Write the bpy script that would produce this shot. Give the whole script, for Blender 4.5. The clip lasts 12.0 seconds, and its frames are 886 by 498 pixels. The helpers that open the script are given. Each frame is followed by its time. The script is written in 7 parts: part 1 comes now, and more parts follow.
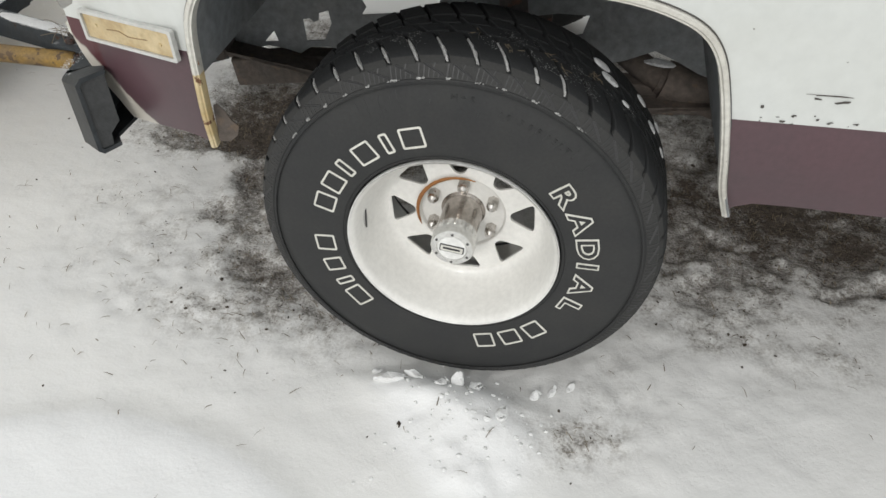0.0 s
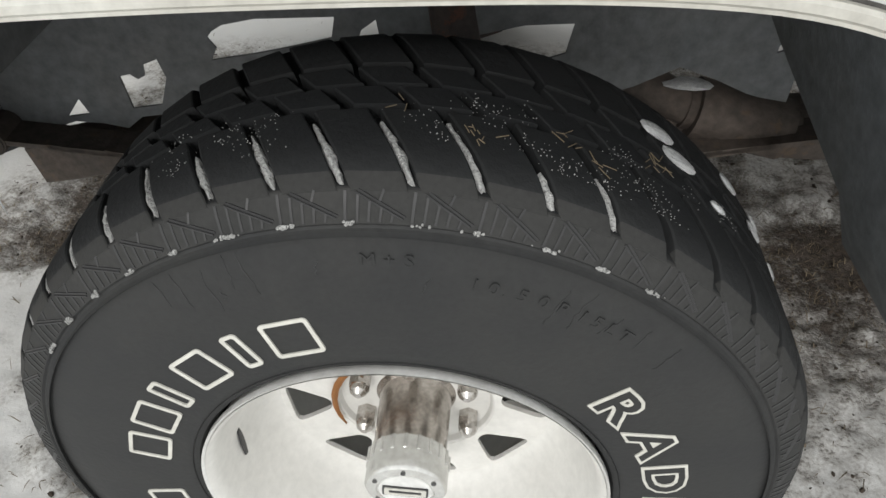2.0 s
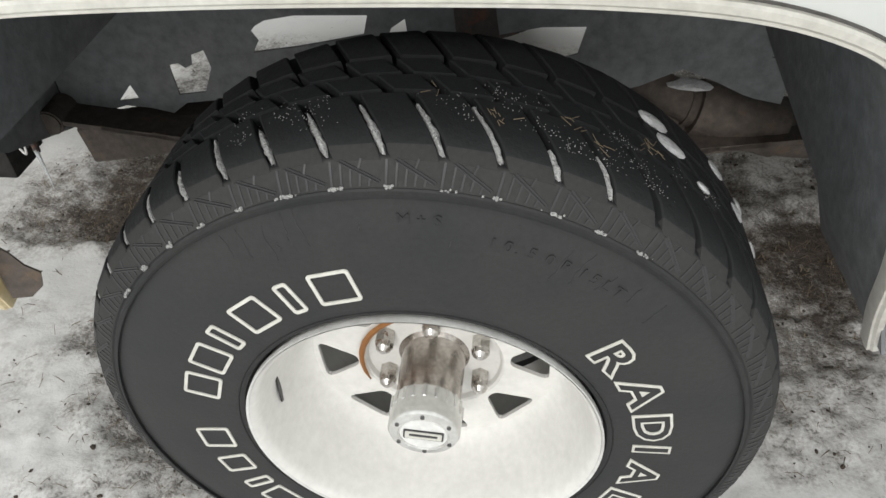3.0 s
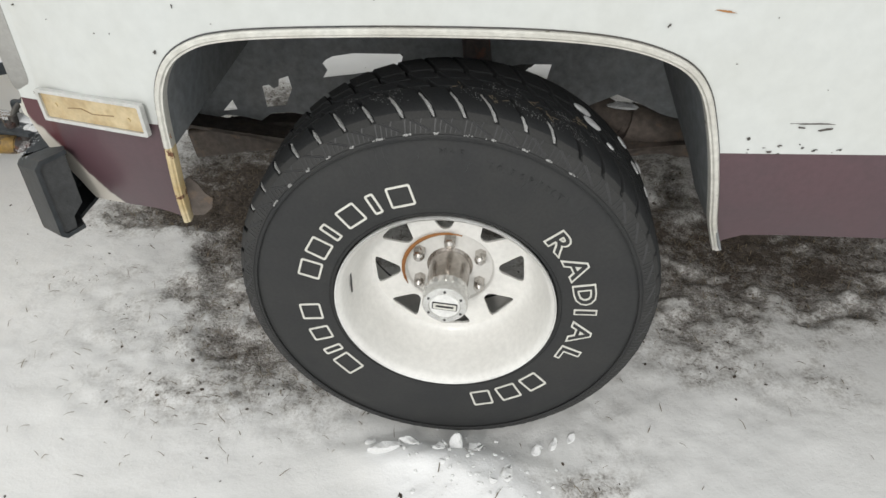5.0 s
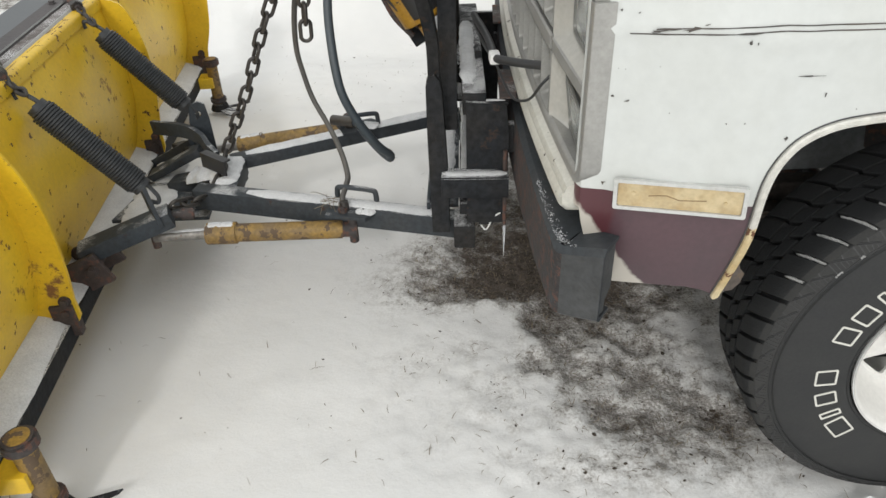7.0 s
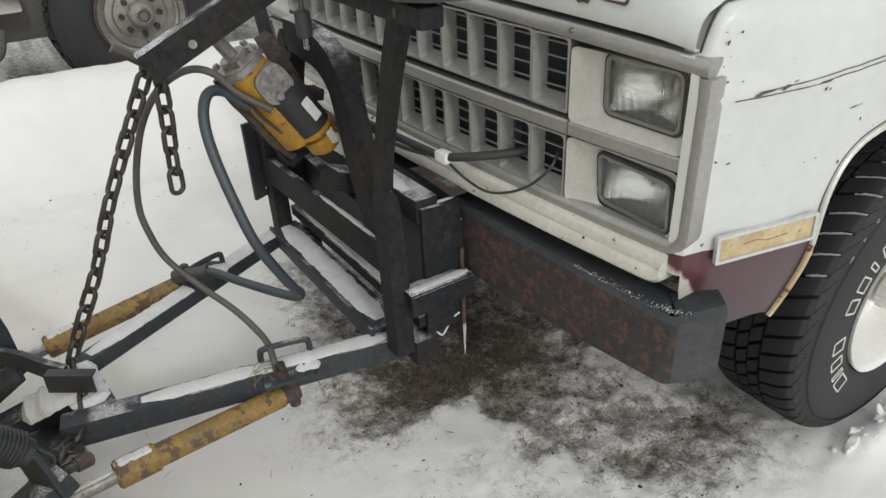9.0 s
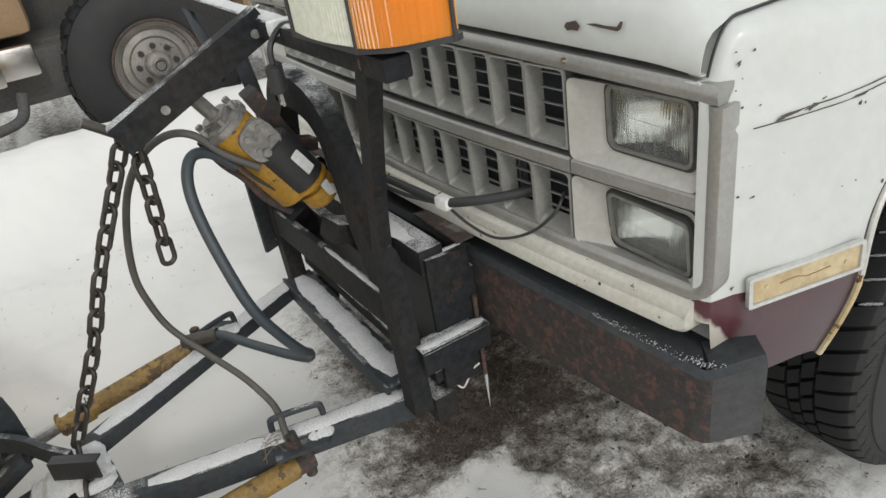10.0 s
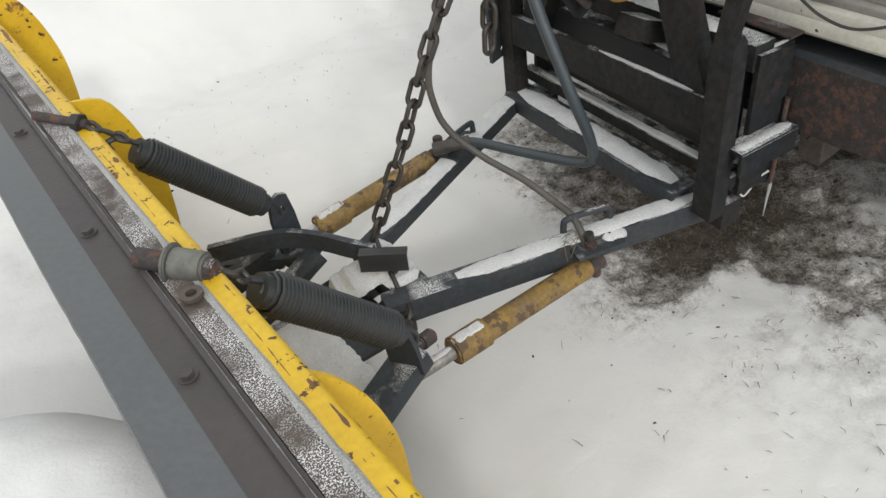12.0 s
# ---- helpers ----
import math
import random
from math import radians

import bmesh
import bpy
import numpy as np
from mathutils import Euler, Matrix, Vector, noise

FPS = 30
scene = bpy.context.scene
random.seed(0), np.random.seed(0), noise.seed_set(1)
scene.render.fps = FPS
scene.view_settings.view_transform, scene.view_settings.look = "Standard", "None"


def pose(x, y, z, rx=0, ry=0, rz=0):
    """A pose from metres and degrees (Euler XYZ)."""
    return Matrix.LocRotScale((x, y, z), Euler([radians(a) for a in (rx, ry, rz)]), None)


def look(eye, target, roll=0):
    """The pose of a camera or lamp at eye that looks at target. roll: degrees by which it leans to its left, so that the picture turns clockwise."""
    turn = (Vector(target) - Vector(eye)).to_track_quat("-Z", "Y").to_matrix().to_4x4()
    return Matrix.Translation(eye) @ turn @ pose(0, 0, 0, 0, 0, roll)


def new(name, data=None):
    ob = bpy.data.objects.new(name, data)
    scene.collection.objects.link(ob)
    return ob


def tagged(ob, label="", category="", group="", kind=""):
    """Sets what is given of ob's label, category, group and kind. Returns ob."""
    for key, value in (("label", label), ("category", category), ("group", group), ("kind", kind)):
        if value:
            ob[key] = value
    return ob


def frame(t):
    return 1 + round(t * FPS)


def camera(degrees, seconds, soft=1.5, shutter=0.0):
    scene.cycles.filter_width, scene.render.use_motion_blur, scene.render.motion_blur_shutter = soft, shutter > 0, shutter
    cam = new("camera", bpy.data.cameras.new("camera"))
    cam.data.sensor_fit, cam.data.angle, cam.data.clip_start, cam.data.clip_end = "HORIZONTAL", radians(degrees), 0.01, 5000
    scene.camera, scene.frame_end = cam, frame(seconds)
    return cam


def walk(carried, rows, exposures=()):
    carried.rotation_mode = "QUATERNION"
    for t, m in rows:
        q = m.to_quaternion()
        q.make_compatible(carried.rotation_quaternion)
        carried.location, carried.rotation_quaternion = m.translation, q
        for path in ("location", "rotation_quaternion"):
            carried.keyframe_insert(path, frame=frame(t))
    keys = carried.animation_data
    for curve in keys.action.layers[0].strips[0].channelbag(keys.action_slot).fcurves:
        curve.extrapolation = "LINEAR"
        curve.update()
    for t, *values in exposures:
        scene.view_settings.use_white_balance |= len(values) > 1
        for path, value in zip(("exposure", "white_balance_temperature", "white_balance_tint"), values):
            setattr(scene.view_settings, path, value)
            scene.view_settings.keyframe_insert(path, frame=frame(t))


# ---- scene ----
cam = camera(63.4, 12.0)
PATH = [
    (0, (0.184, -1.004, 1.359), (-0.092, 0.437, 0.0), 1.6),
    (0.5, (0.099, -0.781, 1.313), (-0.296, 0.718, 0.049), -4.6),
    (1, (0.057, -0.473, 1.187), (-0.196, 0.985, -0.158), -4.8),
    (1.5, (0.076, -0.387, 1.114), (-0.044, 1.082, -0.239), -3.7),
    (2, (0.092, -0.366, 1.104), (-0.045, 1.093, -0.257), -2.2),
    (2.5, (0.086, -0.389, 1.106), (-0.091, 1.073, -0.248), -2.4),
    (3, (0.089, -0.462, 1.147), (-0.076, 0.998, -0.211), -1.3),
    (3.5, (0.067, -0.723, 1.223), (-0.039, 0.786, -0.086), 0.8),
    (3.7, (0.047, -0.841, 1.255), (-0.011, 0.686, -0.036), 1.7),
    (5.3, (0.094, -1.074, 1.34), (-0.049, 0.493, 0.105), 0.4),
    (5.5, (-0.021, -1.147, 1.345), (-0.15, 0.425, 0.116), 0.4),
    (6, (-0.236, -1.164, 1.35), (-0.345, 0.442, 0.164), 0.1),
    (6.5, (-0.608, -1.025, 1.365), (-0.807, 0.543, 0.14), -4.2),
    (7, (-0.934, -1.034, 1.401), (-1.02, 0.614, 0.271), -2.1),
    (7.2, (-1.042, -1.029, 1.418), (-0.996, 0.639, 0.316), -1.2),
    (8.8, (-1.67, -0.614, 1.46), (-0.943, 0.955, 0.454), -4.6),
    (9, (-1.685, -0.609, 1.447), (-0.773, 0.85, 0.428), -2.7),
    (9.5, (-1.59, -0.583, 1.46), (-0.66, 0.878, 0.46), -10.6),
    (10, (-1.528, -0.535, 1.452), (-0.716, 1.009, 0.473), -9.3),
    (10.5, (-1.448, -0.503, 1.46), (-0.599, 1.015, 0.473), -9.1),
    (11, (-1.542, -0.455, 1.442), (-0.71, 1.003, 0.355), -9.1),
    (11.5, (-1.908, -0.375, 1.412), (-1.125, 1.03, 0.223), -7.9),
    (12, (-2.145, -0.219, 1.417), (-1.488, 1.159, 0.125), -9.2),
]
EXPOSURES = [(0, -0.08), (1.0, -0.02), (2, 0.05), (3, 0.12), (3.7, 0.10), (5.3, 0.02), (6.5, 0.05), (7.2, 0.05), (8.8, -0.10), (11, -0.10), (11.5, 0.0), (12, 0.06)]
walk(cam, [(t, look(eye, target, roll)) for t, eye, target, roll in PATH], EXPOSURES)

# ---- light ----
world = bpy.data.worlds.new("overcast_sky")
scene.world = world
world.use_nodes = True
wn, wl = world.node_tree.nodes, world.node_tree.links
sky = wn.new("ShaderNodeTexSky")
sky.sky_type = "NISHITA"
sky.sun_disc = False
sky.sun_elevation = radians(33)
sky.sun_rotation = radians(-171.5)
sky.dust_density = 4.0
sky.air_density = 2.0
grey = wn.new("ShaderNodeHueSaturation")
grey.inputs["Saturation"].default_value = 0.12
wl.new(sky.outputs["Color"], grey.inputs["Color"])
cloud = wn.new("ShaderNodeMix")
cloud.data_type = "RGBA"
cloud.inputs[0].default_value = 0.72
cloud.inputs[7].default_value = (9.3, 9.5, 9.45, 1)
wl.new(grey.outputs["Color"], cloud.inputs[6])
wl.new(cloud.outputs[2], wn["Background"].inputs["Color"])
wn["Background"].inputs["Strength"].default_value = 0.139
sun = new("sun", bpy.data.lights.new("sun", "SUN"))
sun.data.energy = 0.85
sun.data.angle = radians(6)
sun.data.color = (1.0, 0.98, 0.955)
sun.matrix_world = look((-0.75, -5.0, 3.3), (0, 0, 0))


# ---- materials ----
def material(name, col, col2=None, rough=0.5, metal=0.0, scale=6.0, fine=90.0, bump=0.1, grain=0.15, chip=None, chip_scale=25.0,
             chip_at=0.68, snow=0.0, even=False, coat=0.0, spec=0.5, rust=None, rust_scale=3.0, rust_at=0.6):
    """A surface with large and fine variation, chips of bare metal, blooms of rust and snow dust on upward faces."""
    m = bpy.data.materials.new(name)
    m.use_nodes = True
    n, l = m.node_tree.nodes, m.node_tree.links
    out = n["Principled BSDF"]
    at = n.new("ShaderNodeTexCoord").outputs["Object"]

    def noise_of(size, detail=4.0, rough_=0.6):
        t = n.new("ShaderNodeTexNoise")
        t.inputs["Scale"].default_value, t.inputs["Detail"].default_value, t.inputs["Roughness"].default_value = size, detail, rough_
        l.new(at, t.inputs["Vector"])
        return t.outputs["Fac"]

    def step(value, lo, hi):
        t = n.new("ShaderNodeMapRange")
        t.inputs["From Min"].default_value, t.inputs["From Max"].default_value = lo, hi
        l.new(value, t.inputs["Value"])
        return t.outputs["Result"]

    def blend(fac, a, b, kind="MIX"):
        t = n.new("ShaderNodeMix")
        t.data_type, t.blend_type = "RGBA", kind
        for key, v in ((0, fac), (6, a), (7, b)):
            if isinstance(v, (int, float)):
                t.inputs[key].default_value = v
            elif isinstance(v, tuple):
                t.inputs[key].default_value = (*v, 1)
            else:
                l.new(v, t.inputs[key])
        return t.outputs[2]

    def times(a, b):
        t = n.new("ShaderNodeMath")
        t.operation = "MULTIPLY"
        l.new(a, t.inputs[0])
        if isinstance(b, float):
            t.inputs[1].default_value = b
        else:
            l.new(b, t.inputs[1])
        return t.outputs[0]

    def number(fac, a, b):
        t = n.new("ShaderNodeMix")
        t.data_type = "FLOAT"
        l.new(fac, t.inputs[0])
        for key, v in ((2, a), (3, b)):
            if isinstance(v, (int, float)):
                t.inputs[key].default_value = v
            else:
                l.new(v, t.inputs[key])
        return t.outputs[0]

    big, small = noise_of(scale), noise_of(fine, 3.0)
    colour = blend(step(big, 0.35, 0.68), col, col2 or tuple(0.82 * c for c in col))
    shade = n.new("ShaderNodeMapRange")
    shade.inputs["From Min"].default_value, shade.inputs["From Max"].default_value = 0.3, 0.7
    shade.inputs["To Min"].default_value, shade.inputs["To Max"].default_value = 1 - grain, 1 + grain * 0.4
    l.new(small, shade.inputs["Value"])
    grey_ = n.new("ShaderNodeCombineColor")
    for k in range(3):
        l.new(shade.outputs["Result"], grey_.inputs[k])
    colour = blend(1.0, colour, grey_.outputs["Color"], "MULTIPLY")
    roughness = number(small, rough * 0.85, min(1.0, rough * 1.15))
    metallic = metal
    if rust:
        mask = step(noise_of(rust_scale, 8.0, 0.72), rust_at, rust_at + 0.05)
        colour, roughness = blend(mask, colour, rust), number(mask, roughness, 0.9)
        metallic = number(mask, metallic, 0.0)
    if chip:
        mask = step(noise_of(chip_scale, 5.0, 0.65), chip_at, chip_at + 0.02)
        colour, roughness = blend(mask, colour, chip), number(mask, roughness, 0.85)
        metallic = number(mask, metallic, 0.0)
    if snow:
        facing = n.new("ShaderNodeSeparateXYZ")
        l.new(n.new("ShaderNodeNewGeometry").outputs["Normal"], facing.inputs["Vector"])
        patches = step(noise_of(13.0 if even else 9.0, 4.0), (0.50 if even else 0.66) - 0.36 * snow, (0.70 if even else 0.80) - 0.36 * snow)
        mask = times(step(facing.outputs["Z"], 0.7, 0.9), times(patches, step(noise_of(480.0, 2.0), 0.56 - 0.16 * snow, 0.62 - 0.16 * snow)))
        colour, roughness = blend(mask, colour, (0.66, 0.665, 0.665)), number(mask, roughness, 0.95)
        metallic = number(mask, metallic, 0.0)
    l.new(colour, out.inputs["Base Color"])
    l.new(roughness, out.inputs["Roughness"])
    if isinstance(metallic, float):
        out.inputs["Metallic"].default_value = metallic
    else:
        l.new(metallic, out.inputs["Metallic"])
    out.inputs["Coat Weight"].default_value = coat
    out.inputs["Coat Roughness"].default_value = 0.12
    out.inputs["Specular IOR Level"].default_value = spec
    if bump:
        b = n.new("ShaderNodeBump")
        b.inputs["Strength"].default_value = bump
        b.inputs["Distance"].default_value = 0.004
        l.new(small, b.inputs["Height"])
        l.new(b.outputs["Normal"], out.inputs["Normal"])
    return m


def glass_like(name, col, rough=0.12, trans=0.75, ribs=0.0, relief=0.3):
    m = bpy.data.materials.new(name)
    m.use_nodes = True
    n, l = m.node_tree.nodes, m.node_tree.links
    out = n["Principled BSDF"]
    out.inputs["Base Color"].default_value = (*col, 1)
    out.inputs["Roughness"].default_value = rough
    out.inputs["Transmission Weight"].default_value = trans
    out.inputs["IOR"].default_value = 1.45
    at = n.new("ShaderNodeTexCoord").outputs["Object"]
    wave = n.new("ShaderNodeTexWave")
    wave.bands_direction = "Y"
    wave.inputs["Scale"].default_value = ribs or 40.0
    wave.inputs["Distortion"].default_value = 1.0
    l.new(at, wave.inputs["Vector"])
    b = n.new("ShaderNodeBump")
    b.inputs["Strength"].default_value = relief
    b.inputs["Distance"].default_value = 0.003
    l.new(wave.outputs["Fac"], b.inputs["Height"])
    l.new(b.outputs["Normal"], out.inputs["Normal"])
    return m


def worn_patch(m, colour, ax, az, start, end, amount, size):
    """Lays another colour over part of a material, past a ragged line across the thing."""
    n, l = m.node_tree.nodes, m.node_tree.links
    base = n["Principled BSDF"].inputs["Base Color"]
    before = base.links[0].from_socket
    at = n.new("ShaderNodeTexCoord").outputs["Object"]
    xyz = n.new("ShaderNodeVectorMath")
    xyz.operation = "DOT_PRODUCT"
    xyz.inputs[1].default_value = (ax, 0, az)
    l.new(at, xyz.inputs[0])
    t = n.new("ShaderNodeTexNoise")
    t.inputs["Scale"].default_value, t.inputs["Detail"].default_value = size, 6.0
    l.new(at, t.inputs["Vector"])
    add = n.new("ShaderNodeMath")
    add.operation = "MULTIPLY_ADD"
    l.new(t.outputs["Fac"], add.inputs[0])
    add.inputs[1].default_value = amount
    l.new(xyz.outputs["Value"], add.inputs[2])
    r = n.new("ShaderNodeMapRange")
    r.inputs["From Min"].default_value, r.inputs["From Max"].default_value = start, end
    l.new(add.outputs[0], r.inputs["Value"])
    mix = n.new("ShaderNodeMix")
    mix.data_type = "RGBA"
    l.new(r.outputs["Result"], mix.inputs[0])
    l.new(before, mix.inputs[6])
    mix.inputs[7].default_value = (*colour, 1)
    l.new(mix.outputs[2], base)


DARK = (0.035, 0.022, 0.018)
WHITE = material("white_paint", (0.54, 0.556, 0.54), (0.52, 0.533, 0.51), 0.42, chip=DARK, chip_scale=30, chip_at=0.765, grain=0.05, bump=0.03, coat=0.12, fine=40)
CREAM = material("cream_paint", (0.57, 0.56, 0.50), (0.50, 0.48, 0.42), 0.45, chip=DARK, chip_scale=30, chip_at=0.655, grain=0.12, bump=0.05)
MAROON = material("maroon_paint", (0.082, 0.044, 0.052), (0.070, 0.043, 0.050), 0.42, chip=(0.6, 0.55, 0.52), chip_scale=60, chip_at=0.74, grain=0.12, bump=0.04, coat=0.15)
worn_patch(MAROON, (0.075, 0.022, 0.027), -1.0, 0.1, 0.792, 0.804, 0.08, 7.0)
worn_patch(MAROON, (0.46, 0.43, 0.38), -0.8, -0.6, 0.172, 0.179, 0.034, 22.0)
LIP = material("lip_metal", (0.66, 0.65, 0.60), (0.52, 0.50, 0.45), 0.35, 0.35, chip=(0.10, 0.08, 0.05), chip_scale=30, chip_at=0.68, bump=0.05)
LIPRUST = material("lip_rust", (0.62, 0.54, 0.36), (0.40, 0.27, 0.10), 0.6, chip=(0.13, 0.06, 0.03), chip_scale=30, chip_at=0.58)
UNDER = material("undercoat", (0.065, 0.068, 0.072), (0.085, 0.076, 0.066), 0.75, bump=0.5, fine=60, grain=0.35)
RUBBER = material("tyre_rubber", (0.0262, 0.0270, 0.0278), (0.0335, 0.0338, 0.0330), 0.66, spec=0.3, bump=0.12, fine=160, grain=0.2, scale=9)
TREAD = material("tread_rubber", (0.0150, 0.0160, 0.0170), (0.0205, 0.0210, 0.0212), 0.72, spec=0.25, bump=0.3, fine=140, chip=(0.30, 0.29, 0.27), chip_scale=170, chip_at=0.76)
LETTER = material("raised_letter_white", (0.64, 0.63, 0.58), (0.52, 0.51, 0.46), 0.6, chip=(0.08, 0.08, 0.08), chip_scale=120, chip_at=0.72)
RIM = material("white_wheel_paint", (0.72, 0.71, 0.68), (0.65, 0.64, 0.61), 0.38, grain=0.08, bump=0.05, chip=(0.12, 0.09, 0.07), chip_scale=30, chip_at=0.76, coat=0.2)
RIMLIP = material("wheel_flange", (0.72, 0.72, 0.70), (0.5, 0.49, 0.47), 0.4, chip=(0.10, 0.08, 0.07), chip_scale=28, chip_at=0.64)
CHROME = material("dull_chrome", (0.62, 0.60, 0.57), (0.48, 0.45, 0.42), 0.22, 1.0, bump=0.08, fine=200, grain=0.3, chip=(0.20, 0.13, 0.09), chip_scale=40, chip_at=0.7)
HUB = material("hub_chrome", (0.52, 0.49, 0.455), (0.33, 0.285, 0.25), 0.24, 0.95, bump=0.10, fine=200, grain=0.3, scale=16, snow=0.2)
BUMPERFACE = material("rusted_bumper_face", (0.038, 0.029, 0.027), (0.030, 0.028, 0.028), 0.8, bump=0.7, fine=75, grain=0.5, scale=5, rust=(0.080, 0.043, 0.034), rust_scale=42, rust_at=0.52, chip=(0.034, 0.036, 0.038), chip_scale=22, chip_at=0.60)
BUMPERTOP = material("black_bumper_paint", (0.030, 0.036, 0.041), (0.045, 0.047, 0.049), 0.6, snow=0.12, bump=0.3, fine=70, grain=0.3, spec=0.3)
BUMPEREND = material("grey_bumper_end", (0.054, 0.056, 0.057), (0.040, 0.042, 0.043), 0.7, bump=0.4, fine=70, grain=0.35, rust=(0.09, 0.058, 0.044), rust_scale=12, rust_at=0.62)
CHASSIS = material("muddy_chassis", (0.105, 0.084, 0.070), (0.075, 0.066, 0.060), 0.85, bump=0.5, fine=60, grain=0.4, scale=5, rust=(0.12, 0.088, 0.064), rust_scale=16, rust_at=0.58)
# housing grey made lighter to put lens haze into the colour
LINER = material("haze_lifted_housing", (0.165, 0.178, 0.188), (0.19, 0.193, 0.192), 0.8, bump=0.4, fine=50, grain=0.3, scale=4)
SCUFF = material("scuffed_shoulder_rubber", (0.0310, 0.0315, 0.0310), (0.0410, 0.0405, 0.0390), 0.78, spec=0.3, bump=0.12, fine=160, grain=0.25, scale=9)
DIAL = material("bright_dial", (0.78, 0.78, 0.76), (0.62, 0.61, 0.58), 0.25, 0.75, bump=0.06, fine=120, grain=0.15)
RUST = material("orange_rust", (0.34, 0.15, 0.04), (0.2, 0.08, 0.03), 0.9, bump=0.4)
ARGENT = material("argent_grille", (0.38, 0.375, 0.355), (0.30, 0.295, 0.28), 0.40, 0.45, grain=0.12, bump=0.06, fine=120)
# lit copy of the argent: the lamp pockets' brightness is in the colour
ARGENTLIT = material("argent_lit", (0.45, 0.44, 0.405), (0.39, 0.38, 0.35), 0.5, 0.1, grain=0.1, bump=0.05)
ARGENTCELL = material("dull_argent_cells", (0.34, 0.337, 0.315), (0.275, 0.272, 0.253), 0.5, 0.25, grain=0.15, bump=0.05)
LAMPRING = material("dark_lamp_ring", (0.045, 0.047, 0.046), (0.07, 0.07, 0.066), 0.45, 0.3, bump=0.06)
LAMPRIM = material("dull_lamp_rim", (0.30, 0.30, 0.28), (0.22, 0.22, 0.205), 0.4, 0.5, bump=0.05)
RADIATOR = material("radiator_blue_grey", (0.022, 0.027, 0.034), (0.034, 0.038, 0.044), 0.7, bump=0.4, fine=220)
BLACK = material("black_plastic", (0.028, 0.028, 0.029), None, 0.5, bump=0.1)
STEEL = material("black_steel", (0.020, 0.022, 0.025), (0.031, 0.029, 0.027), 0.72, 0.0, spec=0.15, snow=0.62, bump=0.6, fine=55, grain=0.45, rust=(0.048, 0.034, 0.027), rust_scale=14, rust_at=0.60, chip=(0.12, 0.11, 0.10), chip_scale=45, chip_at=0.75)
STEELCLEAN = material("blue_black_steel", (0.036, 0.044, 0.052), (0.046, 0.05, 0.054), 0.6, 0.0, spec=0.25, snow=0.5, bump=0.2, fine=70, grain=0.3, rust=(0.06, 0.038, 0.028), rust_scale=14, rust_at=0.63)
RUSTY = material("rusty_steel", (0.062, 0.043, 0.037), (0.040, 0.038, 0.038), 0.75, 0.0, snow=0.22, bump=0.6, fine=75, grain=0.45, scale=3, rust=(0.105, 0.052, 0.038), rust_scale=38, rust_at=0.53)
YELLOW = material("yellow_paint", (0.72, 0.475, 0.020), (0.63, 0.39, 0.018), 0.42, chip=(0.085, 0.042, 0.022), chip_scale=30, chip_at=0.64, rust=(0.20, 0.095, 0.03), rust_scale=9, rust_at=0.605, bump=0.08, grain=0.1, coat=0.1)
YELLOWOIL = material("oily_yellow_paint", (0.40, 0.215, 0.020), (0.27, 0.145, 0.02), 0.4, scale=12, chip=(0.09, 0.055, 0.03), chip_scale=22, chip_at=0.60, bump=0.15, grain=0.25)
YELLOWEDGE = material("chipped_yellow_edge", (0.64, 0.42, 0.016), (0.55, 0.34, 0.012), 0.45, chip=(0.10, 0.055, 0.03), chip_scale=38, chip_at=0.605, bump=0.12, grain=0.12)
YELLOWWORN = material("worn_yellow_paint", (0.29, 0.175, 0.032), (0.16, 0.108, 0.055), 0.6, scale=9, chip=(0.10, 0.068, 0.042), chip_scale=26, chip_at=0.53, bump=0.3, grain=0.35)
SPRING = material("spring_steel", (0.032, 0.035, 0.038), (0.042, 0.044, 0.046), 0.5, 0.2, bump=0.2)
CHAIN = material("chain_steel", (0.085, 0.078, 0.070), (0.05, 0.045, 0.042), 0.5, 0.55, bump=0.3)
ZINC = material("cast_metal", (0.33, 0.32, 0.30), (0.20, 0.19, 0.18), 0.5, 0.6, bump=0.35, scale=30, grain=0.3, rust=(0.16, 0.10, 0.06), rust_scale=22, rust_at=0.62)
HOSE = material("hose_rubber", (0.038, 0.05, 0.06), (0.05, 0.061, 0.069), 0.5, bump=0.15)
HOSEGREY = material("worn_hose", (0.105, 0.098, 0.088), (0.07, 0.066, 0.06), 0.6, bump=0.2)
SHEET = material("rubber_sheet", (0.088, 0.096, 0.102), (0.105, 0.110, 0.114), 0.5, bump=0.1, scale=2)
CLAMP = material("brown_clamp_steel", (0.060, 0.048, 0.042), (0.085, 0.064, 0.052), 0.65, 0.0, snow=0.32, even=True, bump=0.4, fine=60)
BARSTEEL = material("brown_bar", (0.052, 0.046, 0.047), (0.066, 0.057, 0.056), 0.6, 0.1, bump=0.3, rust=(0.075, 0.045, 0.04), rust_scale=10, rust_at=0.6)
NUTSTEEL = material("weathered_nut", (0.17, 0.172, 0.155), (0.10, 0.095, 0.085), 0.6, 0.3, bump=0.3, scale=25, rust=(0.10, 0.055, 0.04), rust_scale=20, rust_at=0.6)
SNOWCAP = material("settled_snow", (0.66, 0.665, 0.665), (0.56, 0.565, 0.57), 0.9, bump=0.9, fine=220, grain=0.16, scale=14, chip=(0.10, 0.10, 0.10), chip_scale=240, chip_at=0.70, spec=0.2)
PACKED = material("packed_grey_snow", (0.50, 0.50, 0.49), (0.40, 0.40, 0.39), 0.9, bump=1.0, fine=420, grain=0.45, spec=0.2)
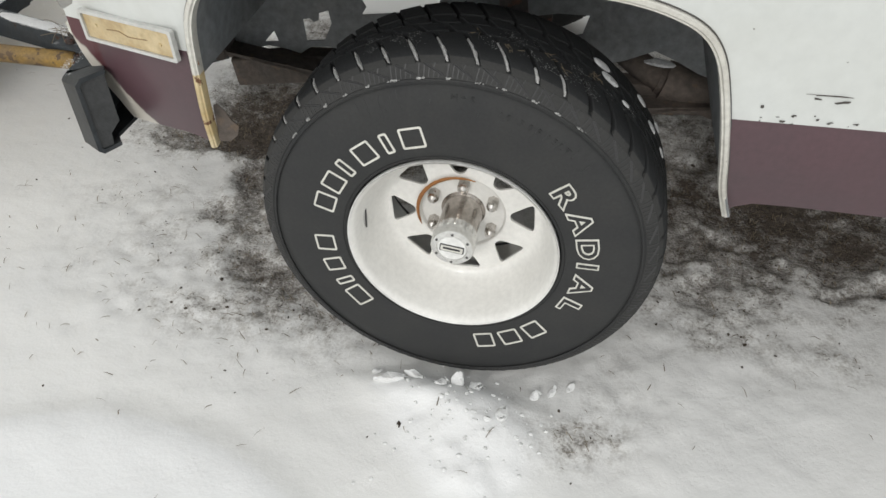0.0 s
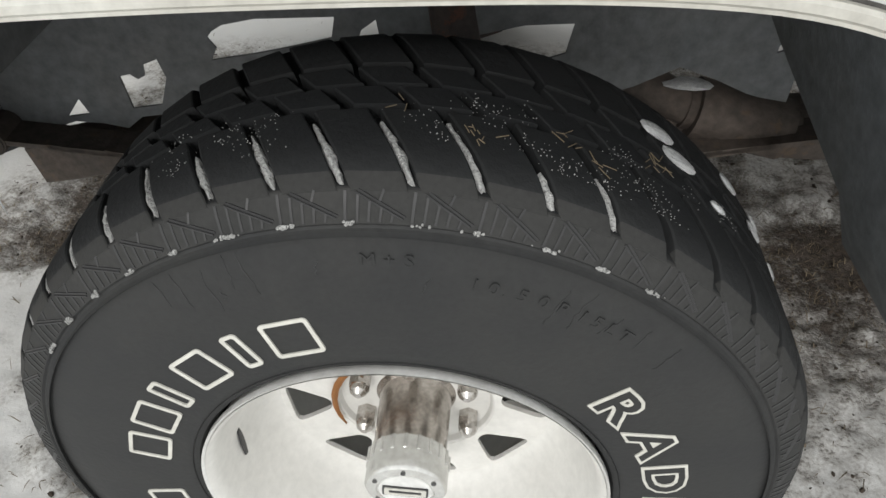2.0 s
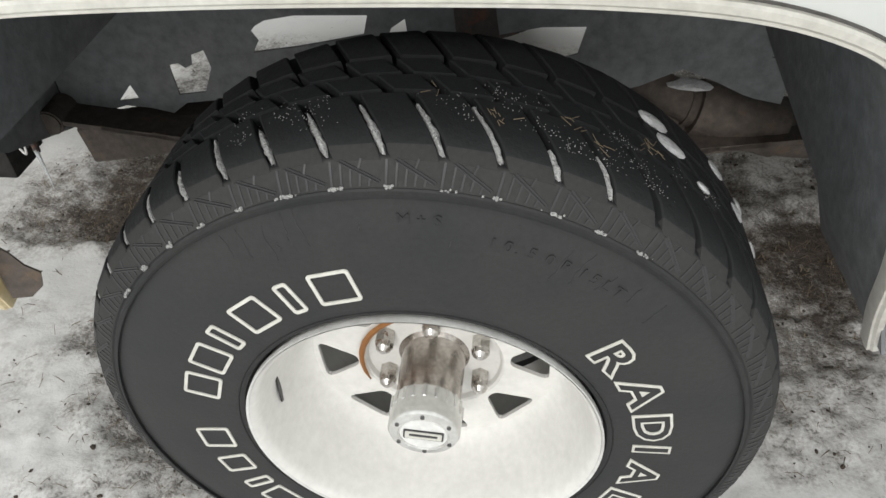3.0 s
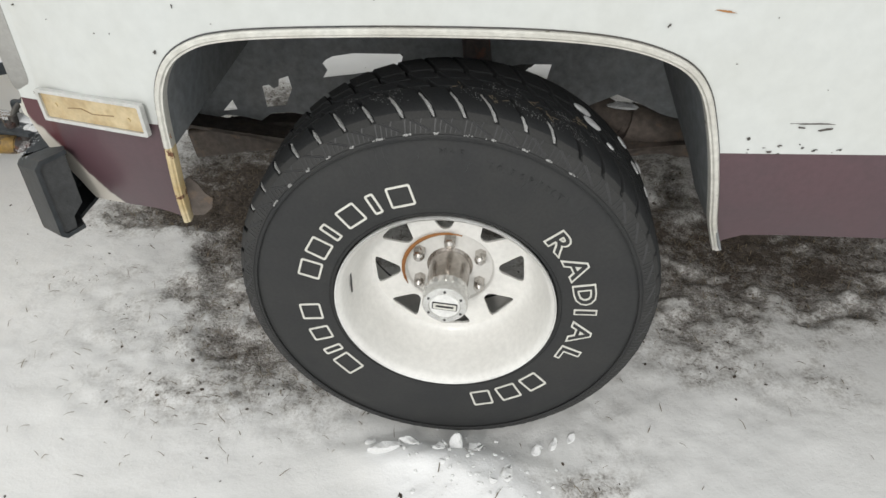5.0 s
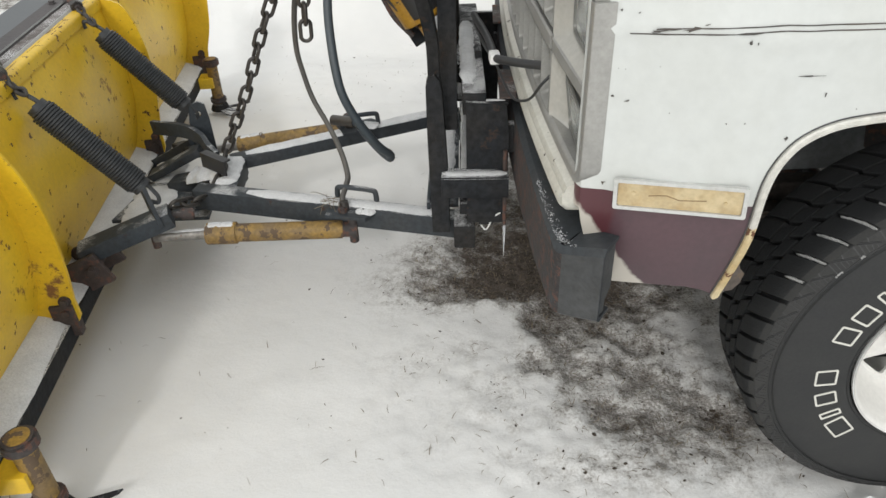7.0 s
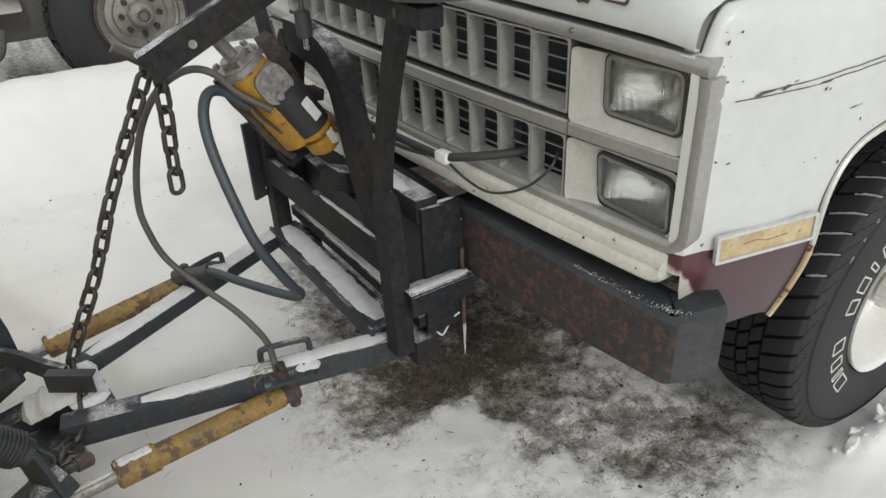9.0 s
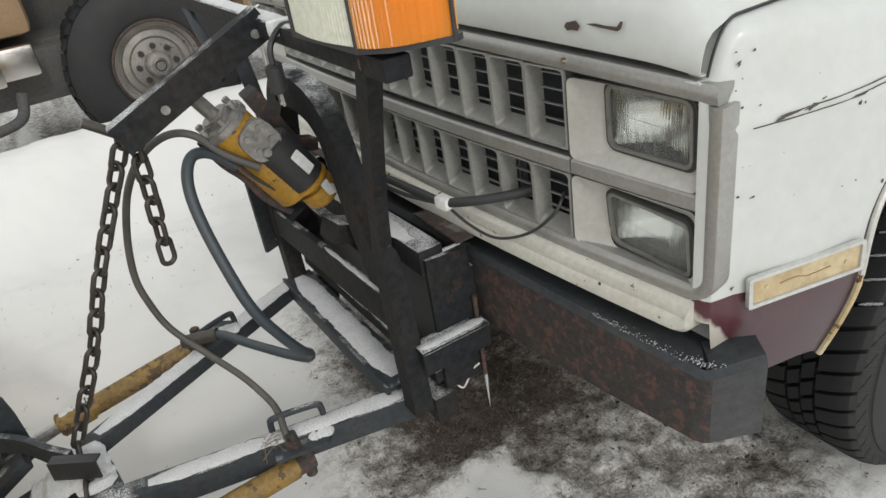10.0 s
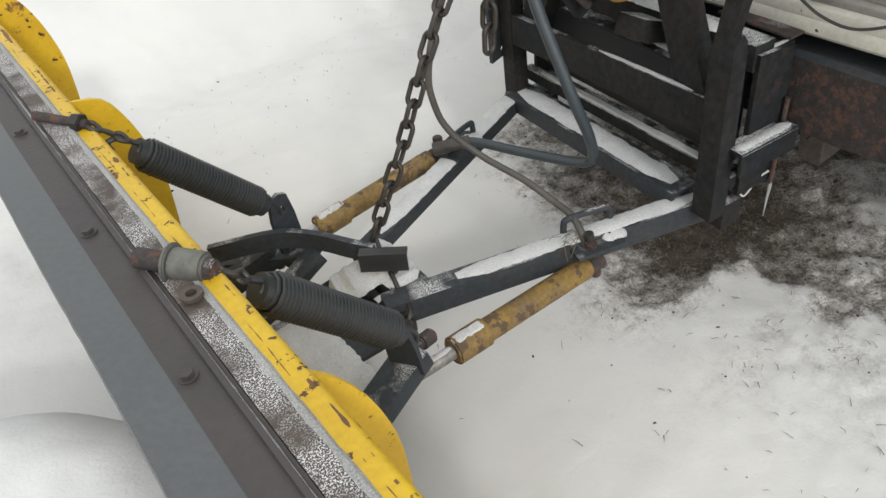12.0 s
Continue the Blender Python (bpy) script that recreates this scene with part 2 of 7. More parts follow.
DUSTSNOW = material("granular_snow", (0.78, 0.79, 0.80), (0.70, 0.71, 0.72), 0.9, bump=1.0, fine=300, grain=0.2, spec=0.2)
CRUST = material("crusted_snow", (0.69, 0.692, 0.685), (0.64, 0.642, 0.635), 0.9, bump=0.6, fine=160, grain=0.08, scale=18, spec=0.2)
# grey added on the moldboard's unseen front in place of yellow
FRONTGREY = material("unseen_front_grey", (0.24, 0.235, 0.23), (0.17, 0.15, 0.13), 0.5, 0.3, bump=0.2, grain=0.3)
BEZEL = material("bright_bezel", (0.60, 0.605, 0.59), (0.50, 0.50, 0.475), 0.3, 0.3, chip=(0.12, 0.10, 0.08), chip_scale=40, chip_at=0.72, bump=0.04)
MARKER = material("yellowed_marker_lens", (0.52, 0.42, 0.25), (0.38, 0.27, 0.13), 0.35, scale=26, bump=0.1, coat=0.3)
MARKERCRACK = material("marker_crack", (0.24, 0.16, 0.08), None, 0.6)
AMBER = glass_like("amber_lens", (1.0, 0.40, 0.02), 0.2, 0.66, 55.0)
CLEAR = glass_like("fluted_clear_lens", (0.90, 0.915, 0.895), 0.03, 0.94, 60.0, 0.10)
REFLECTOR = material("lamp_reflector", (0.86, 0.86, 0.83), (0.74, 0.74, 0.71), 0.14, 1.0, bump=0.12, fine=90)
MILKY = material("milky_lamp_lens", (0.66, 0.66, 0.55), (0.60, 0.60, 0.50), 0.3, bump=0.1, coat=0.4)
TAPE = material("white_tape", (0.75, 0.75, 0.73), None, 0.6)
TAN = material("tan_paint", (0.30, 0.20, 0.11), (0.25, 0.165, 0.09), 0.45, chip=DARK, chip_scale=12, chip_at=0.76)
BRIGHT = material("silver_wheel", (0.38, 0.36, 0.33), (0.25, 0.235, 0.21), 0.35, 0.5, chip=(0.10, 0.07, 0.05), chip_scale=22, chip_at=0.64)
ICE = glass_like("ice", (0.9, 0.93, 0.95), 0.15, 0.7, 20.0)
STRAW = material("dead_grass", (0.22, 0.175, 0.115), (0.10, 0.078, 0.052), 0.85, bump=0.0)
CLOD = material("soil_clod", (0.040, 0.030, 0.022), (0.07, 0.052, 0.038), 0.95, bump=0.5)


# ---- shape helpers ----
def part(name, bm, mats, parent=None, label="", sharp=38.0, xf=None):
    """Links a bmesh as one mesh object, in world places, under a thing or a part."""
    if xf is not None:
        bm.transform(xf)
    bmesh.ops.recalc_face_normals(bm, faces=bm.faces)
    me = bpy.data.meshes.new(name)
    bm.to_mesh(me)
    bm.free()
    for m in mats if isinstance(mats, (list, tuple)) else (mats,):
        me.materials.append(m)
    me.polygons.foreach_set("use_smooth", [True] * len(me.polygons))
    me.set_sharp_from_angle(angle=radians(sharp))
    ob = new(name, me)
    if parent is not None:
        ob.parent = parent
        if parent.type == "EMPTY":
            ob.matrix_parent_inverse = parent.matrix_basis.inverted()
    if label:
        tagged(ob, label)
    return ob


def thing(name, at, label, category, group="", kind=""):
    ob = new(name)
    ob.empty_display_size = 0.1
    ob.location = at
    return tagged(ob, label, category, group, kind)


def bm_new():
    return bmesh.new()


def box(bm, centre, size, turn=None, bevel=0.0, mat=0):
    """A box with its edges broken, added to bm."""
    b = bmesh.new()
    bmesh.ops.create_cube(b, size=1.0, matrix=Matrix.Diagonal((*size, 1)))
    if bevel:
        bmesh.ops.bevel(b, geom=b.edges[:], offset=bevel, segments=2, affect="EDGES", profile=0.6)
    m = Matrix.Translation(centre) @ (turn.to_4x4() if turn is not None else Matrix.Identity(4))
    join(bm, b, m, mat)


def join(bm, other, m=None, mat=None):
    if m is not None:
        other.transform(m)
    made = {v: bm.verts.new(v.co) for v in other.verts}
    for f in other.faces:
        try:
            g = bm.faces.new([made[v] for v in f.verts])
            g.material_index = f.material_index if mat is None else mat
        except ValueError:
            pass
    other.free()


def frame_of(p0, p1, up=(0, 0, 1)):
    d = (Vector(p1) - Vector(p0)).normalized()
    u = Vector(up)
    side = d.cross(u)
    if side.length < 1e-4:
        side = d.cross(Vector((0, 1, 0)))
    side.normalize()
    return Matrix((d, side, side.cross(d))).transposed()


def beam(bm, p0, p1, wide, high, up=(0, 0, 1), bevel=0.004, mat=0):
    """A bar of rectangular section from p0 to p1."""
    p0, p1 = Vector(p0), Vector(p1)
    box(bm, (p0 + p1) / 2, ((p1 - p0).length, wide, high), frame_of(p0, p1, up), bevel, mat)


def rod(bm, p0, p1, r, n=14, r1=None, bevel=0.0, mat=0):
    p0, p1 = Vector(p0), Vector(p1)
    b = bmesh.new()
    bmesh.ops.create_cone(b, cap_ends=True, segments=n, radius1=r, radius2=r if r1 is None else r1, depth=(p1 - p0).length)
    if bevel:
        rims = [e for e in b.edges if len(e.link_faces) == 2 and any(len(f.verts) > 4 for f in e.link_faces)]
        bmesh.ops.bevel(b, geom=rims, offset=bevel, segments=2, affect="EDGES")
    q = (p1 - p0).to_track_quat("Z", "Y").to_matrix().to_4x4()
    join(bm, b, Matrix.Translation((p0 + p1) / 2) @ q, mat)


def smooth_line(points, per=8):
    """A smooth line through the points."""
    pts = [Vector(p) for p in points]
    out = []
    for i in range(len(pts) - 1):
        a, b, c, d = pts[max(i - 1, 0)], pts[i], pts[i + 1], pts[min(i + 2, len(pts) - 1)]
        for k in range(per):
            s = k / per
            out.append(0.5 * (2 * b + (c - a) * s + (2 * a - 5 * b + 4 * c - d) * s * s + (3 * b - a - 3 * c + d) * s ** 3))
    return out + [pts[-1]]


def sweep(bm, line, section, closed=False, up=(0, 0, 1), mat=0, caps=True):
    """Carries a closed section of (side, up) pairs along a line."""
    rings = []
    side = None
    for i, p in enumerate(line):
        a, b = line[i - 1 if closed else max(i - 1, 0)], line[(i + 1) % len(line) if closed else min(i + 1, len(line) - 1)]
        d = (b - a).normalized()
        if side is None:
            side = d.cross(Vector(up))
            if side.length < 1e-3:
                side = d.cross(Vector((0, 1, 0)))
        side = (side - d * side.dot(d)).normalized()
        top = side.cross(d)
        rings.append([bm.verts.new(p + side * s + top * t) for s, t in section])
    for i in range(len(rings) - (0 if closed else 1)):
        a, b = rings[i], rings[(i + 1) % len(rings)]
        for k in range(len(section)):
            f = bm.faces.new((a[k], a[(k + 1) % len(section)], b[(k + 1) % len(section)], b[k]))
            f.material_index = mat
    if caps and not closed:
        bm.faces.new(rings[0][::-1]).material_index = mat
        bm.faces.new(rings[-1]).material_index = mat


def circle(r, n=10, flat=1.0):
    return [(r * math.cos(2 * math.pi * k / n), r * flat * math.sin(2 * math.pi * k / n)) for k in range(n)]


def tube(bm, points, r, n=10, per=8, mat=0):
    sweep(bm, smooth_line(points, per), circle(r, n), mat=mat)


def lathe(bm, profile, centre, n=96, mat=0, closed=False):
    """Turns a profile of (radius, y) round the y axis through centre."""
    cx, cy, cz = centre
    rings = []
    for k in range(n):
        a = 2 * math.pi * k / n
        rings.append([bm.verts.new((cx + r * math.cos(a), cy + y, cz + r * math.sin(a))) for r, y in profile])
    m = len(profile)
    for k in range(n):
        a, b = rings[k], rings[(k + 1) % n]
        for j in range(m if closed else m - 1):
            f = bm.faces.new((a[j], a[(j + 1) % m], b[(j + 1) % m], b[j]))
            f.material_index = mat


def slab(bm, outline, thick, m, holes=(), mat=0):
    """A flat plate with an outline and holes in its own x-y plane, thick along z, set by the matrix m."""
    b = bmesh.new()
    loops = []
    for loop in (outline, *holes):
        vs = [b.verts.new((x, y, 0)) for x, y in loop]
        loops.append([b.edges.new((vs[i], vs[(i + 1) % len(vs)])) for i in range(len(vs))])
    bmesh.ops.triangle_fill(b, use_beauty=True, use_dissolve=False, edges=b.edges[:])
    ext = bmesh.ops.extrude_face_region(b, geom=b.faces[:])
    bmesh.ops.translate(b, vec=(0, 0, thick), verts=[v for v in ext["geom"] if isinstance(v, bmesh.types.BMVert)])
    join(bm, b, m, mat)


def grid(bm, rows, mat=0, mats=None):
    """A sheet through rows of points."""
    vs = [[bm.verts.new(p) for p in row] for row in rows]
    for i in range(len(vs) - 1):
        for j in range(len(vs[0]) - 1):
            f = bm.faces.new((vs[i][j], vs[i][j + 1], vs[i + 1][j + 1], vs[i + 1][j]))
            f.material_index = mats(i, j) if mats else mat
    return vs


def thicken(bm, thick, out):
    """Gives a sheet its thickness, behind the side that faces out."""
    bm.normal_update()
    facing = sum((f.normal * f.calc_area() for f in bm.faces), Vector())
    if facing.dot(Vector(out)) < 0:
        bmesh.ops.reverse_faces(bm, faces=bm.faces[:])
        bm.normal_update()
    bmesh.ops.solidify(bm, geom=bm.faces[:], thickness=thick)


def outer_shape(bm, name, mats):
    bmesh.ops.recalc_face_normals(bm, faces=bm.faces)
    me = bpy.data.meshes.new(name)
    bm.to_mesh(me)
    bm.free()
    for m in mats:
        me.materials.append(m)
    me.polygons.foreach_set("use_smooth", [True] * len(me.polygons))
    me.set_sharp_from_angle(angle=radians(38))
    return me


def rounded(w, h, r, n=4):
    """A rectangle with round corners, as a loop round its middle."""
    out = []
    for cx, cy, a0 in ((w / 2 - r, h / 2 - r, 0), (-w / 2 + r, h / 2 - r, 90), (-w / 2 + r, -h / 2 + r, 180), (w / 2 - r, -h / 2 + r, 270)):
        for k in range(n + 1):
            a = radians(a0 + 90 * k / n)
            out.append((cx + r * math.cos(a), cy + r * math.sin(a)))
    return out


def axes(origin, x, y):
    x, y = Vector(x).normalized(), Vector(y).normalized()
    z = x.cross(y).normalized()
    y = z.cross(x)
    m = Matrix((x, y, z)).transposed().to_4x4()
    return Matrix.Translation(origin) @ m


def fbm(x, y, size, octaves=4, seed=0):
    """Smooth noise between about -1 and 1 over arrays of places."""
    out, amp, total = np.zeros_like(x), 1.0, 0.0
    for o in range(octaves):
        u, v = x * size * 2 ** o + 17.3 * o + seed * 5.1, y * size * 2 ** o - 9.7 * o + seed * 3.3
        i, j = np.floor(u), np.floor(v)
        fu, fv = u - i, v - j
        fu, fv = fu * fu * (3 - 2 * fu), fv * fv * (3 - 2 * fv)

        def rnd(a, b):
            s = np.sin(a * 127.1 + b * 311.7 + seed * 74.7 + o * 19.19) * 43758.5453
            return s - np.floor(s)

        val = (rnd(i, j) * (1 - fu) + rnd(i + 1, j) * fu) * (1 - fv) + (rnd(i, j + 1) * (1 - fu) + rnd(i + 1, j + 1) * fu) * fv
        out, total, amp = out + amp * (2 * val - 1), total + amp, amp * 0.5
    return out / total


# ---- ground ----
def smooth01(v, lo, hi):
    s = np.clip((v - lo) / (hi - lo), 0, 1)
    return s * s * (3 - 2 * s)


def bump_at(x, y, cx, cy, rx, ry):
    return np.exp(-(((x - cx) / rx) ** 2 + ((y - cy) / ry) ** 2))


def bareness_and_shade(x, y):
    """How far soil and dead grass show, with shade beyond the ridge put in, 0 to 1."""
    under = smooth01(x, -1.2, -0.8) * smooth01(y, 0.62, 0.95) * (1 - smooth01(y, 1.55, 1.9)) * (1 - smooth01(x, 3.6, 4.2))
    v = (0.54 - 0.14 * smooth01(x, -0.4, 0.3)) * under
    for cx, cy, rx, ry, k in ((-0.96, 0.86, 0.25, 0.15, 0.42), (-0.72, 0.62, 0.14, 0.19, 0.50), (-0.55, 0.72, 0.20, 0.16, 0.50), (-0.58, 0.26, 0.36, 0.22, 0.15), (-0.33, 0.26, 0.18, 0.16, 0.27), (-0.58, 0.95, 0.35, 0.20, 0.26), (-0.52, 0.34, 0.18, 0.13, 0.09), (-0.60, 0.16, 0.26, 0.14, 0.07),
                              (-0.45, 0.27, 0.12, 0.12, 0.05), (-0.87, 0.62, 0.08, 0.07, -0.5), (-0.38, 0.58, 0.07, 0.12, -0.28), (-0.40, 0.80, 0.06, 0.05, -0.3), (-0.95, 0.45, 0.25, 0.14, 0.08),
                              (0.72, 0.55, 0.42, 0.19, 0.34), (0.78, 0.33, 0.30, 0.14, 0.24), (0.80, 0.78, 0.45, 0.20, 0.40), (1.15, 0.70, 0.25, 0.20, 0.30), (0.33, 0.02, 0.12, 0.10, 0.20), (-0.50, 0.47, 0.22, 0.15, 0.32), (-0.28, 0.30, 0.12, 0.13, 0.16), (-0.67, 0.37, 0.14, 0.10, 0.10), (-0.80, 0.20, 0.18, 0.12, 0.09), (-1.05, 0.80, 0.16, 0.10, 0.14), (0.30, -0.09, 0.10, 0.08, 0.24), (-0.34, 0.70, 0.16, 0.20, 0.25)):
        v = v + k * bump_at(x, y, cx, cy, rx, ry)
    # the far truck's shade over slushy ground is put into the colour here
    v = np.clip(v + 0.34 * smooth01(y, 3.9, 4.15) * (1 - smooth01(y, 7.5, 9.0)), 0, 1)
    v = v + 0.34 * fbm(x, y, 2.6, 5, 3) * np.clip(v * 3, 0, 1) + 0.42 * fbm(x, y, 11, 4, 4) * np.clip(v * 3, 0, 1)
    return np.clip(v, 0, 1)


def fresh_heap(x, y):
    """Where clean crumbs of snow lie heaped beside the tyre, 0 to 1."""
    return np.clip(bump_at(x, y, 0.06, -0.13, 0.16, 0.11) + 0.7 * bump_at(x, y, 0.12, -0.27, 0.10, 0.10) + 0.5 * bump_at(x, y, -0.08, -0.05, 0.10, 0.04), 0, 1)


def pale(x, y):
    """How far the snow is lightened, 0 to 1: the heap of clean snow, the mound, the pile."""
    edge = -0.24 - 0.75 * (x + 0.62) ** 2
    pile = (((x + 2.84) / 0.66) ** 2 + ((y - 0.74) / 0.54) ** 2 < 1.1) * 1.0
    mound = smooth01(edge - y, 0.0, 0.03) * (1 - smooth01(edge - y, 0.45, 0.9)) * (1 - smooth01(np.abs(x + 0.62), 0.42, 0.62))
    return np.clip(smooth01(fresh_heap(x, y), 0.15, 0.6) + mound + pile, 0, 1)


def ground_height(x, y):
    near = 1 - smooth01(np.hypot(x, y - 1), 4, 12)
    bare = bareness_and_shade(x, y)
    h = 0.012 * fbm(x, y, 1.1, 3, 1) * near + 0.0035 * fbm(x, y, 7, 3, 2) * near + 0.0022 * fbm(x, y, 15, 3, 12) * near
    h = h + (0.018 * fbm(x, y, 3.1, 3, 21) + 0.007 * fbm(x, y, 9.0, 3, 22) - 0.012 * np.exp(-((y - 2.55 - 0.12 * x + 0.05 * np.sin(3 * x)) / 0.10) ** 2) - 0.010 * np.exp(-((y - 3.1 - 0.10 * x) / 0.12) ** 2)) * near * smooth01(y, 1.5, 2.2)
    rough = np.clip(bare * 2.2, 0, 1) + 0.45 * bump_at(x, y, 0.45, 0.1, 0.5, 0.4) + 0.8 * bump_at(x, y, -0.62, 0.28, 0.5, 0.36)
    h = h + (0.012 * fbm(x, y, 17, 3, 5) + 0.005 * fbm(x, y, 45, 2, 6)) * np.clip(rough, 0, 1) * near
    h = h - 0.022 * smooth01(bare, 0.25, 0.6)
    # the mound by the wheel, the pile ahead of the blade, the ridge before the far truck
    edge = -0.24 - 0.75 * (x + 0.62) ** 2 + 0.015 * fbm(x, y * 0, 6, 2, 8)
    h = h + (0.014 + 0.003 * fbm(x, y, 3, 2, 31)) * smooth01(edge - y + 0.006 * fbm(x, y, 8, 2, 32), -0.05, 0.07) * (1 - smooth01(edge - y, 0.45, 0.9)) * (1 - smooth01(np.abs(x + 0.62), 0.42, 0.62))
    h = h + 0.40 * np.clip(1 - (((x + 2.84) / 0.66) ** 2 + ((y - 0.74) / 0.54) ** 2) ** 3, 0, 1) * (1 + 0.05 * fbm(x, y, 5, 3, 14) + 0.22 * fbm(x, y, 1.7, 2, 15))
    h = h + 0.36 * smooth01(y, 3.0, 3.8) * (1 - smooth01(y, 3.82, 4.02)) * (1 - smooth01(x, 0.6, 1.5)) * (1 - smooth01(-x, 3.0, 4.0))
    # the print of the tread beside the tyre
    h = h + 0.0025 * np.sin((x + 0.35 * y) * 2 * math.pi / 0.062) * np.abs(np.sin((y - 0.2 * x) * math.pi / 0.085)) * bump_at(x, y, 0.37, 0.03, 0.17, 0.11)
    # pressed down and pushed up round the tyre
    h = h + (0.026 + 0.013 * fbm(x, y, 14, 3, 16) + 0.006 * fbm(x, y, 40, 2, 17)) * fresh_heap(x, y)
    h = h + 0.03 * bump_at(x, y, 0.02, -0.07, 0.16, 0.05) + 0.02 * bump_at(x, y, 0.12, -0.14, 0.14, 0.09)
    return h


def ground_lines(lo, hi, fine, far):
    inner = list(np.arange(lo, hi + fine / 2, fine))
    step, v, up, down = fine, hi, [], []
    while v < far:
        step *= 1.35
        v += step
        up.append(v)
    step, v = fine, lo
    while v > -far:
        step *= 1.35
        v -= step
        down.append(v)
    return np.array(down[::-1] + inner + up)


GX, GY = ground_lines(-3.2, 1.7, 0.0125, 600), ground_lines(-0.75, 4.1, 0.0125, 600)
XX, YY = np.meshgrid(GX, GY)
ZZ = ground_height(XX, YY)
nx, ny = len(GX), len(GY)
me = bpy.data.meshes.new("ground")
idx = np.arange(nx * ny).reshape(ny, nx)
quads = np.stack([idx[:-1, :-1], idx[:-1, 1:], idx[1:, 1:], idx[1:, :-1]], -1).reshape(-1, 4)
me.from_pydata(np.stack([XX, YY, ZZ], -1).reshape(-1, 3).tolist(), [], quads.tolist())
att = me.attributes.new("bare", "FLOAT", "POINT")
att.data.foreach_set("value", bareness_and_shade(XX, YY).ravel().astype(np.float32))
att = me.attributes.new("pale", "FLOAT", "POINT")
att.data.foreach_set("value", pale(XX, YY).ravel().astype(np.float32))
me.polygons.foreach_set("use_smooth", [True] * len(me.polygons))

SNOW = bpy.data.materials.new("trampled_snow")
SNOW.use_nodes = True
sn, sl = SNOW.node_tree.nodes, SNOW.node_tree.links
sout = sn["Principled BSDF"]
sat = sn.new("ShaderNodeTexCoord").outputs["Object"]


def snow_noise(size, detail=4.0, rough=0.6):
    t = sn.new("ShaderNodeTexNoise")
    t.inputs["Scale"].default_value, t.inputs["Detail"].default_value, t.inputs["Roughness"].default_value = size, detail, rough
    sl.new(sat, t.inputs["Vector"])
    return t.outputs["Fac"]


def snow_math(op, a, b):
    t = sn.new("ShaderNodeMath")
    t.operation = op
    for k, v in enumerate((a, b)):
        if isinstance(v, float):
            t.inputs[k].default_value = v
        else:
            sl.new(v, t.inputs[k])
    return t.outputs[0]


def snow_range(v, lo, hi, a=0.0, b=1.0):
    t = sn.new("ShaderNodeMapRange")
    for key, x in (("From Min", lo), ("From Max", hi), ("To Min", a), ("To Max", b)):
        t.inputs[key].default_value = x
    sl.new(v, t.inputs["Value"])
    return t.outputs["Result"]


def snow_mix(fac, a, b):
    t = sn.new("ShaderNodeMix")
    t.data_type = "RGBA"
    sl.new(fac, t.inputs[0])
    for key, v in ((6, a), (7, b)):
        if isinstance(v, tuple):
            t.inputs[key].default_value = (*v, 1)
        else:
            sl.new(v, t.inputs[key])
    return t.outputs[2]


bare_shade_in = sn.new("ShaderNodeAttribute")
bare_shade_in.attribute_name = "bare"
n_mid, n_fine, n_soil = snow_noise(28, 5, 0.7), snow_noise(140, 3), snow_noise(60, 6, 0.75)
loose = snow_range(bare_shade_in.outputs["Fac"], 0.0, 0.16)
cover = snow_math("ADD", bare_shade_in.outputs["Fac"], snow_math("MULTIPLY", loose, snow_math("MULTIPLY", snow_math("SUBTRACT", n_mid, 0.5), 1.5)))
cover = snow_math("ADD", cover, snow_math("MULTIPLY", loose, snow_math("MULTIPLY", snow_math("SUBTRACT", n_fine, 0.5), 0.9)))
soil_mask = snow_range(cover, 0.32, 0.80)
grime = snow_range(cover, 0.02, 0.40)
pale_in = sn.new("ShaderNodeAttribute")
pale_in.attribute_name = "pale"
snow_col = snow_mix(snow_range(snow_noise(2.2, 3), 0.35, 0.7), (0.692, 0.688, 0.672), (0.652, 0.651, 0.640))
snow_col = snow_mix(pale_in.outputs["Fac"], snow_col, (0.725, 0.727, 0.725))
snow_col = snow_mix(snow_math("MULTIPLY", grime, 0.80), snow_col, (0.33, 0.312, 0.288))
litter = snow_range(snow_noise(95, 6, 0.8), 0.60, 0.68)
snow_col = snow_mix(snow_math("MULTIPLY", snow_math("MULTIPLY", litter, snow_range(bare_shade_in.outputs["Fac"], 0.02, 0.15)), 0.55), snow_col, (0.10, 0.085, 0.07))
soil_col = snow_mix(snow_range(n_soil, 0.36, 0.66), (0.044, 0.037, 0.032), (0.130, 0.108, 0.090))
sl.new(snow_mix(soil_mask, snow_col, soil_col), sout.inputs["Base Color"])
sout.inputs["Roughness"].default_value = 0.85
sout.inputs["Specular IOR Level"].default_value = 0.25
sb = sn.new("ShaderNodeBump")
sb.inputs["Strength"].default_value = 0.55
sb.inputs["Distance"].default_value = 0.006
sl.new(snow_math("ADD", snow_math("ADD", snow_math("MULTIPLY", n_fine, 0.18), snow_math("MULTIPLY", n_mid, 0.7)), snow_math("MULTIPLY", n_soil, snow_math("ADD", snow_math("MULTIPLY", soil_mask, 1.4), 0.25))), sb.inputs["Height"])
sl.new(sb.outputs["Normal"], sout.inputs["Normal"])
me.materials.append(SNOW)
tagged(new("ground", me), "trampled snow with dead grass and dark soil showing through", "snow ground", kind="structure")


# ---- pickup truck ----
TURN = Matrix.Translation((0, 0.028, 0)) @ Matrix.Rotation(radians(1.7), 4, "Z")
WIDE = 2.0
truck = thing("pickup_truck", (0.0, 1.0, 0.0), "white over maroon pickup truck with chipped paint and rust", "pickup truck")


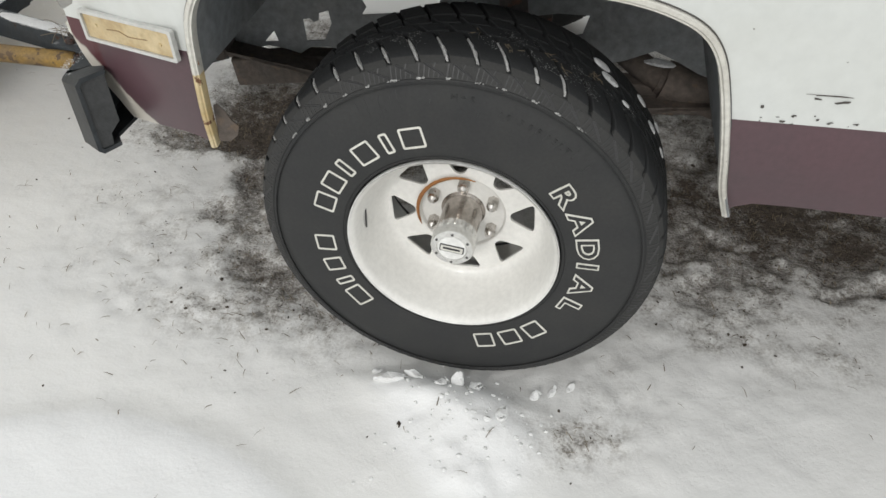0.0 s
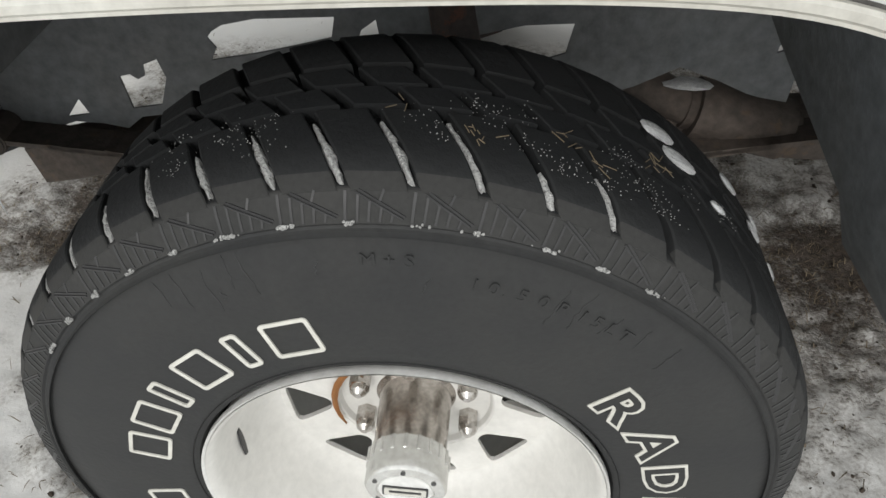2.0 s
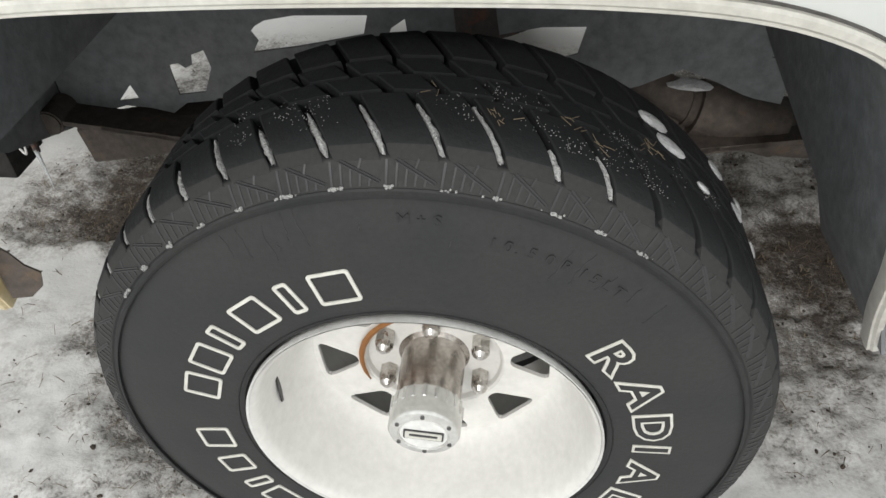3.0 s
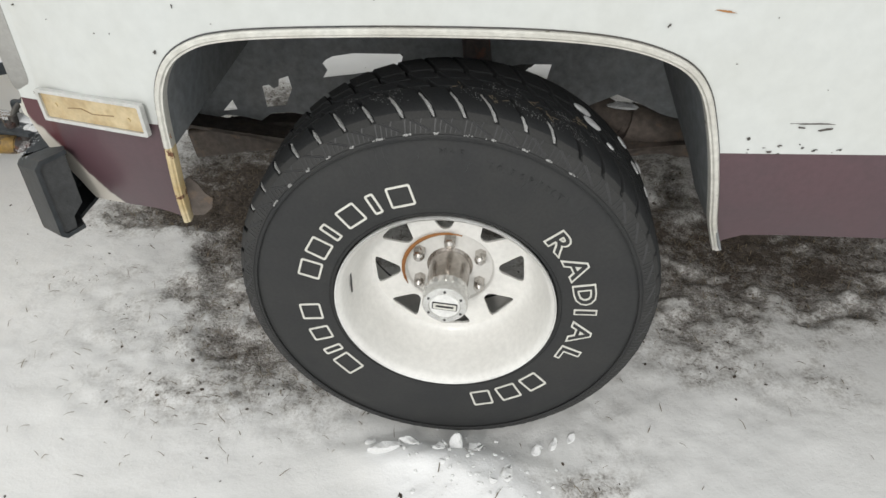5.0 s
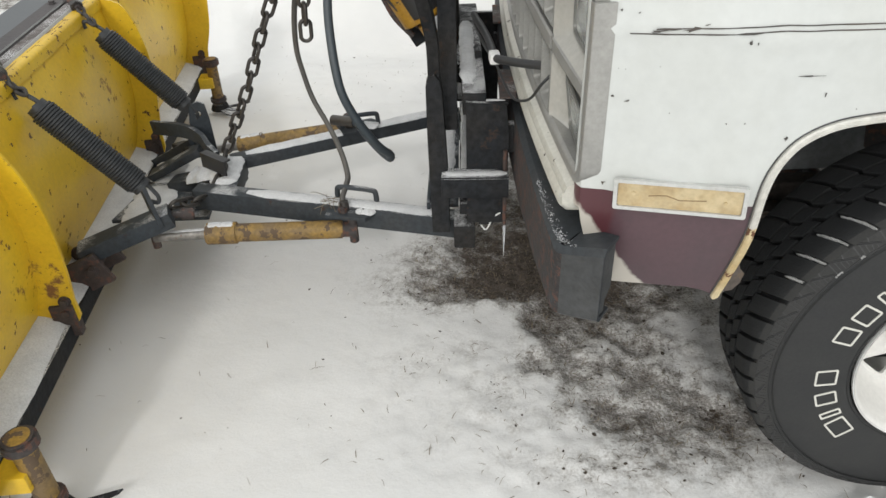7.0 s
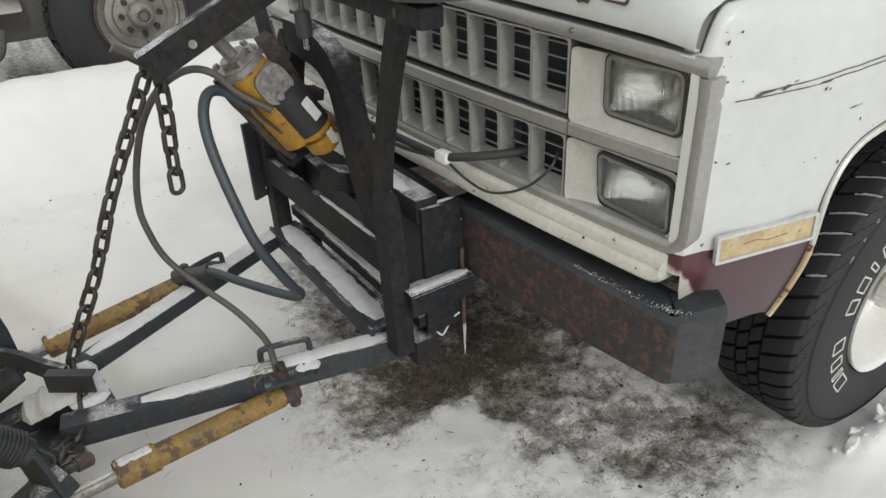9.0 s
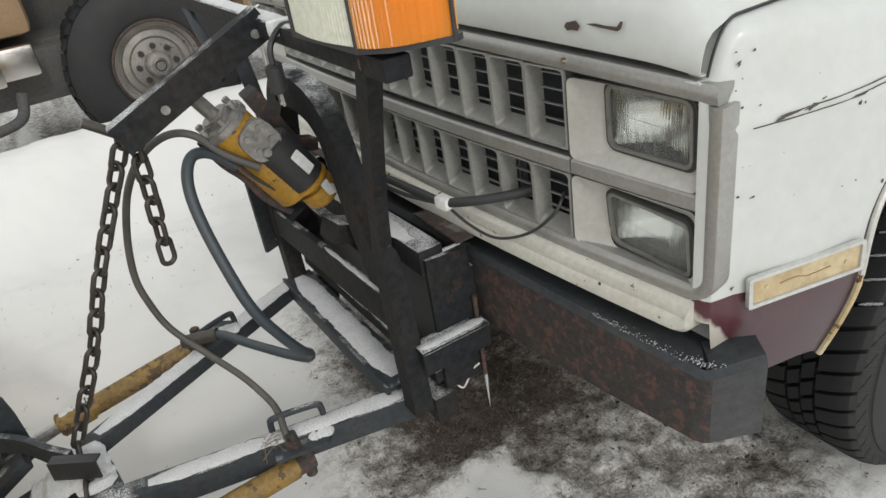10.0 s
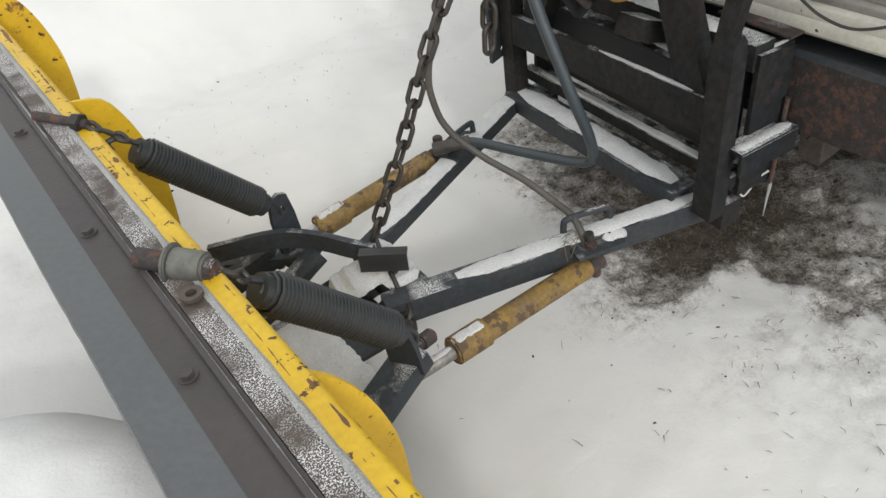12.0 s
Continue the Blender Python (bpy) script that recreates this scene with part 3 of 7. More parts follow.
def tpart(name, bm, mats, label="", parent=None, sharp=38.0):
    return part(name, bm, mats, parent or truck, label, sharp, TURN)


def nose(y):
    """Where the truck's front stands across its width."""
    u = abs(1.0 - y) / 0.92
    return -0.785 + 0.043 * u * u


def crown(y):
    """How far the front edge of the hood and the grille's top rise towards the middle."""
    return 0.027 * (1 - (abs(1.0 - y) / 0.92) ** 2)


ARCH = [(-0.474, 0.542), (-0.465, 0.62), (-0.455, 0.70), (-0.450, 0.79), (-0.439, 0.838), (-0.415, 0.876), (-0.377, 0.900), (-0.33, 0.912), (-0.25, 0.920), (-0.10, 0.927),
        (0.05, 0.930), (0.16, 0.929), (0.25, 0.922), (0.315, 0.907), (0.362, 0.885), (0.392, 0.850), (0.412, 0.80), (0.430, 0.74), (0.448, 0.67), (0.466, 0.60), (0.494, 0.527)]


def side_in(x, z):
    """How far the body side lies inside its widest plane."""
    y = 0.0
    if x < -0.44:
        y += 0.065 * ((-0.44 - x) / 0.246) ** 1.7 - 0.01 * max(0.0, (-0.70 - x) / 0.04)
    if z < 0.73:
        y += 0.034 * ((0.73 - z) / 0.17) ** 1.5
    if z > 1.055:
        y += 0.16 * (z - 1.055)
    elif z > 1.035:
        y -= 0.004 * (z - 1.035) / 0.02
    return y


def two_tone(x):
    """Height of the line between white and maroon."""
    return 0.763 if x < -0.44 else 0.750 + 0.03 * (x - 0.45)


def foot(x, arches):
    """The lower edge of the body side."""
    for cx in arches:
        u = x - cx
        if -0.474 < u < 0.494:
            return float(np.interp(u, [a for a, _ in ARCH], [z for _, z in ARCH]))
    if x < -0.45:
        return float(np.interp(x, [-0.741, -0.736, -0.722, -0.706, -0.690, -0.684, -0.62, -0.54, -0.50, -0.474], [0.72, 0.69, 0.640, 0.600, 0.555, 0.540, 0.552, 0.563, 0.556, 0.542]))
    return float(np.interp(x, [0.494, 0.51, 0.60, 4.0], [0.530, 0.566, 0.572, 0.62]))


def seam_height(x):
    """Height of the seam between fender and hood."""
    return 1.190 - 0.073 * max(0.0, min(1.0, (-0.665 - x) / 0.066)) ** 3


def body_side(x0, x1, arches, front):
    xs = sorted({round(v, 4) for v in list(np.linspace(x0, x1, int((x1 - x0) / 0.03) + 2)) + [cx + a for cx in arches for a, _ in ARCH if x0 < cx + a < x1] + [v for v in (-0.738, -0.735, -0.732, -0.729, -0.725, -0.720, -0.714, -0.707, -0.700, -0.694, -0.688, -0.683, -0.66) if x0 < v < x1]})
    levels = [0.0, 0.25, 0.5, 0.75, 1.0]
    rows = []
    for x in xs:
        lo = foot(x, arches)
        tone = max(two_tone(x), lo + 0.0005)
        zs = [lo + (tone - lo) * s for s in levels] + [tone + (1.02 - tone) * s for s in (0.2, 0.4, 0.6, 0.8, 1.0)] + [1.034, 1.048, 1.06, 1.09, 1.13, 1.16]
        row = [(x, side_in(x, z), z) for z in zs]
        base = side_in(x, 1.16)
        edge = max(base + 0.02, 0.112)
        row += [(x, base + (edge - base) * f, z) for f, z in ((0.10, 1.182), (0.26, 1.197), (0.55, 1.205), (1.0, 1.208))] + [(x, edge + 0.030, 1.201)]
        low = (seam_height(x) - 1.06) / (1.208 - 1.06)
        rows.append([(p, q, z if z <= 1.06 else 1.06 + (z - 1.06) * low) for p, q, z in row])
    if front:
        first = rows[0]
        rows.insert(0, [(p[0] - 0.006, min(p[1] + 0.012, 0.112), p[2]) for p in first])
        rows.insert(0, [(p[0] - 0.007, max(p[1], 0.112), p[2]) for p in first])
    return rows, xs


for flip, label in ((False, ""), (True, "")):
    for name, x0, x1, arches in (("fender", -0.741, 0.80, (0.0,)), ("bed_side", 0.806, 4.3, (3.3,))):
        bm = bm_new()
        rows, xs = body_side(x0, x1, arches, name == "fender")

        def tone_of(i, j):
            return 0 if j > 3 else 1

        grid(bm, [[Vector((x, WIDE - y if flip else y, z)) for x, y, z in row] for row in rows], mats=tone_of)
        thicken(bm, 0.0012, (0, 1 if flip else -1, 0))
        tpart(name, bm, [WHITE, MAROON], "white steel fender over a maroon lower panel" if name == "fender" else "")

# the flare, groove and bright moulding round the wheel arch
ARCH_LINE = smooth_line([(x, side_in(x, z), z) for x, z in ARCH], 4)
bm = bm_new()
sweep(bm, ARCH_LINE, [(-0.0140, -0.002), (-0.0140, 0.0008), (-0.0115, 0.0008), (-0.0115, -0.002)], up=(0, -1, 0))
tpart("arch_groove", bm, UNDER)
bm = bm_new()
slab(bm, [(0.0, 0.556), (0.020, 0.553), (0.036, 0.566), (0.041, 0.586), (0.029, 0.600), (0.020, 0.622), (0.009, 0.638), (0.002, 0.634)], 0.003, axes((-0.466, 0.040, 0), (1, 0.35, 0), (0, 0, 1)))
tpart("torn_flange", bm, CHASSIS, "torn rusty flange behind the arch foot")
bm = bm_new()
sweep(bm, ARCH_LINE, [(-0.0115, -0.002), (-0.0115, 0.006), (-0.009, 0.009), (-0.0035, 0.009), (-0.001, 0.006), (0.0015, 0.006), (0.0025, 0.003), (0.0025, -0.012), (0.001, -0.012), (0.0, -0.002)], up=(0, -1, 0))
for f in bm.faces:
    c = f.calc_center_median()
    f.material_index = 1 if c.x < -0.448 and c.z < 0.72 else 0
tpart("wheel_arch_moulding", bm, [LIP, LIPRUST], "bright metal moulding, rusted at its front foot")

# wheel housing behind the arch, with the openings torn in its apron
bm = bm_new()
ring = [(x * 1.005, z + 0.012) for x, z in ARCH[2:]]
grid(bm, [[Vector((x, 0.02 + (y - 0.02) * (1.0 if x < 0.3 else max(0.35, min(1.0, (z - 0.58) / 0.14))), z)) for x, z in ring] for y in (0.02, 0.10, 0.25, 0.40, 0.60)])
thicken(bm, 0.004, (0, 0, -1))
tpart("wheel_housing", bm, LINER, "dark grey wheel housing")
bm = bm_new()
apron = [(-0.70, 0.462), (-0.62, 0.455), (-0.585, 0.466), (-0.54, 0.462), (-0.50, 0.452), (-0.47, 0.474), (-0.42, 0.480), (-0.38, 0.472), (-0.34, 0.49), (-0.27, 0.488), (-0.22, 0.50), (-0.16, 0.505), (0.10, 0.51), (0.24, 0.50), (0.32, 0.525), (0.36, 0.545), (0.386, 0.558), (0.44, 0.538), (0.495, 0.512), (0.56, 0.49), (0.575, 0.95), (-0.70, 0.95)]
torn = [[(-0.484, 0.548), (-0.466, 0.552), (-0.455, 0.543), (-0.443, 0.549), (-0.440, 0.568), (-0.415, 0.577), (-0.409, 0.545), (-0.430, 0.497), (-0.480, 0.490)],
        [(-0.595, 0.475), (-0.556, 0.480), (-0.565, 0.508)],
        [(-0.327, 0.612), (-0.318, 0.622), (-0.300, 0.632), (-0.250, 0.641), (-0.130, 0.643), (-0.138, 0.610), (-0.212, 0.594), (-0.255, 0.586), (-0.329, 0.575), (-0.317, 0.595)],
        [(-0.106, 0.589), (-0.092, 0.622), (-0.069, 0.638), (-0.066, 0.612), (-0.038, 0.605), (-0.052, 0.596)],
        [(0.060, 0.597), (0.084, 0.613), (0.150, 0.627), (0.222, 0.629), (0.212, 0.582), (0.178, 0.571), (0.127, 0.587)],
        [(0.523, 0.580), (0.535, 0.584), (0.533, 0.595), (0.524, 0.592)]]
slab(bm, apron, 0.004, axes((0, 0.60, 0), (1, 0, 0), (0, 0, 1)), torn)
tpart("splash_apron", bm, LINER, "torn black splash apron")

for y0, y1 in ((0.20, 0.604), (WIDE - 0.20, WIDE - 0.604)):
    bm = bm_new()
    slab(bm, [(y0, 0.640), (y0 + (y1 - y0) * 0.55, 0.480), (y1, 0.410), (y1, 0.73), (y0, 0.73)], 0.004, axes((-0.712, 0, 0), (0, 1, 0), (0, 0, 1)))
    tpart("front_splash_panel", bm, LINER)
for y in (0.635, WIDE - 0.635):
    bm = bm_new()
    sweep(bm, smooth_line([(-0.70, y, 0.367), (-0.64, y, 0.376), (-0.52, y, 0.396), (-0.30, y, 0.412), (-0.15, y, 0.42), (0.4, y, 0.42), (0.9, y, 0.44), (4.1, y, 0.47)], 5), [(-0.030, -0.036), (-0.026, -0.040), (0.026, -0.040), (0.030, -0.036), (0.030, 0.036), (0.026, 0.040), (-0.026, 0.040), (-0.030, 0.036)])
    tpart("frame_rail", bm, CHASSIS, "dark steel chassis rail")
bm = bm_new()
rod(bm, (0.0, 0.32, 0.41), (0.0, 1.68, 0.41), 0.045, 20)
rod(bm, (0.0, 1.22, 0.41), (0.13, 1.22, 0.41), 0.13, 24, 0.09)
tpart("front_axle", bm, RUSTY)
for y in (0.565, WIDE - 0.565):
    for k in range(5):
        bm = bm_new()
        z = 0.455 - 0.0105 * k
        sweep(bm, smooth_line([(-0.70 + 0.09 * k, y, z + 0.012), (-0.35, y, z - 0.030), (0.0, y, z - 0.045), (0.3, y, z - 0.030), (0.62 - 0.08 * k, y, z + 0.012)], 5), [(-0.030, -0.0045), (0.030, -0.0045), (0.030, 0.0045), (-0.030, 0.0045)])
        tpart("spring_leaf", bm, CHASSIS)
    bm = bm_new()
    rod(bm, (-0.70, y - 0.035, 0.465), (-0.70, y + 0.035, 0.465), 0.024, 16, bevel=0.003)
    beam(bm, (-0.70, y + 0.02, 0.465), (-0.70, y + 0.07, 0.40), 0.05, 0.012)
    tpart("spring_shackle", bm, CHASSIS)
bm = bm_new()
rod(bm, (0.10, 0.50, 0.42), (0.02, 0.56, 0.86), 0.024, 14)
rod(bm, (0.055, 0.53, 0.60), (0.02, 0.56, 0.88), 0.032, 14)
tpart("shock_absorber", bm, RUSTY)
bm = bm_new()
tube(bm, [(0.28, 0.70, 0.53), (0.40, 0.62, 0.485), (0.52, 0.60, 0.455), (0.66, 0.61, 0.415), (1.4, 0.66, 0.40)], 0.032, 14)
rod(bm, (0.41, 0.615, 0.480), (0.585, 0.60, 0.440), 0.050, 20, bevel=0.014)
pipe = tpart("exhaust_pipe", bm, CHASSIS)
bm = bm_new()
for u, v, r in ((0.405, 0.60, 0.018),):
    q = bmesh.new()
    bmesh.ops.create_icosphere(q, subdivisions=2, radius=1.0)
    for vert in q.verts:
        vert.co *= 1 + 0.3 * noise.noise(vert.co * 1.7 + Vector((u * 40, 0, 0)))
    join(bm, q, Matrix.Translation((u, v, 0.528 - (u - 0.40) * 0.24)) @ Matrix.Diagonal((r * 2.0, r, 0.007, 1)))
tpart("pipe_snow", bm, SNOWCAP, parent=pipe)
bm = bm_new()
box(bm, (2.45, 1.0, 0.64), (3.6, 1.9, 0.03), bevel=0.01)
box(bm, (0.62, 1.0, 0.92), (0.03, 1.86, 0.54), bevel=0.01)
box(bm, (-0.55, 1.0, 0.90), (0.04, 1.1, 0.36), bevel=0.01)
box(bm, (4.28, 1.0, 0.90), (0.04, 1.9, 0.56), bevel=0.01)
tpart("underbody", bm, UNDER, "dark underbody panels")
bm = bm_new()
box(bm, (0.12, 1.0, 0.86), (0.42, 0.42, 0.36), bevel=0.05)
tpart("engine_block", bm, UNDER)

# hood and bed cover
bm = bm_new()
rows = []
for y in np.linspace(0.114, WIDE - 0.114, 61):
    e = min(1.0, min(y - 0.114, WIDE - 0.114 - y) / 0.11)
    k = (1 - e) ** 2.4
    f = nose(y)
    c = crown(y)
    rows.append([Vector((f + dx, y, z + (zs - z) * k + c * (1 - k) * max(0.0, 1 - dx / 0.5))) for dx, z, zs in ((0.020, 1.126, 1.1225), (0.002, 1.1275, 1.1235), (-0.001, 1.138, 1.130), (0.003, 1.164, 1.148), (0.010, 1.190, 1.167), (0.024, 1.213, 1.180),
                 (0.05, 1.232, 1.189), (0.10, 1.245, 1.193), (0.17, 1.252, 1.194), (0.25, 1.257, 1.194), (0.6, 1.285, 1.196), (1.30, 1.29, 1.196), (1.34, 1.26, 1.19))])
grid(bm, rows)
thicken(bm, 0.0015, (0, 0, 1))
tpart("hood", bm, WHITE, "white steel hood with scraped paint on its nose")
# cab behind the hood, and the open bed
CAB = [(0.60, 1.205, 0.10), (1.12, 1.78, 0.26), (1.75, 1.80, 0.26), (1.93, 1.74, 0.25), (1.98, 1.205, 0.10)]
bm = bm_new()
top = [[Vector((x, y, z)) for y in (inset, WIDE - inset)] for x, z, inset in CAB[1:4]]
grid(bm, top)
thicken(bm, 0.03, (0, 0, 1))
roof = tpart("cab_roof", bm, WHITE, "white steel cab roof")
for (xa, za, ia), (xb, zb, ib) in ((CAB[0], CAB[1]), (CAB[3], CAB[4])):
    for ya, yb in ((ia, ib), (WIDE - ia, WIDE - ib)):
        bm = bm_new()
        beam(bm, (xa, ya, za), (xb, yb, zb), 0.05, 0.05, bevel=0.01)
        tpart("cab_pillar", bm, WHITE)
GLASS = glass_like("window_glass", (0.55, 0.60, 0.58), 0.03, 0.9)
for quad in ([(0.62, 0.13, 1.21), (0.62, WIDE - 0.13, 1.21), (1.12, WIDE - 0.28, 1.77), (1.12, 0.28, 1.77)], [(0.66, 0.10, 1.21), (1.96, 0.10, 1.21), (1.92, 0.26, 1.74), (1.13, 0.26, 1.77)],
             [(0.66, WIDE - 0.10, 1.21), (1.96, WIDE - 0.10, 1.21), (1.92, WIDE - 0.26, 1.74), (1.13, WIDE - 0.26, 1.77)], [(1.97, 0.13, 1.21), (1.97, WIDE - 0.13, 1.21), (1.93, WIDE - 0.28, 1.73), (1.93, 0.28, 1.73)]):
    bm = bm_new()
    bm.faces.new([bm.verts.new(p) for p in quad])
    thicken(bm, 0.005, (-0.1, -1, 1))
    tpart("window_pane", bm, GLASS)
bm = bm_new()
box(bm, (1.35, 1.0, 1.0), (1.2, 1.78, 0.38), bevel=0.04)
tpart("cab_interior", bm, BLACK)
bm = bm_new()
box(bm, (3.15, 1.0, 0.86), (2.2, 1.78, 0.03), bevel=0.01)
tpart("bed_floor", bm, WHITE)
bm = bm_new()
box(bm, (2.03, 1.0, 0.99), (0.03, 1.78, 0.44), bevel=0.01)
tpart("bed_front", bm, WHITE)
for y in (0.06, WIDE - 0.06):
    bm = bm_new()
    beam(bm, (2.0, y + (0.03 if y < 1 else -0.03), 1.20), (4.27, y + (0.03 if y < 1 else -0.03), 1.20), 0.11, 0.03, bevel=0.008)
    tpart("bed_rail", bm, WHITE)
# scrapes on the hood's nose
bm = bm_new()
for y0, z0, pts in ((0.340, 1.174, [(-0.022, -0.003), (-0.014, -0.008), (-0.002, -0.005), (0.010, -0.006), (0.014, 0.002), (0.004, 0.009), (-0.008, 0.006), (-0.018, 0.004)]),
                    (0.270, 1.179, [(-0.050, -0.001), (-0.02, -0.003), (0.02, -0.004), (0.026, 0.000), (0.029, 0.010), (0.025, 0.011), (0.018, 0.002), (-0.008, 0.001), (-0.03, 0.002)])):
    x0 = nose(y0) - 0.0005
    slab(bm, pts, 0.0015, axes((x0, y0, z0), (-0.05, -1, 0), (0.12, 0, 1)))
tpart("paint_scrape", bm, material("primer_brown", (0.085, 0.058, 0.05), (0.055, 0.042, 0.038), 0.8))
for y in (0.113, WIDE - 0.113):
    bm = bm_new()
    tube(bm, [(x, y, seam_height(x) + 0.003) for x in (-0.731, -0.728, -0.723, -0.716, -0.707, -0.695, -0.68, -0.66, -0.6, -0.4, -0.1, 0.2, 0.6)], 0.0022, 6, 4)
    tpart("hood_seam", bm, BLACK, "dark gap between hood and fender")
# the double crack along the crease, and chips down to bare metal
BARE = material("bare_metal", (0.055, 0.052, 0.048), (0.085, 0.066, 0.052), 0.7)
rng = random.Random(77)
for z0, x0, x1 in ((1.067, -0.655, 0.78), (1.059, -0.69, 0.78)):
    bm = bm_new()
    rows = []
    for x in np.arange(x0, x1, 0.012):
        w = 0.0009 * (1 + 0.5 * noise.noise(Vector((x * 30, z0, 0))))
        zz = z0 - 0.016 * max(0.0, (-0.48 - x) / 0.2) + 0.0008 * noise.noise(Vector((x * 20, z0 * 9, 4)))
        rows.append([Vector((x, side_in(x, z) - 0.0018, z)) for z in (zz - w, zz + w)])
    grid(bm, rows)
    thicken(bm, 0.0006, (0, -1, 0))
    tpart("crease_crack", bm, BARE)


def chip(x, z, w, h, slope=0.0, mat=None):
    """A ragged chip in the paint of the body side."""
    n = 9
    pts = []
    for k in range(n):
        a = 2 * math.pi * k / n
        r = rng.uniform(0.25, 1.25)
        size = 0.32 if max(w, h) > 0.0075 else 0.24
        px, pz = w * size * r * math.cos(a), h * size * r * math.sin(a) * (0.7 if w < 0.0075 else 1)
        pts.append((px, pz + slope * px))
    bm = bm_new()
    tilt = (side_in(x + 0.01, z) - side_in(x - 0.01, z)) / 0.02
    lean = (side_in(x, z + 0.006) - side_in(x, z - 0.006)) / 0.012
    slab(bm, pts, 0.0012, axes((x, side_in(x, z) - 0.0014, z), (1, tilt, 0), (0, lean, 1)) @ Matrix.Translation((0, 0, -0.0004)))
    tpart("paint_chip", bm, mat or BARE)


for x, z, w, h, s in ((-0.652, 1.050, 0.05, 0.006, 0.15), (-0.605, 1.056, 0.04, 0.010, 0.3), (-0.585, 1.064, 0.02, 0.004, 0.4), (-0.524, 1.042, 0.006, 0.018, 0.0), (-0.514, 1.040, 0.004, 0.012, 0.5), (-0.398, 0.961, 0.003, 0.016, 0.0),
                      (-0.441, 0.888, 0.009, 0.014, 0.3), (-0.430, 0.991, 0.060, 0.003, 0.02), (-0.704, 0.938, 0.010, 0.006, 0.0), (-0.683, 0.933, 0.012, 0.007, 0.2), (-0.706, 0.777, 0.013, 0.012, 0.6), (-0.402, 0.883, 0.005, 0.010, 0.4),
                      (-0.707, 1.152, 0.007, 0.010, 0.0), (-0.703, 1.136, 0.011, 0.012, 0.3), (-0.682, 1.150, 0.008, 0.006, 0.5), (-0.712, 1.101, 0.004, 0.005, 0.0), (-0.679, 1.074, 0.007, 0.005, 0.6), (-0.700, 1.115, 0.004, 0.005, 0.0),
                      (-0.716, 1.06, 0.003, 0.006, 0.0), (-0.724, 0.948, 0.003, 0.005, 0.0), (-0.535, 0.911, 0.006, 0.005, 0.0), (-0.619, 0.921, 0.004, 0.003, 0.0), (-0.508, 0.913, 0.004, 0.006, 0.0), (-0.642, 0.995, 0.003, 0.004, 0.0),
                      (-0.704, 1.076, 0.008, 0.006, 0.0), (-0.69, 0.985, 0.003, 0.003, 0.0), (-0.70, 0.985, 0.003, 0.003, 0.0), (-0.592, 1.10, 0.003, 0.005, 0.0), (-0.345, 0.936, 0.004, 0.003, 0.0), (-0.10, 0.979, 0.005, 0.004, 0.0),
                      (0.205, 1.004, 0.008, 0.006, 0.0), (0.248, 0.996, 0.010, 0.005, 0.0), (0.292, 1.005, 0.006, 0.013, 0.0), (0.318, 1.008, 0.005, 0.010, 0.0), (0.322, 0.954, 0.010, 0.008, 0.6), (0.43, 0.90, 0.005, 0.004, 0.0),
                      (0.47, 0.97, 0.004, 0.006, 0.0), (0.479, 0.779, 0.012, 0.010, 0.0), (0.572, 0.808, 0.120, 0.003, 0.03), (0.590, 0.799, 0.038, 0.009, 0.1), (0.552, 0.801, 0.022, 0.006, 0.0), (0.572, 0.864, 0.004, 0.006, 0.0)):
    chip(x, z, w, h, s)
for _ in range(22):
    x = rng.uniform(0.475, 0.79)
    chip(x, two_tone(x) + abs(rng.gauss(0.004, 0.008)), rng.uniform(0.003, 0.014), rng.uniform(0.002, 0.006), 0.05)
for x, z, w, h, s in ((-0.452, 0.745, 0.012, 0.02, 0.0), (0.395, 0.977, 0.055, 0.006, -0.05)):
    chip(x, z, w, h, s, RUST)

# grille: an argent frame round the lamps, and two rows of deep cells
Y0, Y1 = 0.368, WIDE - 0.368
N_CELLS = 13
PITCH_Y = (Y1 - Y0) / N_CELLS
ROWS = ((0.9495, 1.0925), (0.7800, 0.9130))


def front_beam(bm, y0, y1, z0, z1, out_, deep, bevel=0.004, steps=1, crowned=False):
    line = [Vector((nose(y) - out_ + deep / 2, y, (z0 + z1) / 2 + (crown(y) if crowned else 0))) for y in np.linspace(y0, y1, steps + 1)]
    w, h, c = deep / 2, (z1 - z0) / 2, bevel
    sweep(bm, line, [(-w + c, -h), (w - c, -h), (w, -h + c), (w, h - c), (w - c, h), (-w + c, h), (-w, h - c), (-w, -h + c)])


def frame_line():
    """The line of the grille's frame down one side, round the bottom and up the other."""
    low = [(0.087, z) for z in (1.0865, 1.0, 0.9, 0.805)]
    for k in range(1, 6):
        a = radians(180 + 90 * k / 6)
        low.append((0.125 + 0.038 * math.cos(a), 0.805 + 0.038 * math.sin(a)))
    flat = [(y, 0.767) for y in np.linspace(0.125, WIDE - 0.125, 25)]
    return [Vector((nose(y) + 0.012, y, z)) for y, z in low + flat + [(WIDE - y, z) for y, z in low[::-1]]]


FRAME_SECTION = [(-0.0140, -0.020), (-0.0140, 0.0115), (-0.0125, 0.0145), (0.000, 0.0185), (0.0085, 0.0160), (0.0140, 0.0110), (0.0140, -0.020)]
bm = bm_new()
sweep(bm, frame_line(), FRAME_SECTION, up=(-1, 0, 0))
grille = tpart("grille_frame", bm, ARGENT, "argent metal grille surround with two rows of cells")
bm = bm_new()
sweep(bm, [Vector((nose(y) + 0.012, y, 1.1005 + crown(y))) for y in np.linspace(0.083, WIDE - 0.083, 27)], FRAME_SECTION, up=(-1, 0, 0))
tpart("top_bar", bm, ARGENT, parent=grille)
bm = bm_new()
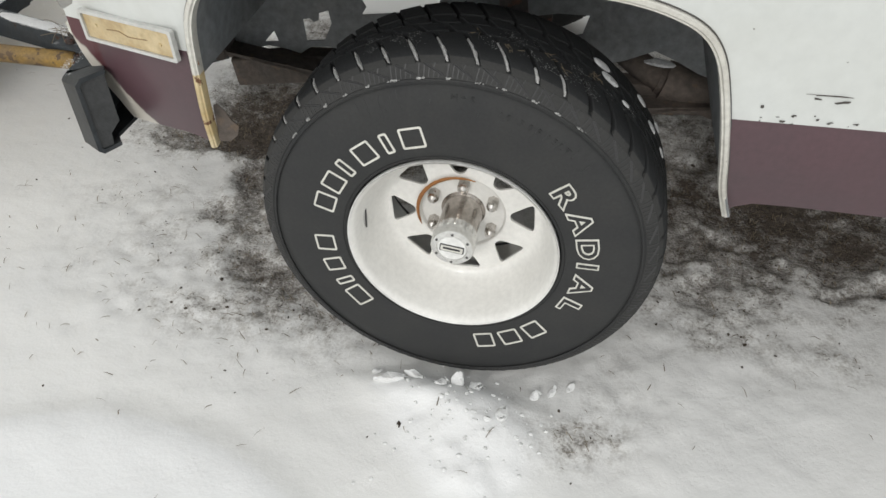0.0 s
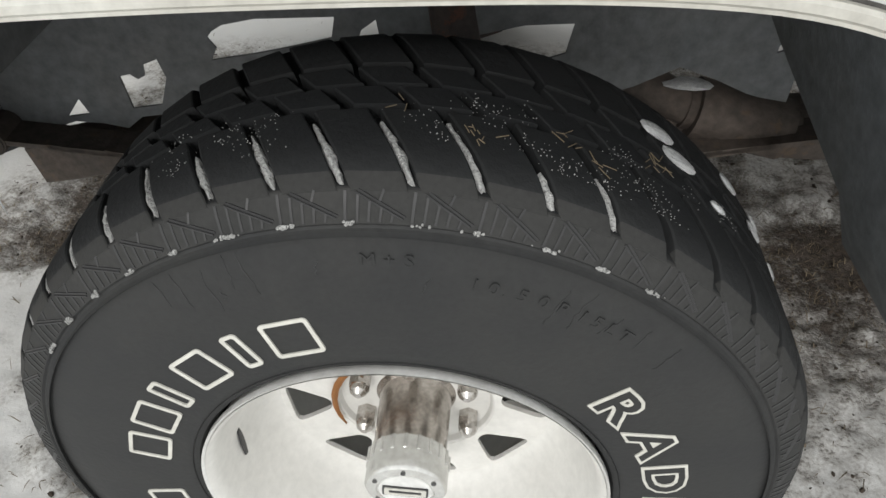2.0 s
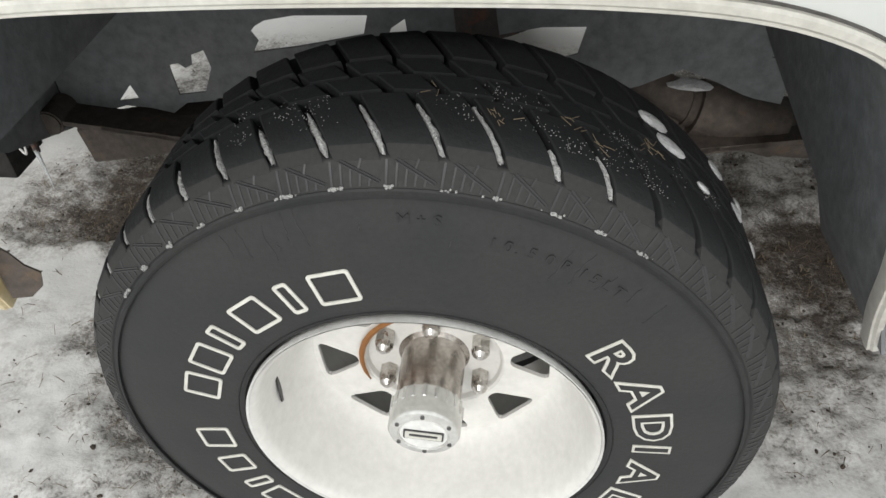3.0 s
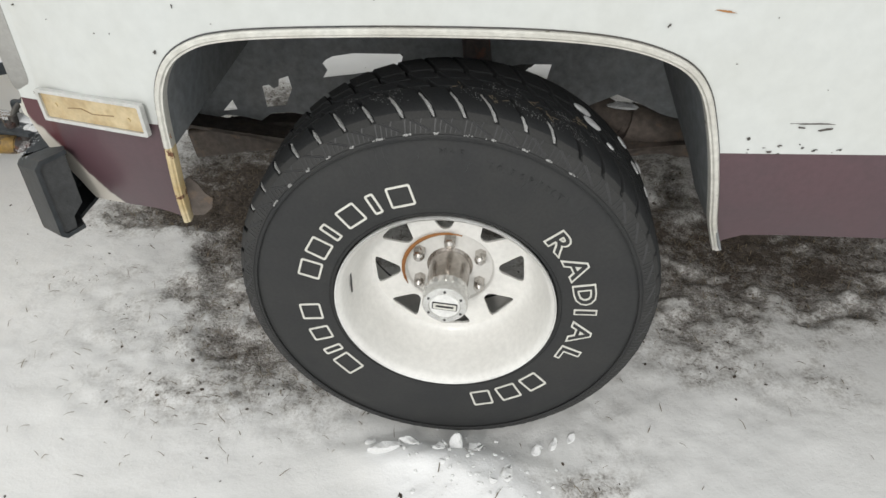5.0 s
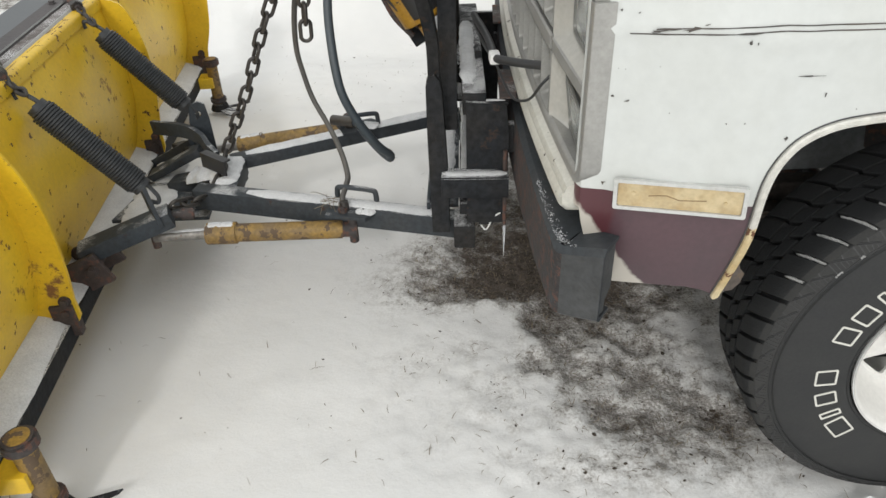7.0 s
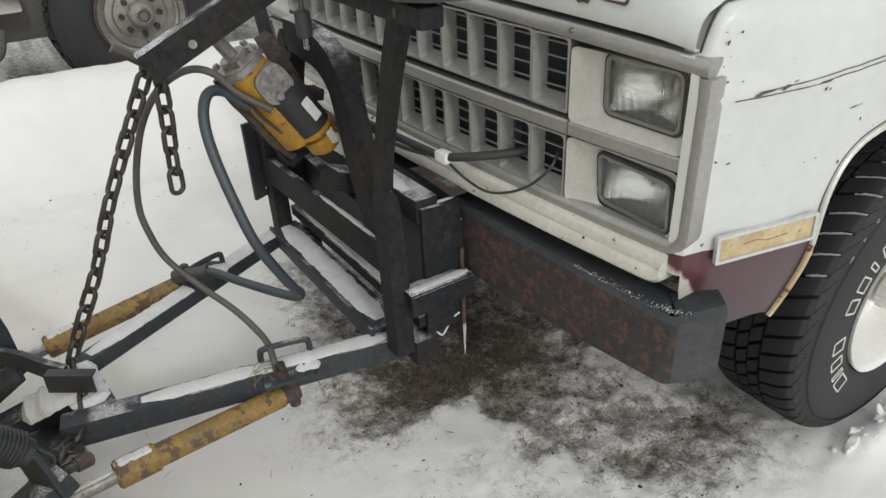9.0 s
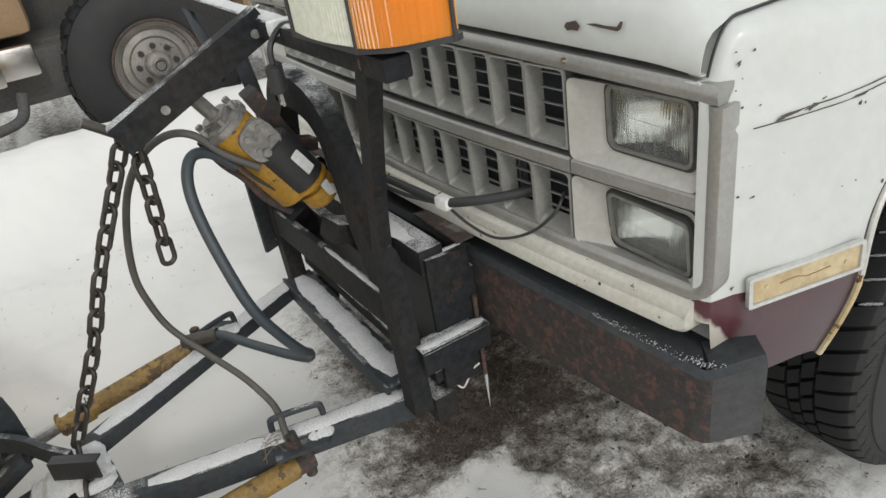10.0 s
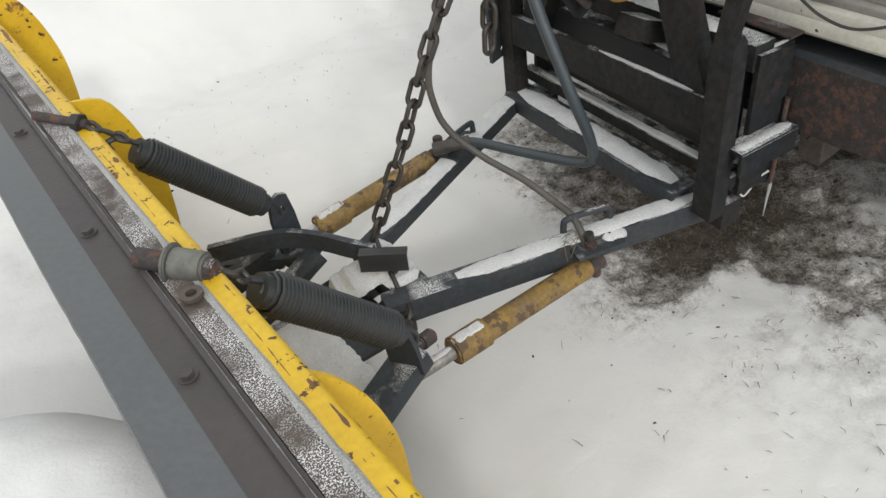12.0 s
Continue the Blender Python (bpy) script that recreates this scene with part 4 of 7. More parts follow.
front_beam(bm, 0.112, 0.3625, 0.9145, 0.944, 0.003, 0.03, 0.004, 3)
front_beam(bm, WIDE - 0.3625, WIDE - 0.112, 0.9145, 0.944, 0.003, 0.03, 0.004, 3)
front_beam(bm, 0.3655, WIDE - 0.3655, 0.9150, 0.946, 0.005, 0.03, 0.004, 14)
tpart("centre_bar", bm, ARGENT, parent=grille)


def cell_mesh(high):
    """One cell: a rim with round corners, walls that narrow inwards and a sloping floor."""
    bm = bm_new()
    w, h = PITCH_Y, high
    m = axes((0, 0, 0), (0, -1, 0), (0, 0, 1))
    slab(bm, rounded(w - 0.0008, h, 0.002), 0.006, m @ Matrix.Translation((0, 0, -0.0045)), [rounded(w - 0.0075, h - 0.007, 0.009)])
    rows = []
    for deep, dw, lo, hi, r in ((-0.002, 0.0075, 0.0035, 0.0035, 0.009), (0.004, 0.0095, 0.005, 0.0045, 0.009), (0.020, 0.0125, 0.013, 0.006, 0.006), (0.036, 0.0155, 0.022, 0.007, 0.003)):
        loop = rounded(w - dw, h - lo - hi, r)
        rows.append([m @ Vector((px, py + (lo - hi) / 2, -deep)) for px, py in loop + loop[:1]])
    grid(bm, rows)
    return outer_shape(bm, "grille_cell", [ARGENTCELL])


def rung_mesh():
    bm = bm_new()
    box(bm, (0, 0, 0), (0.006, PITCH_Y - 0.010, 0.0030), bevel=0.0008)
    return outer_shape(bm, "screen_rung", [ARGENT])


def front_at(y, z, deep=0.0):
    """A place on the front, turned as the front turns there."""
    lean = math.atan((nose(y + 0.03) - nose(y - 0.03)) / 0.06)
    return TURN @ Matrix.Translation((nose(y) + deep, y, z)) @ Matrix.Rotation(-lean, 4, "Z")


RUNG = rung_mesh()
for z0, z1 in ROWS:
    shape_c = cell_mesh(z1 - z0)
    for k in range(N_CELLS):
        y = Y0 + (k + 0.5) * PITCH_Y
        up_ = crown(y) * 0.55 if z0 > 0.9 else 0.0
        cell = new("grille_cell", shape_c)
        cell.parent = grille
        cell.matrix_basis = front_at(y, (z0 + z1) / 2 + up_)
        for j in range(4):
            ob = new("screen_rung", RUNG)
            ob.parent = grille
            ob.matrix_basis = front_at(y, z0 + 0.034 + 0.0285 * j * (z1 - z0) / 0.143 + up_, 0.034)
bm = bm_new()
front_beam(bm, 0.3685, WIDE - 0.3685, 1.0845, 1.0925, -0.004, 0.02, 0.001, 20, True)
tpart("cell_top_strip", bm, ARGENTCELL, parent=grille)
bm = bm_new()
sweep(bm, [Vector((nose(y) + 0.105, y, 0.93)) for y in np.linspace(0.10, 1.90, 13)], [(-0.01, -0.2), (-0.01, 0.2), (0.01, 0.2), (0.01, -0.2)])
tpart("radiator_support", bm, RADIATOR)
for y in (0.361, WIDE - 0.361):
    bm = bm_new()
    rod(bm, (nose(y) - 0.0095, y, 1.104 + crown(y)), (nose(y) + 0.01, y, 1.104 + crown(y)), 0.0055, 12, bevel=0.001)
    rod(bm, (nose(y) - 0.0105, y, 1.104 + crown(y)), (nose(y) - 0.008, y, 1.104 + crown(y)), 0.0028, 8)
    tpart("grille_screw", bm, CHROME, parent=grille)


def headlight(yc, zc, down, twist):
    """A rectangular sealed-beam lamp in its dark ring, aimed by down and twist degrees."""
    m = axes((-0.737, yc, zc), (0, -1, 0), (0, 0, 1)) @ Matrix.Rotation(radians(down), 4, "X") @ Matrix.Rotation(radians(twist), 4, "Z")
    bm = bm_new()
    slab(bm, rounded(0.184, 0.120, 0.020), 0.010, m @ Matrix.Translation((0, 0, -0.010)), [rounded(0.166, 0.104, 0.015)])
    lamp = tpart("headlight", bm, LAMPRING, "rectangular sealed-beam headlight with a fluted lens")
    bm = bm_new()
    slab(bm, rounded(0.173, 0.110, 0.017), 0.007, m @ Matrix.Translation((0, 0, -0.004)), [rounded(0.161, 0.099, 0.013)])
    tpart("lamp_rim", bm, LAMPRIM, parent=lamp)
    bm = bm_new()
    rows = []
    for i in range(161):
        u = -1 + 2 * i / 160
        rows.append([m @ Vector((0.082 * u, 0.051 * v, 0.007 * (1 - u * u * 0.8) * (1 - v * v * 0.8) - 0.003 + 0.00022 * math.cos(math.pi * 40 * u) * (1 if abs(u) > 0.55 or v < -0.3 else 0.15))) for v in np.linspace(-1, 1, 13)])
    grid(bm, rows)
    thicken(bm, 0.003, (-1, 0, 0))
    tpart("lens", bm, CLEAR, parent=lamp)
    bm = bm_new()
    # two raised seams moulded across the glass
    for y_, a_ in ((-0.018, 0.05), (0.006, 0.04)):
        line = [m @ Vector((0.074 * u, y_ - a_ * 0.1 * u, 0.007 * (1 - u * u * 0.8) * (1 - (y_ / 0.051) ** 2 * 0.8) - 0.0026)) for u in np.linspace(-1, 1, 25)]
        sweep(bm, line, [(-0.0006, -0.0004), (-0.0006, 0.0004), (0.0006, 0.0004), (0.0006, -0.0004)])
    tpart("lens_seam", bm, CLEAR, parent=lamp)
    bm = bm_new()
    rows = []
    for i in range(25):
        u = -1 + 2 * i / 24
        rows.append([m @ Vector((0.082 * u, 0.051 * v, -0.006 - 0.078 * max(0.0, 1 - (0.80 * u) ** 2 - (0.62 * v) ** 2))) for v in np.linspace(-1, 1, 17)])
    grid(bm, rows)
    tpart("reflector", bm, REFLECTOR, parent=lamp)
    bm = bm_new()
    rod(bm, m @ Vector((0, 0.004, -0.082)), m @ Vector((0, 0.004, -0.046)), 0.007, 12, bevel=0.002)
    tpart("bulb_shield", bm, ZINC, parent=lamp)


for yc in (0.213, WIDE - 0.213):
    headlight(yc, 1.029, 1.0, 1.0)
    headlight(yc, 0.838, 8.0, -2.5 if yc < 1 else 0.0)
    # the recessed pockets round the lamps, deep on the grille's side
    for z0, z1 in ((0.9445, 1.090), (0.7780, 0.914)):
        s = 1 if yc < 1 else -1
        bm = bm_new()
        rows = []
        zm = 1.029 if z0 > 0.9 else 0.838
        for f, r in ((0.0, 0.014), (0.06, 0.014), (0.5, 0.018), (0.94, 0.022), (1.0, 0.022)):
            ya, yb = 0.1105 + (0.1205 - 0.1105) * f, 0.3640 + (0.3040 - 0.3640) * f
            za, zb = z0 + (zm - 0.059 - z0) * f, z1 + (min(zm + 0.059, z1 - 0.002) - z1) * f
            loop = [(px + (ya + yb) / 2, pz + (za + zb) / 2) for px, pz in rounded(yb - ya, zb - za, r)]
            rows.append([Vector(((nose(y) - 0.001) * (1 - f) + -0.7335 * f, y if s > 0 else WIDE - y, z)) for y, z in loop + loop[:1]])
        grid(bm, rows)
        pocket = tpart("headlight_pocket", bm, ARGENTLIT, "recessed argent headlight bezel")
        bm = bm_new()
        slab(bm, rounded(0.268, z1 - z0, 0.012), 0.004, axes((-0.655, yc + 0.032 * s, (z0 + z1) / 2), (0, -1, 0), (0, 0, 1)))
        tpart("pocket_back", bm, BLACK, parent=pocket)

# cream valance under the grille
bm = bm_new()
rows = []
for y in [0.108, 0.109, 0.112, 0.117, 0.125, 0.135] + list(np.linspace(0.148, WIDE - 0.148, 36)) + [WIDE - v for v in (0.135, 0.125, 0.117, 0.112, 0.109, 0.108)]:
    f = nose(y)
    e = min(1.0, min(y - 0.108, WIDE - 0.108 - y) / 0.04)
    sag = 0.020 * (1 - math.sqrt(max(0.0, 1 - (1 - e) ** 2)))
    rows.append([Vector((f + dx, y, z + (sag if z < 0.72 else 0))) for dx, z in ((0.03, 0.757), (-0.004, 0.755), (-0.016, 0.748), (-0.020, 0.736), (-0.018, 0.726), (-0.024, 0.716), (-0.023, 0.698), (-0.012, 0.688), (0.02, 0.686))])
first, last = rows[0], rows[-1]
rows.insert(0, [Vector((nose(0.107) + 0.03, 0.1075, max(p.z, 0.695))) for p in first])
rows.append([Vector((nose(0.107) + 0.03, WIDE - 0.1075, max(p.z, 0.695))) for p in last])
grid(bm, rows)
tpart("valance", bm, CREAM, "cream painted valance with chipped lower edge")

# steel channel bumper with an angled end
def bumper_section(x, y, nx_, ny_, z0, z1, deep):
    return [Vector((x + nx_ * d, y + ny_ * d, z)) for d, z in
            ((deep * 0.8, z0 + 0.004), (0.010, z0), (0.0, z0 + 0.010), (0.0, z1 - 0.012), (0.012, z1), (deep, z1 + 0.002), (deep, z1 - 0.006), (0.014, z1 - 0.010), (0.008, z1 - 0.016), (0.008, z0 + 0.014), (0.014, z0 + 0.009), (deep * 0.8, z0 + 0.012))]


bm = bm_new()
half = [(-0.706, -0.004, 0.58, 0.81, 0.514, 0.680, 0.060), (-0.772, 0.047, 0.62, 0.78, 0.494, 0.655, 0.085), (-0.779, 0.055, 0.80, 0.60, 0.493, 0.653, 0.085), (-0.784, 0.068, 0.95, 0.25, 0.493, 0.653, 0.085), (-0.796, 0.25, 1, 0, 0.482, 0.655, 0.09), (-0.806, 0.50, 1, 0, 0.470, 0.656, 0.10)]
stations = half + [(-0.815, 1.0, 1, 0, 0.466, 0.654, 0.10)] + [(x, WIDE - y, nx_, -ny_, z0, z1, d) for x, y, nx_, ny_, z0, z1, d in half[::-1]]
rings = [[bm.verts.new(p) for p in bumper_section(*s)] for s in stations]
for i, (a, b) in enumerate(zip(rings, rings[1:])):
    for k in range(len(a)):
        f = bm.faces.new((a[k], a[(k + 1) % len(a)], b[(k + 1) % len(a)], b[k]))
        wrap = i in (0, len(rings) - 2)
        f.material_index = (2 if wrap else 0) if k in (1, 2) else 1
bm.faces.new(rings[0]).material_index = 1
bm.faces.new(rings[-1][::-1]).material_index = 1
bumper = tpart("bumper", bm, [BUMPERFACE, BUMPERTOP, BUMPEREND], "dark steel channel bumper with a rusted face", sharp=30)
bm = bm_new()
rng = random.Random(31)
for _ in range(260):
    y = rng.uniform(0.035, 0.30) if rng.random() < 0.8 else rng.uniform(0.035, 0.09)
    i = max(k for k in range(5) if half[k][1] <= y)
    s = (y - half[i][1]) / (half[i + 1][1] - half[i][1])
    x = half[i][0] + s * (half[i + 1][0] - half[i][0]) + 0.004 + abs(rng.gauss(0, 0.008))
    q = bmesh.new()
    bmesh.ops.create_icosphere(q, subdivisions=1, radius=rng.uniform(0.0004, 0.0011))
    join(bm, q, Matrix.Translation((x, y + rng.uniform(0, 0.01), 0.657 + 0.006 * (y < 0.09))) @ Matrix.Diagonal((1, 1, 0.7, 1)))
snow_b = tpart("snow_dusting", bm, DUSTSNOW, parent=bumper)
tagged(snow_b, kind="stuff")
for x, y, nx_, ny_, z0, z1, deep in (half[0], (half[0][0], WIDE - half[0][1], half[0][2], -half[0][3], *half[0][4:])):
    bm = bm_new()
    slab(bm, [(0.006, z0 + 0.010), (0.034, z0 + 0.010), (0.036, z0 + 0.035), (0.058, z0 + 0.055), (0.058, z1 - 0.006), (0.010, z1 - 0.008)], 0.006, axes((x, y, 0), (nx_, ny_, 0), (0, 0, 1)) @ Matrix.Translation((0, 0, -0.010 if ny_ > 0 else 0.004)))
    tpart("bumper_end_plate", bm, BUMPEREND, "grey steel plate closing the bumper's end", parent=bumper)
# side marker lamp
for flip in (False, True):
    bm = bm_new()
    xa, xb, z0, z1 = -0.688, -0.479, 0.742, 0.800
    ya, yb = side_in(xa, 0.77), side_in(xb, 0.77)
    if flip:
        ya, yb = WIDE - ya, WIDE - yb
    sgn = -1 if not flip else 1
    o = Vector(((xa + xb) / 2, (ya + yb) / 2 + sgn * 0.0085, (z0 + z1) / 2))
    m = axes(o, (xb - xa, yb - ya, 0.009), (0, 0, 1))
    if flip:
        m = m @ Matrix.Rotation(math.pi, 4, "Y")
    length = math.hypot(xb - xa, yb - ya)
    slab(bm, rounded(length, z1 - z0, 0.004), 0.009, m, [rounded(length - 0.014, z1 - z0 - 0.012, 0.003)])
    lamp = tpart("side_marker", bm, BEZEL, "yellowed side marker lamp in a bright frame")
    bm = bm_new()
    slab(bm, rounded(length - 0.015, z1 - z0 - 0.013, 0.003), 0.005, m)
    tpart("marker_lens", bm, MARKER, parent=lamp)
    for px in (-0.075, 0.075):
        bm = bm_new()
        rod(bm, m @ Vector((px, -0.006 * (px > 0) + 0.003, 0.002)), m @ Vector((px, -0.006 * (px > 0) + 0.003, 0.0070)), 0.0034, 10)
        tpart("lens_screw", bm, LIPRUST, parent=lamp)
    bm = bm_new()
    sweep(bm, [m @ Vector((*q, 0.0055)) for q in ((-0.05, 0.0), (-0.035, 0.002), (-0.02, 0.003), (-0.008, -0.001), (0.0, -0.004), (0.02, -0.003), (0.045, -0.001))], [(-0.0006, -0.0006), (-0.0006, 0.0006), (0.0006, 0.0006), (0.0006, -0.0006)])
    tpart("lens_crack", bm, MARKERCRACK, parent=lamp)


# ---- wheel ----
HUB_AT = Vector((0.008, 0.0, 0.412))


def polar(centre, r, a, y):
    return Vector((centre[0] + r * math.cos(a), centre[1] + y, centre[2] + r * math.sin(a)))


SHOULDER = [(0.3610, 0.0085), (0.3628, 0.0100), (0.3650, 0.0088), (0.372, 0.0118), (0.380, 0.0158), (0.3870, 0.0205), (0.3878, 0.0225)]
CROWN = [(0.0195, 0.3868), (0.0255, 0.3918), (0.034, 0.3965), (0.044, 0.3998), (0.056, 0.4018), (0.075, 0.4025), (0.3, 0.4025)]


def shoulder_y(r):
    return float(np.interp(r, [p[0] for p in SHOULDER[2:]], [p[1] for p in SHOULDER[2:]]))


BLOCK_COUNT = 49
PITCH = 2 * math.pi / BLOCK_COUNT
TREAD_TURN = radians(4.7)
TYRE_WIDE = 0.268


def tyre_mesh():
    """The tyre's casing round the origin; the outer side faces -y."""
    bm = bm_new()
    outer = [(0.203, 0.034), (0.2065, 0.014), (0.212, 0.004), (0.222, 0.0012), (0.232, 0.0004), (0.292, 0.0), (0.320, 0.0012), (0.340, 0.004), (0.356, 0.0085)] + SHOULDER + [(0.3880, 0.040), (0.3885, 0.0575)]
    lathe(bm, outer + [(r, TYRE_WIDE - y) for r, y in outer[::-1]], (0, 0, 0), 144)
    for f in bm.faces:
        c = f.calc_center_median()
        r = math.hypot(c.x, c.z)
        if r > 0.364:
            f.material_index = 2 if 0.023 > c.y or c.y > TYRE_WIDE - 0.023 else 1
    for r in (0.218, 0.3575):
        lathe(bm, [(r - 0.0012, 0.004), (r, -0.0006 + (0.009 if r > 0.3 else 0.0015)), (r + 0.0012, 0.006 + (0.004 if r > 0.3 else 0))], (0, 0, 0), 144)
    return bm


def tread_block(a0, a1, y0, y1, lean, curve=False):
    """One block of the tread, standing on the casing at angle 0."""
    bm = bm_new()
    rows = []
    for s in np.linspace(0, 1, 8 if curve else 3):
        y = y0 + (y1 - y0) * s
        b0, b1 = a0 + lean * s, a1 + lean * s
        t = float(np.interp(min(y, TYRE_WIDE - y), [p[0] for p in CROWN], [p[1] for p in CROWN]))
        low = min(0.386, t - 0.002)
        rows.append([polar((0, 0, 0), r, a, y) for r, a in ((low, b0), (t - 0.0012, b0 + 0.001), (t, b0 + 0.0045), (t, b1 - 0.0045), (t - 0.0012, b1 - 0.001), (low, b1))])
    v = grid(bm, rows)
    bm.faces.new(v[0])
    bm.faces.new(v[-1][::-1])
    for f in bm.faces:
        c = f.calc_center_median().y
        f.material_index = 1 if c < 0.032 or c > TYRE_WIDE - 0.032 else 0
    return bm


def shoulder_mark():
    """The slanted double bar and short ribs moulded on the shoulder, at angle 0."""
    bm = bm_new()

    def bar(a0, r0, a1, r1, w):
        p = [polar((0, 0, 0), r0 + (r1 - r0) * s, a0 + (a1 - a0) * s, shoulder_y(r0 + (r1 - r0) * s) - 0.0001) for s in np.linspace(0, 1, 4)]
        sweep(bm, p, [(-w, -0.0006), (-w, 0.0005), (w, 0.0005), (w, -0.0006)], up=(0, -1, 0))

    p = PITCH
    bar(p * 0.12, 0.3700, p * 0.80, 0.3865, 0.0010)
    bar(p * 0.16, 0.3685, p * 0.84, 0.3850, 0.0009)
    for j, u in enumerate((0.30, 0.47, 0.64, 0.81)):
        bar(p * (u + 0.03), 0.3662, p * u, 0.3700 + 0.0037 * (j + 0.7), 0.0009)
    bar(p * 0.50, 0.3795, p * 0.44, 0.3868, 0.0009)
    bar(p * 1.02, 0.3665, p * 0.99, 0.3860, 0.0011)
    return bm


BLOCKS = ((PITCH * 0.08, PITCH * 0.92, 0.0195, 0.099, 0.098, True), (PITCH * 0.30, PITCH * 1.10, 0.106, 0.132, 0.05), (PITCH * 0.02, PITCH * 0.82, 0.137, 0.163, 0.05), (PITCH * 0.08, PITCH * 0.92, 0.2485, 0.170, -0.098, True))


def rim_mesh():
    bm = bm_new()
    lathe(bm, [(0.190, 0.05), (0.198, 0.022), (0.203, 0.006), (0.2055, -0.001), (0.2085, -0.003), (0.2085, 0.004), (0.2045, 0.012), (0.200, 0.03)], (0, 0, 0), 120, mat=1)
    lathe(bm, [(0.2050, -0.0015), (0.2010, 0.003), (0.1985, 0.0075), (0.1965, 0.014), (0.1935, 0.030), (0.1885, 0.055), (0.182, 0.078), (0.174, 0.098), (0.166, 0.1095), (0.160, 0.1140), (0.1560, 0.1153)], (0, 0, 0), 120)
    lathe(bm, [(0.198, 0.03), (0.196, 0.12), (0.200, 0.24)], (0, 0, 0), 60)
    # the centre disc with eight rounded windows
    holes = []
    for k in range(8):
        a = radians(5 + 45 * k)
        loop = []
        for px, py, rr in ((-0.0375, 0.0175, 0.014), (0.0375, 0.0175, 0.014), (0.008, -0.032, 0.008), (-0.008, -0.032, 0.008)):
            loop.append((px, py, rr))
        pts = []
        for i in range(4):
            p, c, q = Vector(loop[i - 1][:2]), Vector(loop[i][:2]), Vector(loop[(i + 1) % 4][:2])
            d0, d1 = (p - c).normalized(), (q - c).normalized()
            s0, s1 = c + d0 * loop[i][2], c + d1 * loop[i][2]
            for s in (0, 0.33, 0.67, 1):
                pts.append((s0 * (1 - s) + c * s) * (1 - s) + (c * (1 - s) + s1 * s) * s)
        mid = 0.131
        holes.append([((mid + p.y) * math.cos(a) + p.x * math.sin(a), (mid + p.y) * math.sin(a) - p.x * math.cos(a)) for p in pts])
    rim_loop = [(0.1578 * math.cos(2 * math.pi * k / 96), 0.1578 * math.sin(2 * math.pi * k / 96)) for k in range(96)]
    ring_loop = [(0.0915 * math.cos(2 * math.pi * k / 64), 0.0915 * math.sin(2 * math.pi * k / 64)) for k in range(64)]
    slab(bm, rim_loop, 0.006, axes((0, 0.115, 0), (1, 0, 0), (0, 0, 1)) @ Matrix.Translation((0, 0, -0.006)), holes + [ring_loop])
    lathe(bm, [(0.092, 0.115), (0.089, 0.117), (0.0865, 0.124), (0.082, 0.127), (0.045, 0.127)], (0, 0, 0), 64)
    return bm


tyre_at = Matrix.Translation(HUB_AT)
bm = tyre_mesh()
tyre = part("tyre", bm, [RUBBER, TREAD, SCUFF], truck, "black all-terrain tyre with raised white outline lettering", 30, tyre_at)
for v in tyre.data.vertices:
    if v.co.z < 0.012:
        v.co.z = 0.012
spare_bm = tyre_mesh()
for name, makers in (("tread_block", [lambda q=q: tread_block(*q) for q in BLOCKS]), ("shoulder_rib", [shoulder_mark])):
    for make in makers:
        me = outer_shape(make(), name, [TREAD, SCUFF] if name == "tread_block" else [BLACK])
        if name == "tread_block":
            for k in range(BLOCK_COUNT):
                join(spare_bm, make(), Matrix.Rotation(-k * PITCH, 4, "Y"), 1)
        for k in range(BLOCK_COUNT):
            ob = new(name, me)
            ob.parent = tyre
            ob.matrix_basis = tyre_at @ Matrix.Rotation(-(k * PITCH + TREAD_TURN), 4, "Y")
spare = outer_shape(spare_bm, "tyre", [RUBBER, TREAD, SCUFF])
rim = part("wheel_rim", rim_mesh(), [RIM, RIMLIP], truck, "white steel spoke wheel with triangular windows", 35, tyre_at)
bm = bm_new()
slab(bm, [(-0.010, -0.021), (0.000, -0.026), (0.008, -0.020), (0.009, 0.004), (0.006, 0.022), (-0.002, 0.027), (-0.008, 0.016), (-0.012, 0.002)], 0.002, axes(polar(HUB_AT, 0.1866, radians(180), 0.058), (0.15, -0.98, 0), (0, 0, 1)))
part("valve_slot", bm, BLACK, rim)
bm = bm_new()
rows = []
for k in range(41):
    a = radians(75 + 130 * k / 40)
    w = 0.0042 * math.sin(math.pi * k / 40) ** 0.4 * (1 + 0.35 * noise.noise(Vector((k * 0.5, 1, 0))))
    rows.append([polar(HUB_AT, 0.0925 + w, a, 0.1088), polar(HUB_AT, 0.0925, a, 0.1072), polar(HUB_AT, 0.0925 - w, a, 0.1095)])
grid(bm, rows)
thicken(bm, 0.0015, (0, -1, 0))
part("rust_ring", bm, RUST, rim)
for k in range(6):
    a = radians(90 + 60 * k)
    bm = bm_new()
    p = polar(HUB_AT, 0.070, a, 0)
    rod(bm, p + Vector((0, 0.129, 0)), p + Vector((0, 0.106, 0)), 0.0125, 6)
    rod(bm, p + Vector((0, 0.108, 0)), p + Vector((0, 0.101, 0)), 0.0118, 14, 0.0095)
    rod(bm, p + Vector((0, 0.1012, 0)), p + Vector((0, 0.096, 0)), 0.0095, 14, 0.004)
    part("lug_nut", bm, CHROME, rim)
bm = bm_new()
lathe(bm, [(0.0, 0.100), (0.037, 0.100), (0.0385, 0.134), (0.0475, 0.136), (0.0475, 0.128), (0.0415, 0.122), (0.040, 0.050), (0.0405, 0.045), (0.0, 0.045)][1:], HUB_AT, 48)
